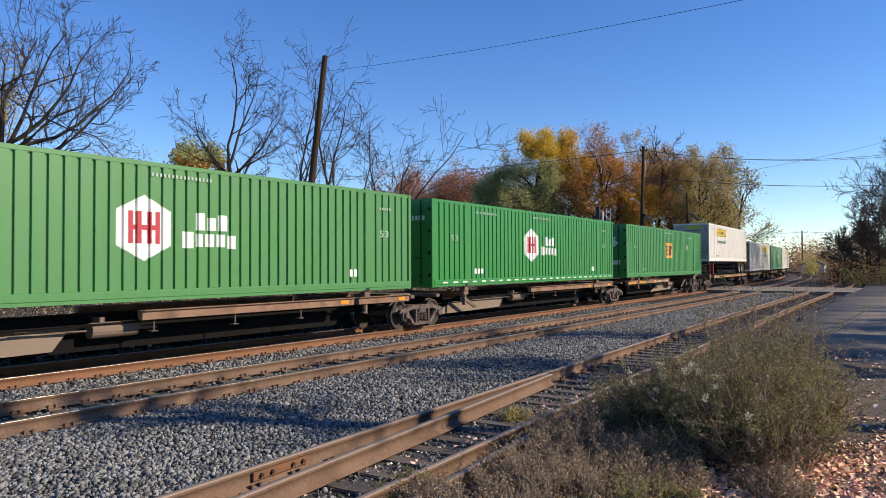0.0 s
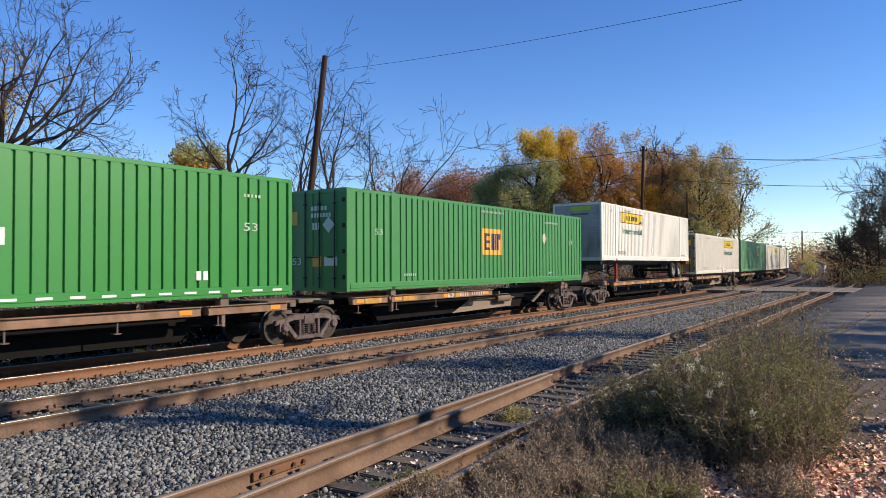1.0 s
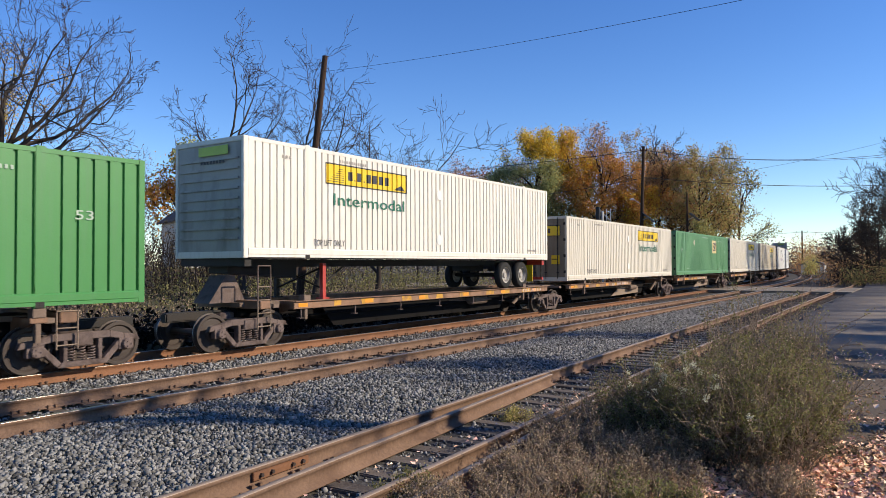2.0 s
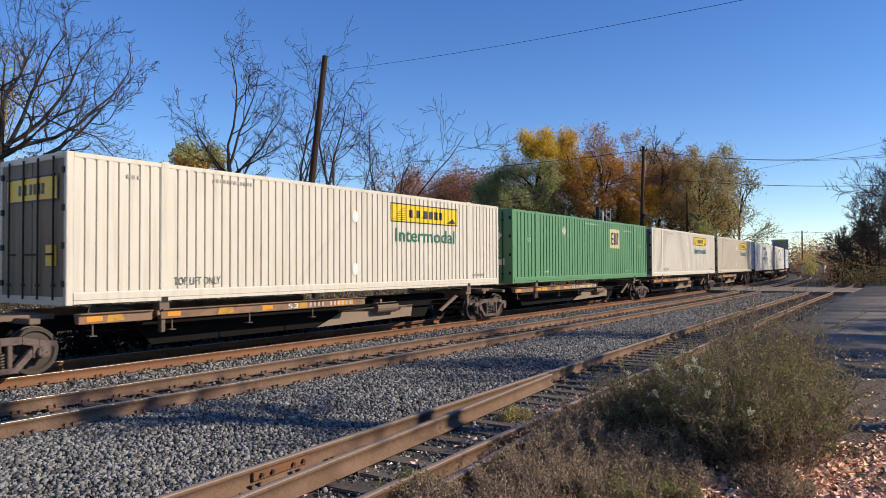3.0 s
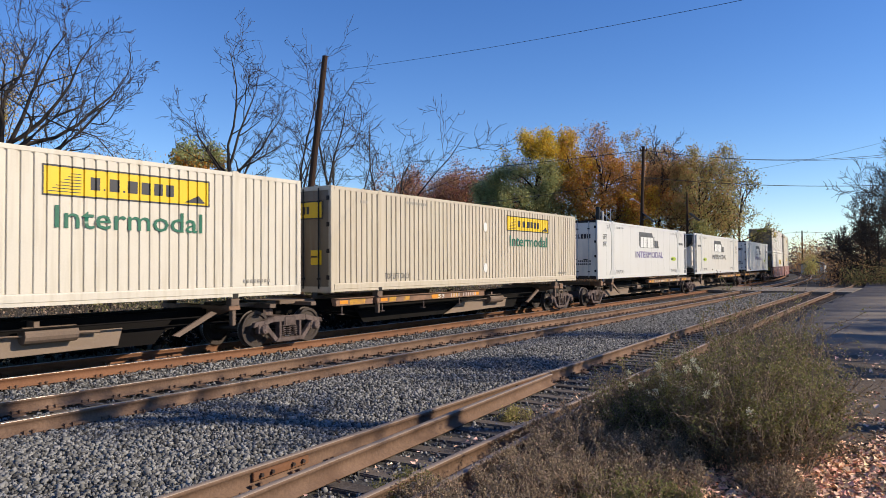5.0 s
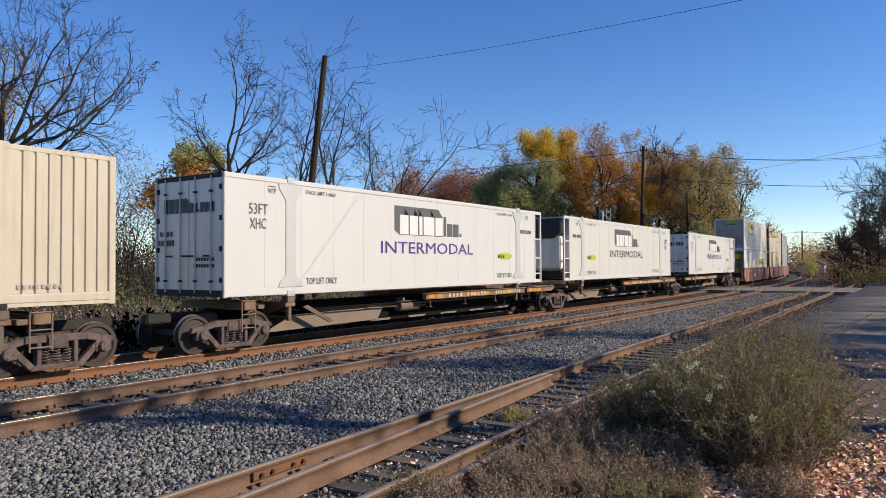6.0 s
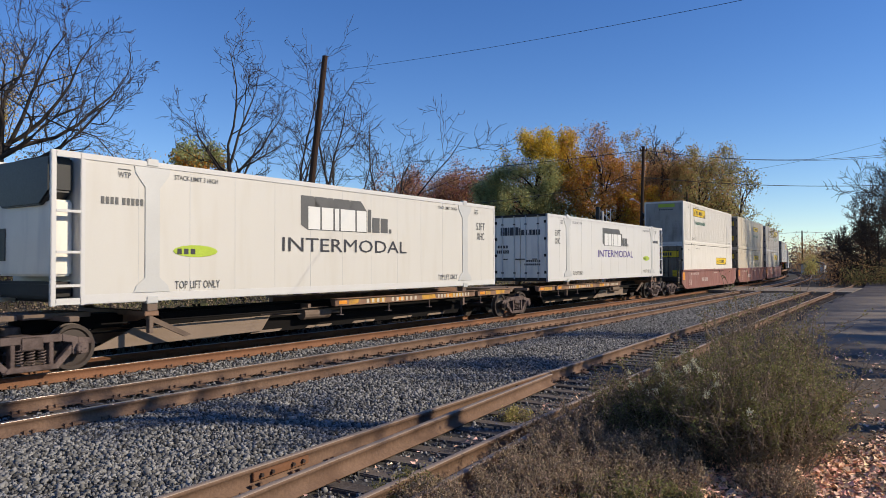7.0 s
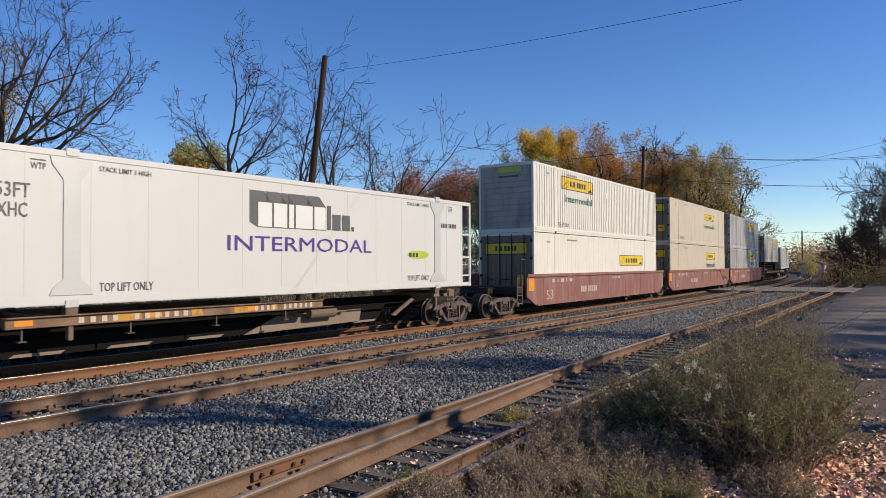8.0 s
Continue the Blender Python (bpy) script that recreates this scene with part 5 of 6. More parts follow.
    car(298.0, 315.5, 300.5, "left", last=True)


def motions():
    """Everything on the train runs along the curved line at one speed."""
    for t, s0, n in MOVERS:
        rows = []
        for k in range(33):
            s = s0 - SPEED * 0.25 * k
            x0, y0, _ = line(s)
            x1, y1, _ = line(s + n)
            h = math.degrees(math.atan2(-(x1 - x0), y1 - y0))
            rows.append((0.25 * k, pose(float(x0), float(y0), t.get("lift", 0.0), 0, 0, h)))
        walk(t, rows)
    # the weeds rock a little in the wind of the train
    for t, x, y, seed in SHRUBS:
        z, ph = t.location.z, seed * 1.7
        amp = 1.3 if t.name.startswith("shrub") else 0.8
        rows = []
        for k in range(21):
            w = 0.4 * k
            rows.append((w, pose(x, y, z, amp * math.sin(2.9 * w + ph), amp * math.sin(3.7 * w + 2 * ph))))
        walk(t, rows)


# ---- plants ----
RIGHT = Vector((math.cos(radians(34.5)), math.sin(radians(34.5)), 0))
BACK = Vector((-math.sin(radians(34.5)), math.cos(radians(34.5)), 0))
UP = Vector((0, 0, 1))


class Growth:
    """Tapered branches as open tubes, thick ones and thin ones in two meshes, and the tips for leaves."""
    def __init__(self, rng, finest=0.014):
        self.finest = finest
        self.rng, self.thick, self.thin, self.tips = rng, ([], []), ([], []), []

    def tube(self, pts, radii, sides, store):
        vs, fs = store
        o = len(vs)
        for i, (p, r) in enumerate(zip(pts, radii)):
            d = (pts[min(i + 1, len(pts) - 1)] - pts[max(i - 1, 0)]).normalized()
            a = d.orthogonal().normalized()
            b = d.cross(a)
            for k in range(sides):
                w = 2 * math.pi * k / sides
                vs.append(p + (a * math.cos(w) + b * math.sin(w)) * r)
        for i in range(len(pts) - 1):
            for k in range(sides):
                j = (k + 1) % sides
                fs.append((o + i * sides + k, o + i * sides + j, o + (i + 1) * sides + j, o + (i + 1) * sides + k))

    def limb(self, p, d, length, r, level, last, lift=0.25, kids=(7, 6, 4, 3), wander=0.16, spread=(25, 60)):
        rnd = self.rng
        n = 6 if level < 2 else 5 if level < 3 else 4
        bend = wander if level < 2 else wander * 1.5
        pts, radii, dirs = [p], [r], [d]
        for i in range(n):
            d = (d + Vector((rnd.gauss(0, bend), rnd.gauss(0, bend), rnd.gauss(0, bend))) + UP * lift / n).normalized()
            p = p + d * (length / n)
            pts.append(p)
            dirs.append(d)
            radii.append(max(self.finest * 0.8, r * (1 - 0.8 * (i + 1) / n)))
        self.tube(pts, radii, 6 if r > 0.1 else 4 if r > 0.03 else 3, self.thick if r > 0.035 else self.thin)
        if level >= last:
            self.tips.append((pts[-1], d))
            self.tips.append((pts[len(pts) // 2], d))
            return
        m = kids[min(level, len(kids) - 1)]
        for k in range(m):
            f = 0.22 + 0.78 * (k + rnd.random()) / m
            i = min(n - 1, int(f * n))
            q = pts[i].lerp(pts[i + 1], f * n - i)
            axis = dirs[i].orthogonal().normalized()
            axis.rotate(Matrix.Rotation(rnd.random() * 2 * math.pi, 3, dirs[i]))
            e = dirs[i].copy()
            e.rotate(Matrix.Rotation(radians(rnd.uniform(*spread)), 3, axis))
            self.limb(q, e, length * rnd.uniform(0.32, 0.6) * (1.15 - 0.45 * f), max(self.finest, radii[i] * 0.55), level + 1, last, lift, kids, wander, spread)


def tilt(lean, turn=0.0):
    """A direction that leans so many degrees to the right of upright, and turn degrees away."""
    a, b = radians(lean), radians(turn)
    return (RIGHT * math.sin(a) + UP * math.cos(a) + BACK * math.sin(b)).normalized()


def leaf_cards(pts, n, size, sigma, rng, flat=False):
    """Vertices and quads of n small leaves scattered round the points."""
    pts = np.asarray(pts, float)
    c = pts[rng.integers(0, len(pts), n)] + rng.normal(0, 1, (n, 3)) * sigma
    a = rng.normal(0, 1, (n, 3))
    if flat:
        a[:, 2] *= 0.25
    a /= np.linalg.norm(a, axis=1, keepdims=True)
    b = np.cross(a, rng.normal(0, 1, (n, 3)) + (np.array([0, 0, 3.0]) if flat else 0))
    b /= np.linalg.norm(b, axis=1, keepdims=True)
    s = size * rng.uniform(0.6, 1.3, (n, 1))
    v = np.stack([c - a * s * 0.5, c + b * s * 0.32 , c + a * s * 0.5, c - b * s * 0.32], 1)
    return v.reshape(-1, 3), np.arange(4 * n).reshape(n, 4)


def grown_tree(name, label, base, trunk, limbs, seed, last=3, kids=(7, 6, 4, 3), foliage=(), r=0.2, lift=0.25, group="", spread=(25, 60), wander=0.16, finest=0.015, grow=1.0):
    """trunk: lean, turn, length. limbs: (where on the trunk 0..1, lean, turn, length). foliage: (material, leaf count, size, spread, pick)."""
    rnd = random.Random(seed)
    g = Growth(rnd, finest)
    t = thing(name, label, "tree", group, at=pose(*base))
    p, d = Vector((0, 0, -0.3)), tilt(trunk[0], trunk[1])
    pts, radii = [p], [r * 1.25]
    for i in range(8):
        d = (d + Vector((rnd.gauss(0, 0.05), rnd.gauss(0, 0.05), 0))).normalized()
        p = p + d * (trunk[2] / 8)
        pts.append(p)
        radii.append(r * (1 - 0.55 * (i + 1) / 8))
    g.tube(pts, radii, 9, g.thick)
    for f, lean, turn, length in limbs:
        i = min(7, int(f * 8))
        q = pts[i].lerp(pts[i + 1], min(1.0, f * 8 - i))
        g.limb(q, tilt(lean, turn), length * grow, radii[i] * 0.62, 1, last, lift, (kids[0],) + tuple(kids), wander, spread)
    part("trunk", fast_mesh("trunk", [tuple(v) for v in g.thick[0]], g.thick[1], M_BARK, True), M_BARK, t)
    if g.thin[0]:
        tagged(part("twig_mass", fast_mesh("twig_mass", [tuple(v) for v in g.thin[0]], g.thin[1], M_TWIG), M_TWIG, t), kind="stuff")
    rng = np.random.default_rng(seed)
    tips = np.array([tuple(q) for q, _ in g.tips])
    for material, n, size, sigma, pick in foliage:
        sel = tips[pick(tips)] if pick else tips
        if len(sel):
            v, f = leaf_cards(sel, n, size, sigma, rng)
            tagged(part("leaves", fast_mesh("leaves", v, f, material), material, t), kind="stuff")
    return t


def gz(x, y):
    return float(ground_z(np.float64(x), np.float64(y)))


def left_woods():
    """Bare trees beyond the train."""
    def base(x, y):
        return (x, y, gz(x, y))
    grown_tree("bare_tree", "large bare tree with a thick spreading limb", base(-41.2, 17.6), (4, 0, 9.0),
               [(0.92, 52, 5, 6.0), (0.98, 30, -10, 7.6), (0.95, 0, 10, 9.0), (0.97, 14, -20, 9.2), (0.99, -22, 5, 8.0), (0.8, -45, 10, 6.0), (0.84, 74, -5, 7.5), (0.94, 62, 20, 8.6), (0.9, 44, 10, 8.0)], 11, grow=1.0, wander=0.22, last=4, kids=(7, 6, 5, 2), r=0.44, lift=0.42, spread=(22, 58))
    grown_tree("bare_tree", "tall tree with sparse pale yellow leaves", base(-64, 27.5), (0, 0, 9.0),
               [(0.6, -25, 0, 8), (0.7, 25, 10, 8), (0.85, 5, -10, 10), (0.95, 18, 0, 9), (0.9, -12, 0, 10)], 12, last=3, r=0.3,
               foliage=((L_DRY, 2600, 0.22, 0.5, None), (L_YELLOW, 1200, 0.2, 0.5, None)))
    grown_tree("bare_tree", "bare tree with slender upright limbs", base(-35.9, 30.2), (-7, 0, 9.6),
               [(0.98, -10, 5, 7.2), (0.96, 10, -5, 6.6), (0.86, 30, 5, 6.2), (0.9, -40, 5, 5.4), (0.84, -56, -5, 3.8), (0.75, 25, 10, 4.6), (0.9, 48, 5, 4.6)], 13, grow=1.02, last=4, wander=0.17, r=0.28, lift=0.4, kids=(6, 5, 4, 3), spread=(25, 62))
    grown_tree("bare_tree", "slim bare tree with several stems", base(-34.6, 33.2), (2, 0, 4.4),
               [(0.9, 0, 5, 11.0), (0.95, 12, -5, 10.2), (0.8, -16, 5, 8.2), (0.85, 20, 5, 6.5), (0.7, -34, -5, 5.4)], 14, grow=1.1, last=4, r=0.3, lift=0.35, kids=(6, 4, 4, 2), spread=(24, 60), wander=0.19)
    grown_tree("bare_tree", "bare tree with two long forking stems", base(-31.4, 31.7), (6, 0, 4.2),
               [(0.9, 6, 5, 8.8), (0.95, 20, -5, 11.0), (0.9, 25, 5, 6.4), (0.75, -10, 5, 5.6), (0.8, 34, -5, 3.6)], 25, grow=1.06, last=4, r=0.33, lift=0.35, kids=(6, 4, 4, 2), spread=(24, 60), wander=0.18)
    grown_tree("bare_tree", "dense bare tree with fine hanging twigs", base(-30.9, 37.0), (2, 0, 3.6),
               [(0.9, -24, 5, 8.0), (0.95, 2, -5, 10.4), (0.9, 9, 5, 9.6), (0.8, 26, 5, 5.6), (0.75, 34, -5, 3.8), (0.7, -45, 5, 5.6), (0.85, 15, 5, 7.4)], 26, grow=1.0, last=4, r=0.27, lift=0.25, kids=(7, 5, 4, 3), spread=(25, 65), wander=0.18,
               foliage=((L_OLIVE, 260, 0.14, 0.3, lambda p: p[:, 2] < 7),))
    # smaller and farther growth that shows between the limbs
    k = 30
    for x, y, h, leaves in ((-50, 26, 8.5, None), (-46, 35, 8.0, None), (-56, 33, 10, L_DRY), (-47, 22, 7.5, None), (-52, 41, 9, None), (-60, 22, 9, None)):
        k += 1
        grown_tree("young_tree", "thin bare young tree in the thicket", base(x, y), (random.Random(k).uniform(-6, 6), 0, h * 0.35),
                   [(0.6, -28, 20, h * 0.55), (0.8, 24, -20, h * 0.6), (0.95, -6, 10, h * 0.7), (0.98, 12, -10, h * 0.68), (0.5, 40, 10, h * 0.4)], k, r=0.11, kids=(7, 5, 3, 2), group="thicket trees",
                   foliage=((leaves or L_WITHER, 900, 0.17, 0.35, None),))
    grown_tree("autumn_tree", "rounded tree turning from green to orange", base(-82.0, 58.4), (0, 0, 12.0),
               [(0.5 + 0.06 * i, -55 + 14 * i, (-30, 20, 0, 30, -20)[i % 5], 5.5) for i in range(9)], 41, last=3, r=0.3, kids=(7, 5, 4, 2),
               foliage=((L_ORANGE, 4200, 0.42, 0.6, lambda p: p[:, 2] < 15.2), (L_GREEN, 3000, 0.42, 0.6, lambda p: p[:, 2] >= 14.2)))
    for i, (x, y, h) in enumerate(((-84, 49, 13.0), (-90, 56, 13.5), (-78, 66, 12))):
        grown_tree("far_tree", "pale bare tree beyond the houses", base(x, y), (0, 0, h * 0.4), [(0.7, -25, 10, h * 0.5), (0.85, 20, -10, h * 0.55), (0.95, -4, 10, h * 0.6), (0.6, 45, 0, h * 0.4)], 50 + i, r=0.18, group="far trees",
                   foliage=((L_DRY, 1500, 0.25, 0.6, None),))
    for i, (x, y, h) in enumerate(((-74, 106, 25.0), (-68, 112, 26.0), (-80, 100, 24.0), (-62, 118, 24.5), (-71, 109, 24.0), (-77, 104, 25.0))):
        grown_tree("far_tree", "far tree with dull red leaves", base(x, y), (0, 0, h * 0.45), [(0.5 + 0.07 * j, -50 + 16 * j, 20 * (-1) ** j, h * 0.42) for j in range(7)], 60 + i, r=0.25, group="far red trees", kids=(6, 5, 3, 2),
                   foliage=((L_RED, 6500, 0.32, 0.7, None), (L_RUST, 2500, 0.32, 0.7, None)))


def autumn_woods():
    """The coloured trees beyond the level crossing."""
    def base(x, y):
        return (x, y, gz(x, y))

    def crown(h, w, n, rise=(0.3, 0.95)):
        out = []
        for i in range(n):
            f = rise[0] + (rise[1] - rise[0]) * i / (n - 1)
            lean = (-1) ** i * (82 - 68 * f) * (0.8 + 0.3 * ((i * 7) % 5) / 5)
            out.append((f, lean, (-40, 35, 0, -20, 50)[i % 5], w * (1.15 - 0.35 * f)))
        return out
    grown_tree("autumn_tree", "broad green tree turning yellow at its top", base(-40.4, 75.2), (0, 0, 14.6), crown(17, 5.6, 15), 71, finest=0.026, r=0.3, kids=(7, 6, 4, 2), lift=0.35,
               foliage=((L_GREEN, 23750, 0.22, 0.36, lambda p: p[:, 2] < 14.0), (L_OLIVE, 6650, 0.22, 0.36, lambda p: p[:, 2] > 8), (L_YELLOW, 6500, 0.22, 0.36, lambda p: p[:, 2] > 15.0)))
    grown_tree("autumn_tree", "yellow-topped tree with orange flanks", base(-36.3, 81.8), (0, 0, 15.2), crown(17, 4.8, 14), 72, finest=0.026, r=0.28, kids=(7, 6, 4, 2), lift=0.4,
               foliage=((L_YELLOW, 8000, 0.22, 0.36, lambda p: p[:, 2] > 13.2), (L_OLIVE, 12450, 0.22, 0.36, lambda p: p[:, 2] < 14), (L_ORANGE, 6650, 0.22, 0.36, None)))
    grown_tree("autumn_tree", "orange and rust-brown tree", base(-31.6, 80.0), (2, 0, 15.0), crown(15, 6.2, 15), 73, finest=0.026, r=0.26, kids=(7, 6, 4, 2),
               foliage=((L_ORANGE, 14250, 0.22, 0.36, lambda p: p[:, 2] < 15.5), (L_RUST, 10550, 0.22, 0.36, None)))
    grown_tree("autumn_tree", "slim tree with bright orange-yellow leaves", base(-28.4, 80.6), (0, 0, 9.5), crown(12, 3.4, 10), 74, finest=0.026, r=0.2, kids=(7, 5, 4, 2),
               foliage=((L_YELLOW, 4940, 0.22, 0.36, None), (L_ORANGE, 6460, 0.22, 0.36, None)))
    grown_tree("autumn_tree", "dark green tree beside the coloured ones", base(-42.6, 73.0), (0, 0, 10.5), crown(12, 4.0, 11), 82, finest=0.026, r=0.24, kids=(7, 6, 4, 2), lift=0.35,
               foliage=((L_GREEN, 16000, 0.22, 0.36, None), (L_OLIVE, 3000, 0.22, 0.36, None)))
    grown_tree("autumn_tree", "rust-orange tree with bare upper twigs", base(-27.0, 85.0), (0, 0, 15.6), crown(14, 5.2, 14), 83, finest=0.026, r=0.24, kids=(7, 6, 4, 2),
               foliage=((L_RUST, 7000, 0.21, 0.36, lambda p: p[:, 2] < 15), (L_ORANGE, 5000, 0.21, 0.36, lambda p: p[:, 2] < 12)))
    for i, (x, y, h, w, mats) in enumerate(((-29.5, 90.5, 18.2, 5.2, (L_RUST, L_OLIVE)), (-26.0, 86.5, 15.8, 5.0, (L_RUST, L_DRY)), (-24.0, 92, 15.6, 5.0, (L_OLIVE, L_DRY)), (-22.5, 84.5, 14.6, 4.4, (L_OLIVE, L_RUST)))):
        grown_tree("half_bare_tree", "half-bare brown tree with thinning leaves", base(x, y), ((-3, 2, 4, -2)[i], 0, h * 0.82), crown(h, w * 1.15, 13), 75 + i, finest=0.026, r=0.22, kids=(8, 6, 4, 3), group="half-bare trees",
                   foliage=((mats[0], 11400, 0.2, 0.36, None), (mats[1], 6000, 0.2, 0.36, None)))
    grown_tree("half_bare_tree", "thin pale tree nearly bare", base(-18.9, 89.4), (3, 0, 10.8), crown(12, 4.0, 11, (0.35, 0.98)), 80, finest=0.026, r=0.17, kids=(7, 5, 4, 2), spread=(20, 50),
               foliage=((L_OLIVE, 2090, 0.22, 0.36, None),))
    grown_tree("half_bare_tree", "low leafy tree beside the crossing", base(-20.6, 82.5), (0, 0, 5.0), crown(7, 3.2, 8), 81, finest=0.026, r=0.14, kids=(7, 5, 4, 2), foliage=((L_OLIVE, 4940, 0.22, 0.36, None), (L_GREEN, 2850, 0.22, 0.36, None)))


def right_woods():
    """Bare, shaded trees along the far side of the road, and those beside the camera that shade the ground."""
    def base(x, y):
        return (x, y, gz(x, y))
    spec = ((-9.0, 104, 8.5, 2.6, 0, None), (-7.0, 99, 9.5, 3.0, 1, None), (-5.4, 92, 12, 3.4, 2, None), (-2.3, 84, 18, 5.0, 3, None), (-0.6, 80, 20, 6.0, 4, None), (-7.9, 110, 9, 2.8, 5, None), (-3.6, 97, 12, 4.0, 6, L_RUST),
            (-4.6, 88, 9, 3.0, 7, None), (1.5, 88, 17, 6, 8, L_RUST), (-2.0, 104, 15, 4.6, 9, None), (-6.3, 95, 8, 2.8, 10, None))
    for x, y, h, w, i, leaf in spec:
        limbs = [(0.25 + 0.07 * j, (-1) ** j * (62 - 5 * j), (-30, 30, 0, 40, -10)[j % 5], w * (1.1 - 0.04 * j)) for j in range(10)]
        grown_tree("bare_tree", "bare grey-brown roadside tree", base(x, y), ((-5, 3, -4, -6, 2)[i % 5], 0, h * 0.68), limbs, 90 + i, grow=1.2, r=0.1 + 0.005 * h, kids=(11, 11, 4, 2), finest=0.022, group="roadside trees",
                   foliage=((leaf, 1600, 0.16, 0.2, None),) if leaf else ())
    for i, (x, y, h) in enumerate(((8.8, 20.0, 12.0), (11.0, 15.4, 17.5), (10.5, 28.0, 13), (24, 40, 15), (15, 46, 14))):
        f0 = 0.76 if i == 1 else 0.58
        limbs = [(f0 + (0.98 - f0) / 9 * j, (-1) ** j * (66 - 5 * j), (-40, 40, 10, 55, -25)[j % 5], min(h, 13) * 0.27 * (1.1 - 0.03 * j)) for j in range(10)]
        grown_tree("bare_tree", "tall bare tree beside the road", base(x, y), (0, 0, h * 0.8), limbs, 120 + i, last=2 if i < 2 else 3, r=0.2 + 0.008 * h, kids=(4, 3, 2, 2), finest=0.02, group="trees beside the road",
                   foliage=((L_RUST, (2400, 500, 2000, 0, 0)[i], 0.22, 0.4, lambda p: np.sin(p[:, 0] * 1.3) + np.sin(p[:, 1] * 1.7) + np.sin(p[:, 2] * 1.2) > 0.7),) if i < 3 else ())
    rt = random.Random(8)
    for i in range(10):
        y = 41 + 1.5 * i + rt.uniform(-0.6, 0.6)
        h = rt.uniform(13.0, 17.0)
        limbs = [(0.45 + 0.07 * j, (-1) ** j * rt.uniform(25, 50), rt.uniform(-40, 40), h * 0.24) for j in range(7)]
        grown_tree("bare_tree", "slender bare tree beside the road", base(15.5 + rt.uniform(0, 5.0), y), (rt.uniform(-3, 3), 0, h * 0.8), limbs, 160 + i, last=2, r=rt.uniform(0.13, 0.2), kids=(4, 3, 2, 2), finest=0.02, group="trees beside the road")
    for i, (x, y, h) in enumerate(((13.5, 26.2, 11), (15.5, 31.0, 12), (13.5, 34.0, 11))):
        limbs = [(0.2 + 0.075 * j, (-1) ** j * (70 - 5 * j), (-50, 50, 10, 65, -25)[j % 5], h * 0.32 * (1.1 - 0.04 * j)) for j in range(11)]
        grown_tree("leafy_tree", "dense brown-leaved tree beside the road", base(x, y), (0, 0, h * 0.8), limbs, 140 + i, r=0.2, kids=(7, 5, 4, 2), group="trees beside the road",
                   foliage=((L_RUST, 2600, 0.24, 0.25, None), (L_OLIVE, 900, 0.24, 0.25, None)))


def scatter_growth(name, label, spots, seed, h, material, stalk, n_leaf, leaf, category="undergrowth"):
    """A thicket of thin stalks with small leaves, one object."""
    rnd, rng = random.Random(seed), np.random.default_rng(seed)
    vs, fs, tips = [], [], []
    for x, y in spots:
        z = gz(x, y)
        hh = h * rnd.uniform(0.45, 1.2)
        a = Vector((x, y, z - 0.05))
        b = a + Vector((rnd.gauss(0, 0.22) * hh, rnd.gauss(0, 0.22) * hh, hh))
        m = a.lerp(b, 0.5) + Vector((rnd.gauss(0, 0.06), rnd.gauss(0, 0.06), 0)) * hh
        for p, q in ((a, m), (m, b)):
            w = 0.006 + 0.006 * h
            o = len(vs)
            vs += [p + Vector((w, 0, 0)), p + Vector((-w * 0.5, w, 0)), p + Vector((-w * 0.5, -w, 0)), q]
            fs += [(o, o + 1, o + 3, o + 3), (o + 1, o + 2, o + 3, o + 3), (o + 2, o, o + 3, o + 3)]
        tips += [tuple(a.lerp(b, k)) for k in (0.35, 0.55, 0.75, 0.95)]
    me = bpy.data.meshes.new(name)
    me.from_pydata([tuple(v) for v in vs], [], [f[:3] for f in fs])
    me.materials.append(stalk)
    ob = tagged(new(name, me), label, category, kind="stuff")
    v, f = leaf_cards(tips, n_leaf, leaf, 0.12 * h, rng)
    ob2 = tagged(new(name, fast_mesh(name, v, f, material)), label, category, kind="stuff")
    return ob, ob2


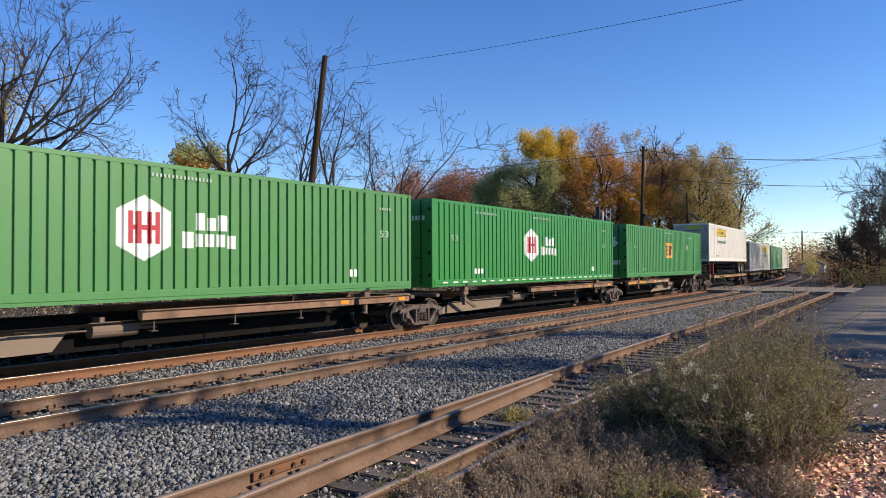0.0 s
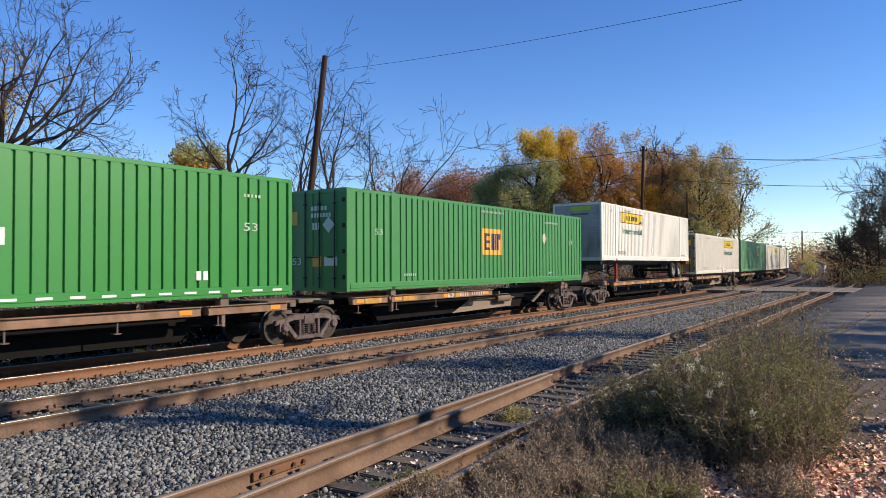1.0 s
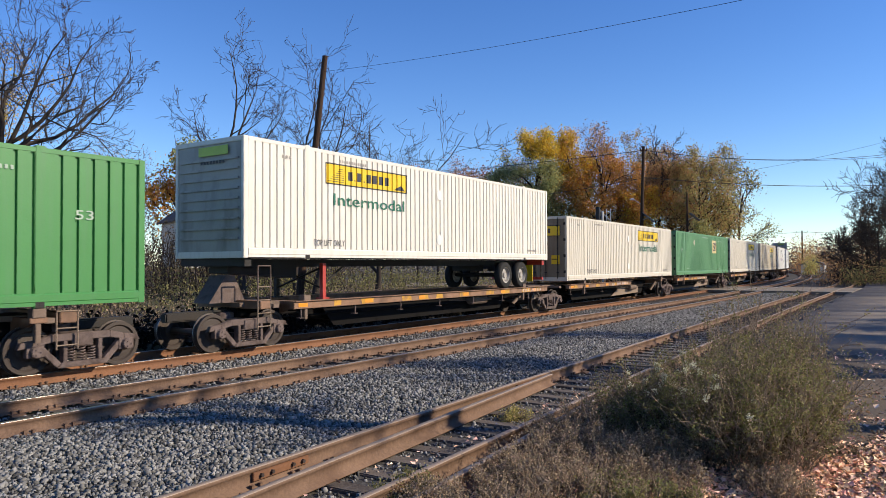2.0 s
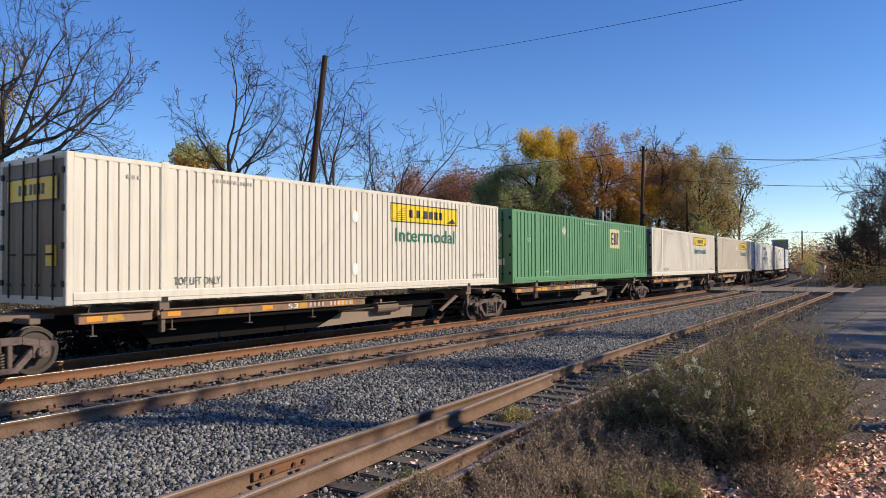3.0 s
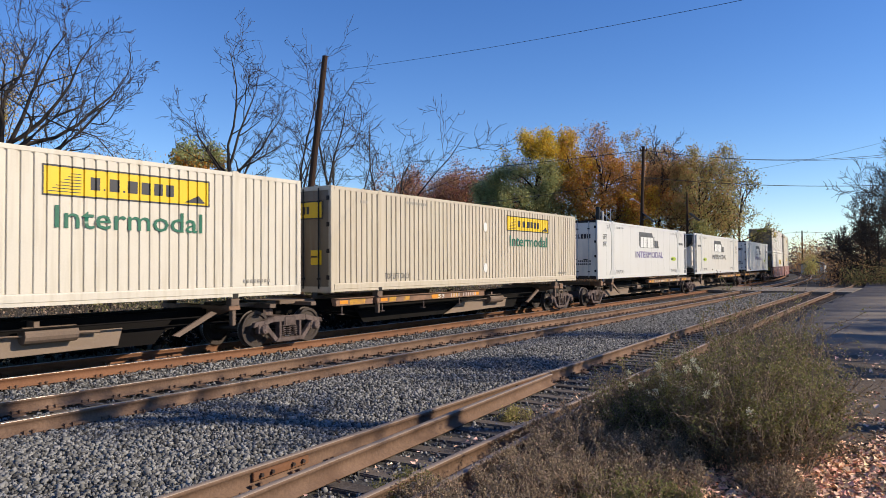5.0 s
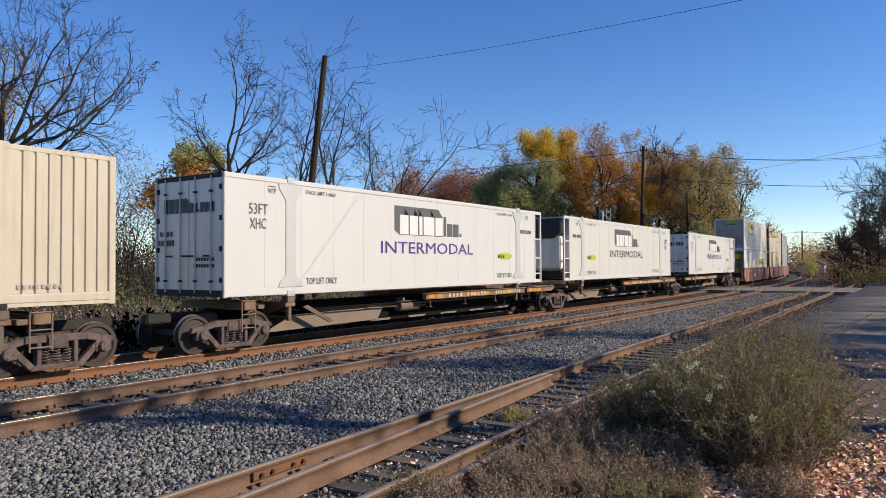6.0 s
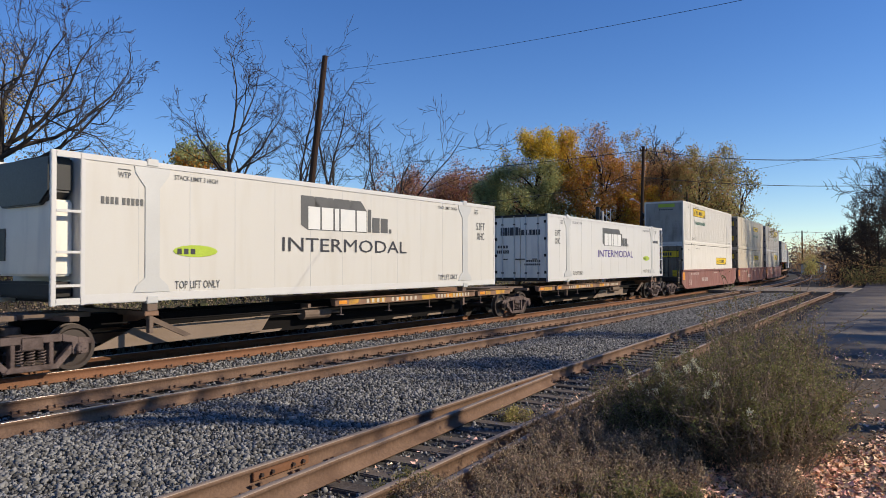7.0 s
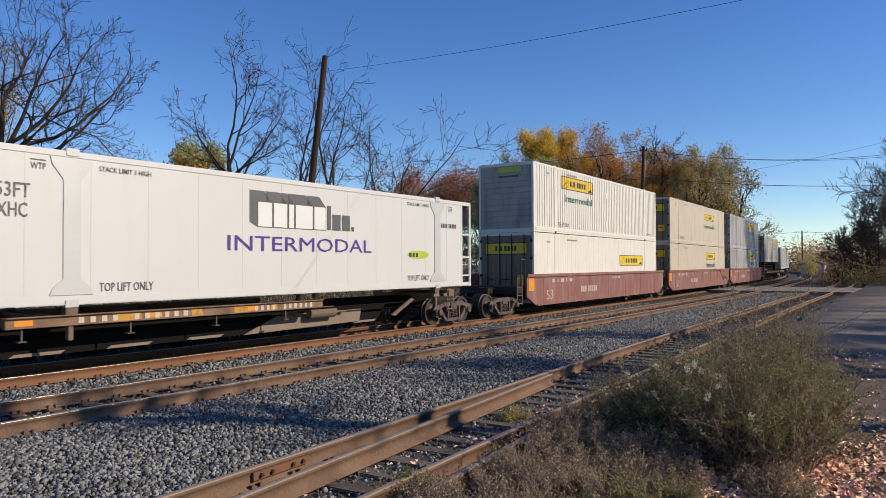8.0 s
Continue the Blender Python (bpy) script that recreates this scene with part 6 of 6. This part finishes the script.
def undergrowth():
    rnd = random.Random(3)
    def strip(n, x0, x1, y0, y1):
        return [(rnd.uniform(x0, x1), rnd.uniform(y0, y1)) for _ in range(n)]
    scatter_growth("undergrowth", "tangled tan and olive undergrowth beyond the train", strip(2600, -34, -20.5, 6, 60), 1, 1.3, L_DRY, M_TWIG, 26000, 0.1)
    scatter_growth("undergrowth", "grey-brown thicket beyond the train", strip(1100, -60, -38, 14, 46), 12, 4.6, L_WITHER, M_TWIG, 16000, 0.18)
    # added weeds that fill the gap under the train with painted-in shade
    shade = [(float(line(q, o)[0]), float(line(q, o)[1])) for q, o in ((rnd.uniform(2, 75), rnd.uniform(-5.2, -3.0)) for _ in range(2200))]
    scatter_growth("undergrowth", "near-black weeds added to carry the shade beneath the train", shade, 7, 0.9, L_SHADE, M_TWIG, 42000, 0.16)
    scatter_growth("undergrowth", "green and yellow low bushes beyond the train", strip(500, -46, -30, 18, 60), 2, 1.9, L_BUSH, M_TWIG, 12000, 0.16)
    scatter_growth("undergrowth", "dark brush under the roadside trees", [(rnd.uniform(-11, 6), rnd.uniform(78, 112)) for _ in range(900)], 4, 2.2, L_RUST, M_TWIG, 9000, 0.16)
    scatter_growth("undergrowth", "yellow-green bushes under the roadside trees", [(rnd.uniform(-7.5, 1), rnd.uniform(76, 84)) for _ in range(160)], 5, 2.0, L_BUSH, M_TWIG, 3500, 0.16)
    # same near-black leaves, so shade under these trees is coloured in
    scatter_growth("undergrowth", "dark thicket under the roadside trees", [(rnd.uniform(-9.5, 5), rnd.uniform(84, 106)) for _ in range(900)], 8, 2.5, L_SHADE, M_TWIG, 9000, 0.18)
    scatter_growth("undergrowth", "brown brush beyond the crossing", [(rnd.uniform(-44, -20.5), rnd.uniform(72, 98)) for _ in range(900)], 6, 2.4, L_RUST, M_TWIG, 12000, 0.2)
    # far woods: a band of clumps round the horizon
    rng = np.random.default_rng(9)
    pts = []
    for i in range(900):
        a = rng.uniform(-3, 95)
        d = rng.uniform(190, 330)
        x, y = -d * math.sin(radians(a)), d * math.cos(radians(a))
        hh = rng.uniform(3, 7.5)
        for k in range(5):
            pts.append((x + rng.normal(0, 2.5), y + rng.normal(0, 2.5), hh * (0.2 + 0.2 * k)))
    v, f = leaf_cards(pts, 70000, 0.7, 1.3, rng)
    tagged(new("far_woods", fast_mesh("far_woods", v, f, M_FAR)), "hazy brown woods along the horizon", "woods", kind="stuff")
    pts = []
    for i in range(260):
        y = rng.uniform(170, 215)
        x = float(line(y)[0]) + rng.uniform(3, 46)
        for k in range(5):
            pts.append((x, y, rng.uniform(2.5, 8) * (0.2 + 0.2 * k)))
    v, f = leaf_cards(pts, 26000, 0.28, 0.8, rng)
    tagged(new("far_woods", fast_mesh("far_woods", v, f, L_RUST)), "brown trees at the end of the curve", "woods", kind="stuff")
    pts = [(float(line(152)[0]) + 5.2 + rng.normal(0, 0.6), 152 + rng.normal(0, 1.5), abs(rng.normal(0, 1.5))) for _ in range(160)]
    v, f = leaf_cards(pts, 1500, 0.32, 0.35, rng)
    tagged(new("bush", fast_mesh("bush", v, f, L_OLIVE)), "yellow-green bush beside the curve", "bush", kind="stuff")


SHRUBS = []


def shrub(x, y, height, radius, n, seed, leaf_n, flowers=0, leaf=L_BUSH, label="wispy grey-green weed shrub with fine leaves", side=0.0, name="shrub", dry=0):
    """Many thin arching stems from one foot, each set with side twigs and tiny leaves."""
    rnd, rng = random.Random(seed), np.random.default_rng(seed)
    t = thing(name, label, "shrub", at=pose(x, y, gz(x, y)))
    g = Growth(rnd, 0.0042)
    for i in range(n):
        a, rr = rnd.random() * 2 * math.pi, radius * math.sqrt(rnd.random())
        p = Vector((rr * 0.75 * math.cos(a), rr * 0.75 * math.sin(a), -0.03))
        out = Vector((math.cos(a), math.sin(a), 0)) * (0.42 * rr / radius) + Vector((side, 0, 0))
        d = (UP + out + Vector((rnd.gauss(0, 0.14), rnd.gauss(0, 0.14), 0))).normalized()
        hh = height * rnd.uniform(0.55, 1.05) * (1.05 - 0.3 * (rr / radius) ** 2)
        g.limb(p, d, hh, rnd.uniform(0.004, 0.008), 2, 3, 0.25, (6, 6, 6, 4), 0.1, (18, 42))
    tw = fast_mesh("stem_mass", [tuple(v) for v in g.thin[0]], g.thin[1], M_STEM)
    tagged(part("stem_mass", tw, M_STEM, t), kind="stuff")
    tips = np.array([tuple(q) for q, _ in g.tips])
    # leaves gather in sprays, with gaps between; low ones are withered and darkened for shade
    field = np.array([noise.noise(Vector(q) * 5.5 + Vector((seed, 0, 0))) for q in tips])
    full = tips[(field > -0.05) & (tips[:, 2] > 0.35 * height)]
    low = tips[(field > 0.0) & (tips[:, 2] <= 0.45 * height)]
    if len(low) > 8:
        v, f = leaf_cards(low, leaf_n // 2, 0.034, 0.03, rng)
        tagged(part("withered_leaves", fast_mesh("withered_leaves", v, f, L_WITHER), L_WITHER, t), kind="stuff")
    v, f = leaf_cards(full, int(leaf_n * 2.8), 0.024, 0.028, rng)
    tagged(part("leaves", fast_mesh("leaves", v, f, leaf), leaf, t), kind="stuff")
    if dry:
        v, f = leaf_cards(tips, dry * 3, 0.022, 0.035, rng)
        tagged(part("dry_leaves", fast_mesh("dry_leaves", v, f, L_DRY), L_DRY, t), kind="stuff")
    if flowers:
        top = tips[(tips[:, 2] > height * 0.66) & (tips @ np.array(RIGHT) < 0.1)]
        pick = top[rng.integers(0, len(top), flowers)]
        v, f = leaf_cards(pick, flowers * 50, 0.022, 0.017, rng)
        part("seed_head_mass", fast_mesh("seed_head_mass", v, f, L_PALEFLOWER), L_PALEFLOWER, t, "pale cream seed heads")
    SHRUBS.append((t, x, y, seed))
    return t


def foreground():
    shrub(-1.6, 7.8, 1.12, 0.72, 190, 201, 9000, flowers=14, dry=2500, label="grey-green weed shrub with pale cream seed heads")
    shrub(-2.3, 8.2, 1.0, 0.6, 130, 202, 6000, flowers=30, dry=1500, label="grey-green weed shrub with pale cream seed heads")
    shrub(-1.72, 9.2, 1.62, 0.5, 130, 203, 3200, dry=3200, label="tall wispy brown-green weed shrub")
    shrub(-1.38, 8.7, 1.12, 0.5, 100, 208, 4200, dry=1500)
    shrub(-2.85, 8.2, 0.85, 0.45, 80, 211, 2200, dry=1500, label="wispy olive and brown weed shrub")
    shrub(-3.0, 6.9, 0.5, 0.7, 110, 204, 2600, leaf=L_DRY, label="low dry grey-brown weeds beside the rail", name="weeds")
    shrub(-2.75, 5.7, 0.42, 0.8, 130, 205, 2600, leaf=L_DRY, label="low dry grey-brown weeds beside the rail", name="weeds")
    shrub(-4.05, 5.35, 0.3, 0.32, 60, 206, 1500, label="small green weed tuft between the rails", name="weeds")
    shrub(-5.0, 9.1, 0.28, 0.22, 30, 207, 700, leaf=L_OLIVE, label="small green weed tuft between the rails", name="weeds")
    shrub(-2.0, 5.6, 0.36, 0.6, 70, 209, 1800, label="low green-grey weeds under the shrub", name="weeds")
    shrub(-3.4, 8.6, 0.55, 0.6, 70, 210, 1500, leaf=L_DRY, label="low dry grey-brown weeds beside the rail", name="weeds")
    for i, (x, y, h, w) in enumerate(((-3.25, 6.1, 0.4, 0.5), (-2.45, 6.35, 0.38, 0.5), (-2.9, 4.9, 0.4, 0.55), (-3.55, 7.5, 0.5, 0.4), (-2.2, 5.0, 0.3, 0.5), (-3.7, 5.2, 0.3, 0.3), (-2.3, 7.1, 0.42, 0.45), (-1.95, 6.5, 0.32, 0.4), (-1.2, 7.0, 0.3, 0.35))):
        shrub(x, y, h, w, 70, 220 + i, 700, leaf=L_DRY, dry=500, label="dry pale brown weeds among fallen leaves", name="weeds")
    # joint bars with bolts on the siding's far rail
    for y in (11.2, 5.2):
        x, q, h = (float(w) for w in siding(y))
        t = tagged(thing("rail_joint", "rusty bolted joint bar on the siding rail", "rail joint", "rail joints", at=pose(x - 0.7525 + 0.03, q, -0.09, 0, 0, math.degrees(h))), kind="structure")
        part("joint_bar", Shape().box(-0.012, 0.018, -0.4, 0.4, -0.045, 0.04), M_RAILSIDE, t, bevel=0.006)
        for k in (-0.3, -0.15, 0.15, 0.3):
            part("bolt", Shape().tube((0.018, k, 0), (0.045, k, 0), 0.022, n=6), M_WHEEL, t)
    # dry sticks in the litter
    rs = random.Random(77)
    for i in range(16):
        x, y = rs.uniform(-3.4, -1.2), rs.uniform(4.6, 7.2)
        sh, p, d = Shape(), Vector((0, 0, 0.05)), Vector((rs.gauss(0, 1), rs.gauss(0, 1), rs.uniform(0.1, 0.9))).normalized()
        for k in range(4):
            e = p + d * rs.uniform(0.08, 0.16)
            sh.tube(p, e, 0.007 - 0.0012 * k, 0.0058 - 0.0012 * k, 5)
            p, d = e, (d + Vector((rs.gauss(0, 0.25), rs.gauss(0, 0.25), rs.gauss(0, 0.15)))).normalized()
        ob = part("stick", sh, L_DRY, None, at=pose(x, y, gz(x, y)))
        tagged(ob, "dry pale stick among fallen leaves", "stick", "dry sticks")
    rng = np.random.default_rng(44)

    def litter(name, n, x0, x1, y0, y1, z, label, size=0.062):
        x, y = rng.uniform(x0, x1, n), y0 + (y1 - y0) * rng.random(n)
        keep = (np.sin(x * 2.1 + 1.3 * y) + np.sin(3.7 * x - 1.7 * y) + rng.normal(0, 0.7, n)) > -0.45
        x, y = x[keep], y[keep]
        zz = (ground_z(x, y) if z is None else z) + rng.uniform(0.03, 0.075, len(x))
        pts = np.stack([x, y, zz], -1)
        m = len(pts)
        a = rng.normal(0, 1, (m, 3))
        a[:, 2] *= 0.3
        a /= np.linalg.norm(a, axis=1, keepdims=True)
        b = np.cross(a, rng.normal(0, 0.35, (m, 3)) + np.array([0, 0, 1.0]))
        b /= np.linalg.norm(b, axis=1, keepdims=True)
        up = np.cross(b, a)
        s = size * rng.uniform(0.5, 1.3, (m, 1))
        fold = rng.uniform(0.05, 0.4, (m, 1))
        # five-pointed curled leaf: a fold along its middle
        v = np.stack([pts - a * s * 0.5, pts - a * s * 0.15 + b * s * 0.45 + up * s * fold, pts + a * s * 0.12 + b * s * 0.22 + up * s * fold * 0.5, pts + a * s * 0.55,
                      pts + a * s * 0.12 - b * s * 0.22 + up * s * fold * 0.5, pts - a * s * 0.15 - b * s * 0.45 + up * s * fold], 1)
        f = np.array([(0, 3, 2, 1), (0, 5, 4, 3)])
        me = fast_mesh(name, v.reshape(-1, 3), (f[None] + 6 * np.arange(m)[:, None, None]).reshape(-1, 4), L_LITTER)
        tagged(new(name, me), label, "leaves", kind="stuff")
    litter("fallen_leaves", 34000, -2.6, 2.0, 4.0, 11.0, None, "fallen tan and pink-brown leaves on the ground")
    litter("fallen_leaves", 7000, -3.7, -1.6, 4.0, 9.5, None, "fallen brown leaves along the rail", 0.065)
    litter("fallen_leaves", 260, -5.0, -3.9, 4.5, 12, -0.22, "a few brown leaves among the sleepers", 0.06)
    litter("fallen_leaves", 900, -2.6, 2.5, 11.0, 19.0, None, "scattered brown leaves on the gravel", 0.08)


def verge():
    rows = []
    for y in np.arange(-20, 19.1, 1.0):
        left = float(siding(y)[0]) + 2.3
        rows.append([(left + (14 - left) * k / 10, y, gz(left + (14 - left) * k / 10, y) + 0.03 + (0.02 * math.sin(2.3 * k + y) if 0 < k < 10 else 0)) for k in range(11)])
    ribbon("verge", rows, M_GRAVEL, "dusty brown gravel verge beside the siding", "ground")

    def place(rng, n):
        y = 9 + 9.5 * rng.random(n)
        x = -3.2 + 6 * rng.random(n)
        return np.stack([x, y], -1), ground_z(x, y) + 0.01
    stones("gravel", 5000, place, 0.035, 21, "loose small gravel on the verge")


# ---- poles, wires, houses ----
def pole(label, base, top, r, arm=None, name="utility_pole"):
    b, u = Vector(base), Vector(top)
    t = thing(name, label, "utility pole", at=pose(*base))
    d = u - b
    sh = Shape()
    for i in range(5):
        sh.tube(d * (i / 5) - (UP * 0.4 if i == 0 else UP * 0), d * ((i + 1) / 5), r * (1 - 0.07 * i), r * (1 - 0.07 * (i + 1)), 12, caps=i in (0, 4))
    part("shaft", sh, M_POLE, t, smooth=False)
    if arm:
        part("crossarm", Shape().box(-arm, arm, -0.06, 0.06, -0.06, 0.06).moved(Matrix.Translation(d - UP * 0.35) @ Matrix.Rotation(radians(34.5), 4, "Z")), M_POLE, t, bevel=0.01)
        for k in (-0.9, 0.0, 0.9):
            part("insulator", Shape().lathe([(0.0, 0.02), (0.05, 0.05), (0.1, 0.03), (0.15, 0.05), (0.2, 0.015)], 8, 2).moved(Matrix.Translation(d - UP * 0.28 + RIGHT * (k * arm))), M_DARK, t)
    return t, d


def wire(a, b, sag, label, r=0.014):
    a, b = Vector(a), Vector(b)
    sh = Shape()
    n = 18
    p = [a.lerp(b, i / n) - UP * (4 * sag * (i / n) * (1 - i / n)) for i in range(n + 1)]
    for i in range(n):
        sh.tube(p[i], p[i + 1], r, n=5, caps=False)
    ob = part("overhead_wire", sh, M_CABLE)
    return tagged(ob, label, "cable", "overhead wires")


def solar_panel(t, at_z, drop=0.0):
    m = Matrix.Translation((0.65, 0.1, at_z)) @ Matrix.Rotation(radians(28), 4, "Z") @ Matrix.Rotation(radians(38), 4, "Y")
    part("solar_panel", Shape().box(-0.6, 0.6, -0.5, 0.5, -0.02, 0.02).moved(m), M_SOLAR, t, "tilted grey solar panel", bevel=0.008)
    part("bracket", Shape().tube((0, 0, at_z - 0.3), (0.6, 0.1, at_z - 0.03), 0.03, n=6), M_ALU, t)


M_SOLAR = mat("solar_glass", (0.2408, 0.2752, 0.3268), 0.2, 0.3, var=0.05, bump=0.0)
M_SIDING = mat("pale_house_siding", (0.516, 0.4988, 0.4644), 0.7, var=0.06, bump=0.1)
M_TANWALL = mat("tan_house_siding", (0.3096, 0.2752, 0.215), 0.7, var=0.06, bump=0.1)
M_SHINGLE = mat("grey_shingles", (0.1032, 0.0989, 0.1032), 0.9, var=0.2, scale=4, bump=0.4)
M_PANE = mat("window_glass", (0.0258, 0.0301, 0.0387), 0.08, 0.0, var=0.05, bump=0.0)
M_TRIM = mat("white_trim", (0.6192, 0.6192, 0.602), 0.6, bump=0.05)


def house(label, base, turn, w, d, h, ridge, upper, lower):
    """A two-storey gabled house: walls, roof, windows with frames, door, chimney."""
    t = thing("house", label, "house", at=pose(base[0], base[1], base[2], 0, 0, turn))
    part("wall", Shape().box(-w / 2, w / 2, -d / 2, d / 2, -1.0, h * 0.5), lower, t, "pale lower walls")
    part("wall", Shape().box(-w / 2, w / 2, -d / 2, d / 2, h * 0.5, h), upper, t)
    part("gable", Shape().prism([(-w / 2, h), (w / 2, h), (0, ridge)], 1, -d / 2, d / 2), upper, t)
    for s in (-1, 1):
        a = math.atan2(ridge - h, w / 2)
        x0, z0 = s * (w / 2 + 0.45), h - 0.45 * math.tan(a)
        part("roof", Shape().prism([(x0, z0), (0, ridge), (0, ridge + 0.2), (x0, z0 + 0.2)], 1, -d / 2 - 0.4, d / 2 + 0.4), M_SHINGLE, t, "grey shingle roof slope")
        part("barge_board", Shape().prism([(x0, z0 - 0.18), (0, ridge - 0.2), (0, ridge + 0.02), (x0, z0 + 0.02)], 1, -d / 2 - 0.44, -d / 2 - 0.402), M_TRIM, t, "white barge board")
    part("chimney", Shape().box(0.8, 1.5, 0.5, 1.2, ridge - 1.6, ridge + 0.8), M_SIDING, t, bevel=0.02)
    for z in (h * 0.12, h * 0.6):
        for k in (-0.3, 0.0, 0.3):
            for face, s in (("front", -1),):
                x, y = k * w, s * d / 2
                f = part("window", Shape().box(x - 0.55, x + 0.55, y - 0.05, y + 0.02, z, z + 1.4).box(x - 0.7, x + 0.7, y - 0.09, y, z - 0.08, z), M_TRIM, t, "white window frame")
                part("pane", Shape().box(x - 0.45, x + 0.45, y - 0.06, y - 0.052, z + 0.1, z + 0.66), M_PANE, f)
                part("pane", Shape().box(x - 0.45, x + 0.45, y - 0.06, y - 0.052, z + 0.74, z + 1.3), M_PANE, f)
    for z in (h * 0.12, h * 0.6):
        for k in (-0.28, 0.28):
            x, y = w / 2, k * d
            f = part("window", Shape().box(x - 0.02, x + 0.05, y - 0.5, y + 0.5, z, z + 1.4), M_TRIM, t, "white window frame")
            part("pane", Shape().box(x + 0.052, x + 0.06, y - 0.42, y + 0.42, z + 0.08, z + 1.32), M_PANE, f)
    part("porch_roof", Shape().prism([(-d / 2 - 1.6, h * 0.44), (-d / 2, h * 0.52), (-d / 2, h * 0.48), (-d / 2 - 1.6, h * 0.4)], 0, -w / 2, w * 0.2), M_SHINGLE, t)
    return t


def poles_and_houses():
    pole("dark leaning wooden utility pole beyond the tracks", (-21.75, 20.9, gz(-21.75, 20.9)), (-20.6, 21.45, 10.65), 0.17)
    t, d = pole("tall wooden utility pole with crossarm, lamp and solar panel", (-19.35, 55.8, -0.4), (-19.0, 55.95, 11.4), 0.17, 0.28)
    solar_panel(t, 6.1)
    part("street_lamp", Shape().tube((0.1, 0, 7.2), (-0.35, -0.3, 7.6), 0.03, n=6).tube((-0.35, -0.3, 7.6), (-0.6, -0.45, 7.55), 0.09, 0.06, 8), M_PALE, t, "pale lamp head on a short arm")
    t, d = pole("thin signal pole with a solar panel", (-19.9, 71.2, -0.4), (-19.9, 71.2, 8.9), 0.13)
    solar_panel(t, 7.0)
    pole("far wooden utility pole with a crossarm", (-25.9, 188.3, -0.4), (-25.9, 188.3, 9.8), 0.22, 1.4)
    t = thing("signal_mast", "grey signal mast with a ladder cage at the crossing", "signal", at=pose(-21.4, 53.2, -0.4))
    part("post", Shape().tube((0, 0, 0), (0, 0, 6.6), 0.09, n=10), M_ALU, t)
    part("platform", Shape().box(-0.5, 0.5, -0.4, 0.4, 5.6, 5.66), M_DARK, t)
    part("cage", Shape().tube((0.5, 0.4, 5.6), (0.5, 0.4, 6.7), 0.03, n=6).tube((-0.5, 0.4, 5.6), (-0.5, 0.4, 6.9), 0.03, n=6).tube((0.5, -0.4, 5.6), (0.5, -0.4, 6.7), 0.03, n=6).tube((-0.5, 0.4, 6.8), (0.5, 0.4, 5.8), 0.03, n=6), M_ALU, t)
    part("signal_head", Shape().box(-0.45, -0.15, -0.3, 0.0, 5.8, 6.9), M_BLACK, t, bevel=0.03)
    wire((-20.68, 21.4, 10.0), (6.0, 16.6, 8.0), 0.35, "black cable from the leaning pole over the tracks", 0.0065)
    a = (-19.0, 55.95, 11.1)
    wire(a, (-35.6 - 8, 48.2 - 4, 9.2), 0.25, "black power cable beyond the train")
    wire((-19.4, 55.7, 11.0), (-44.0, 44.0, 9.5), 0.3, "black power cable beyond the train")
    wire(a, (1.0, 74.0, 11.6), 0.9, "black power cable over the crossing")
    wire((-18.6, 56.2, 11.0), (1.0, 74.3, 11.9), 0.9, "black power cable over the crossing", 0.018)
    wire((-19.0, 55.95, 8.9), (2.0, 74.6, 8.9), 0.55, "thick telephone cable over the crossing", 0.026)
    wire((-19.05, 55.9, 8.85), (-32.0, 46.5, 6.6), 0.2, "thick telephone cable beyond the train", 0.022)
    wire((-18.9, 70.9, 10.3), (2.0, 76.0, 14.2), 0.5, "thin cable high over the crossing", 0.012)
    wire((-27.0, 188.3, 9.4), (-60, 190, 9.0), 0.3, "far cable along the curve", 0.03)
    wire((-24.6, 188.3, 9.4), (-4, 190, 9.4), 0.4, "far cable along the curve", 0.03)
    house("pale two-storey house with a white gable beyond the trees", (-73.0, 55.0, 2.3), 70, 7.5, 9.0, 5.2, 8.0, M_SIDING, M_SIDING)
    house("tan and white gabled house beyond the trees", (-81.5, 42.0, 2.2), 62, 8.5, 9.5, 4.4, 7.2, M_TANWALL, M_SIDING)
    t = thing("shed", "low pale shed with a grey roof by the curve", "shed", at=pose(-21.5, 172, -0.35))
    part("wall", Shape().box(-2.2, 2.2, -2, 2, 0, 2.2), M_SIDING, t)
    part("roof", Shape().prism([(-2.6, 2.1), (2.6, 2.1), (0, 3.3)], 1, -2.3, 2.3), M_SHINGLE, t, "grey shed roof")


# ---- everything in place ----
ground()
ballast_bed()
verge()
roads()
train()
autumn_woods()
left_woods()
right_woods()
poles_and_houses()
undergrowth()
foreground()
tracks()
ballast_stones()
motions()
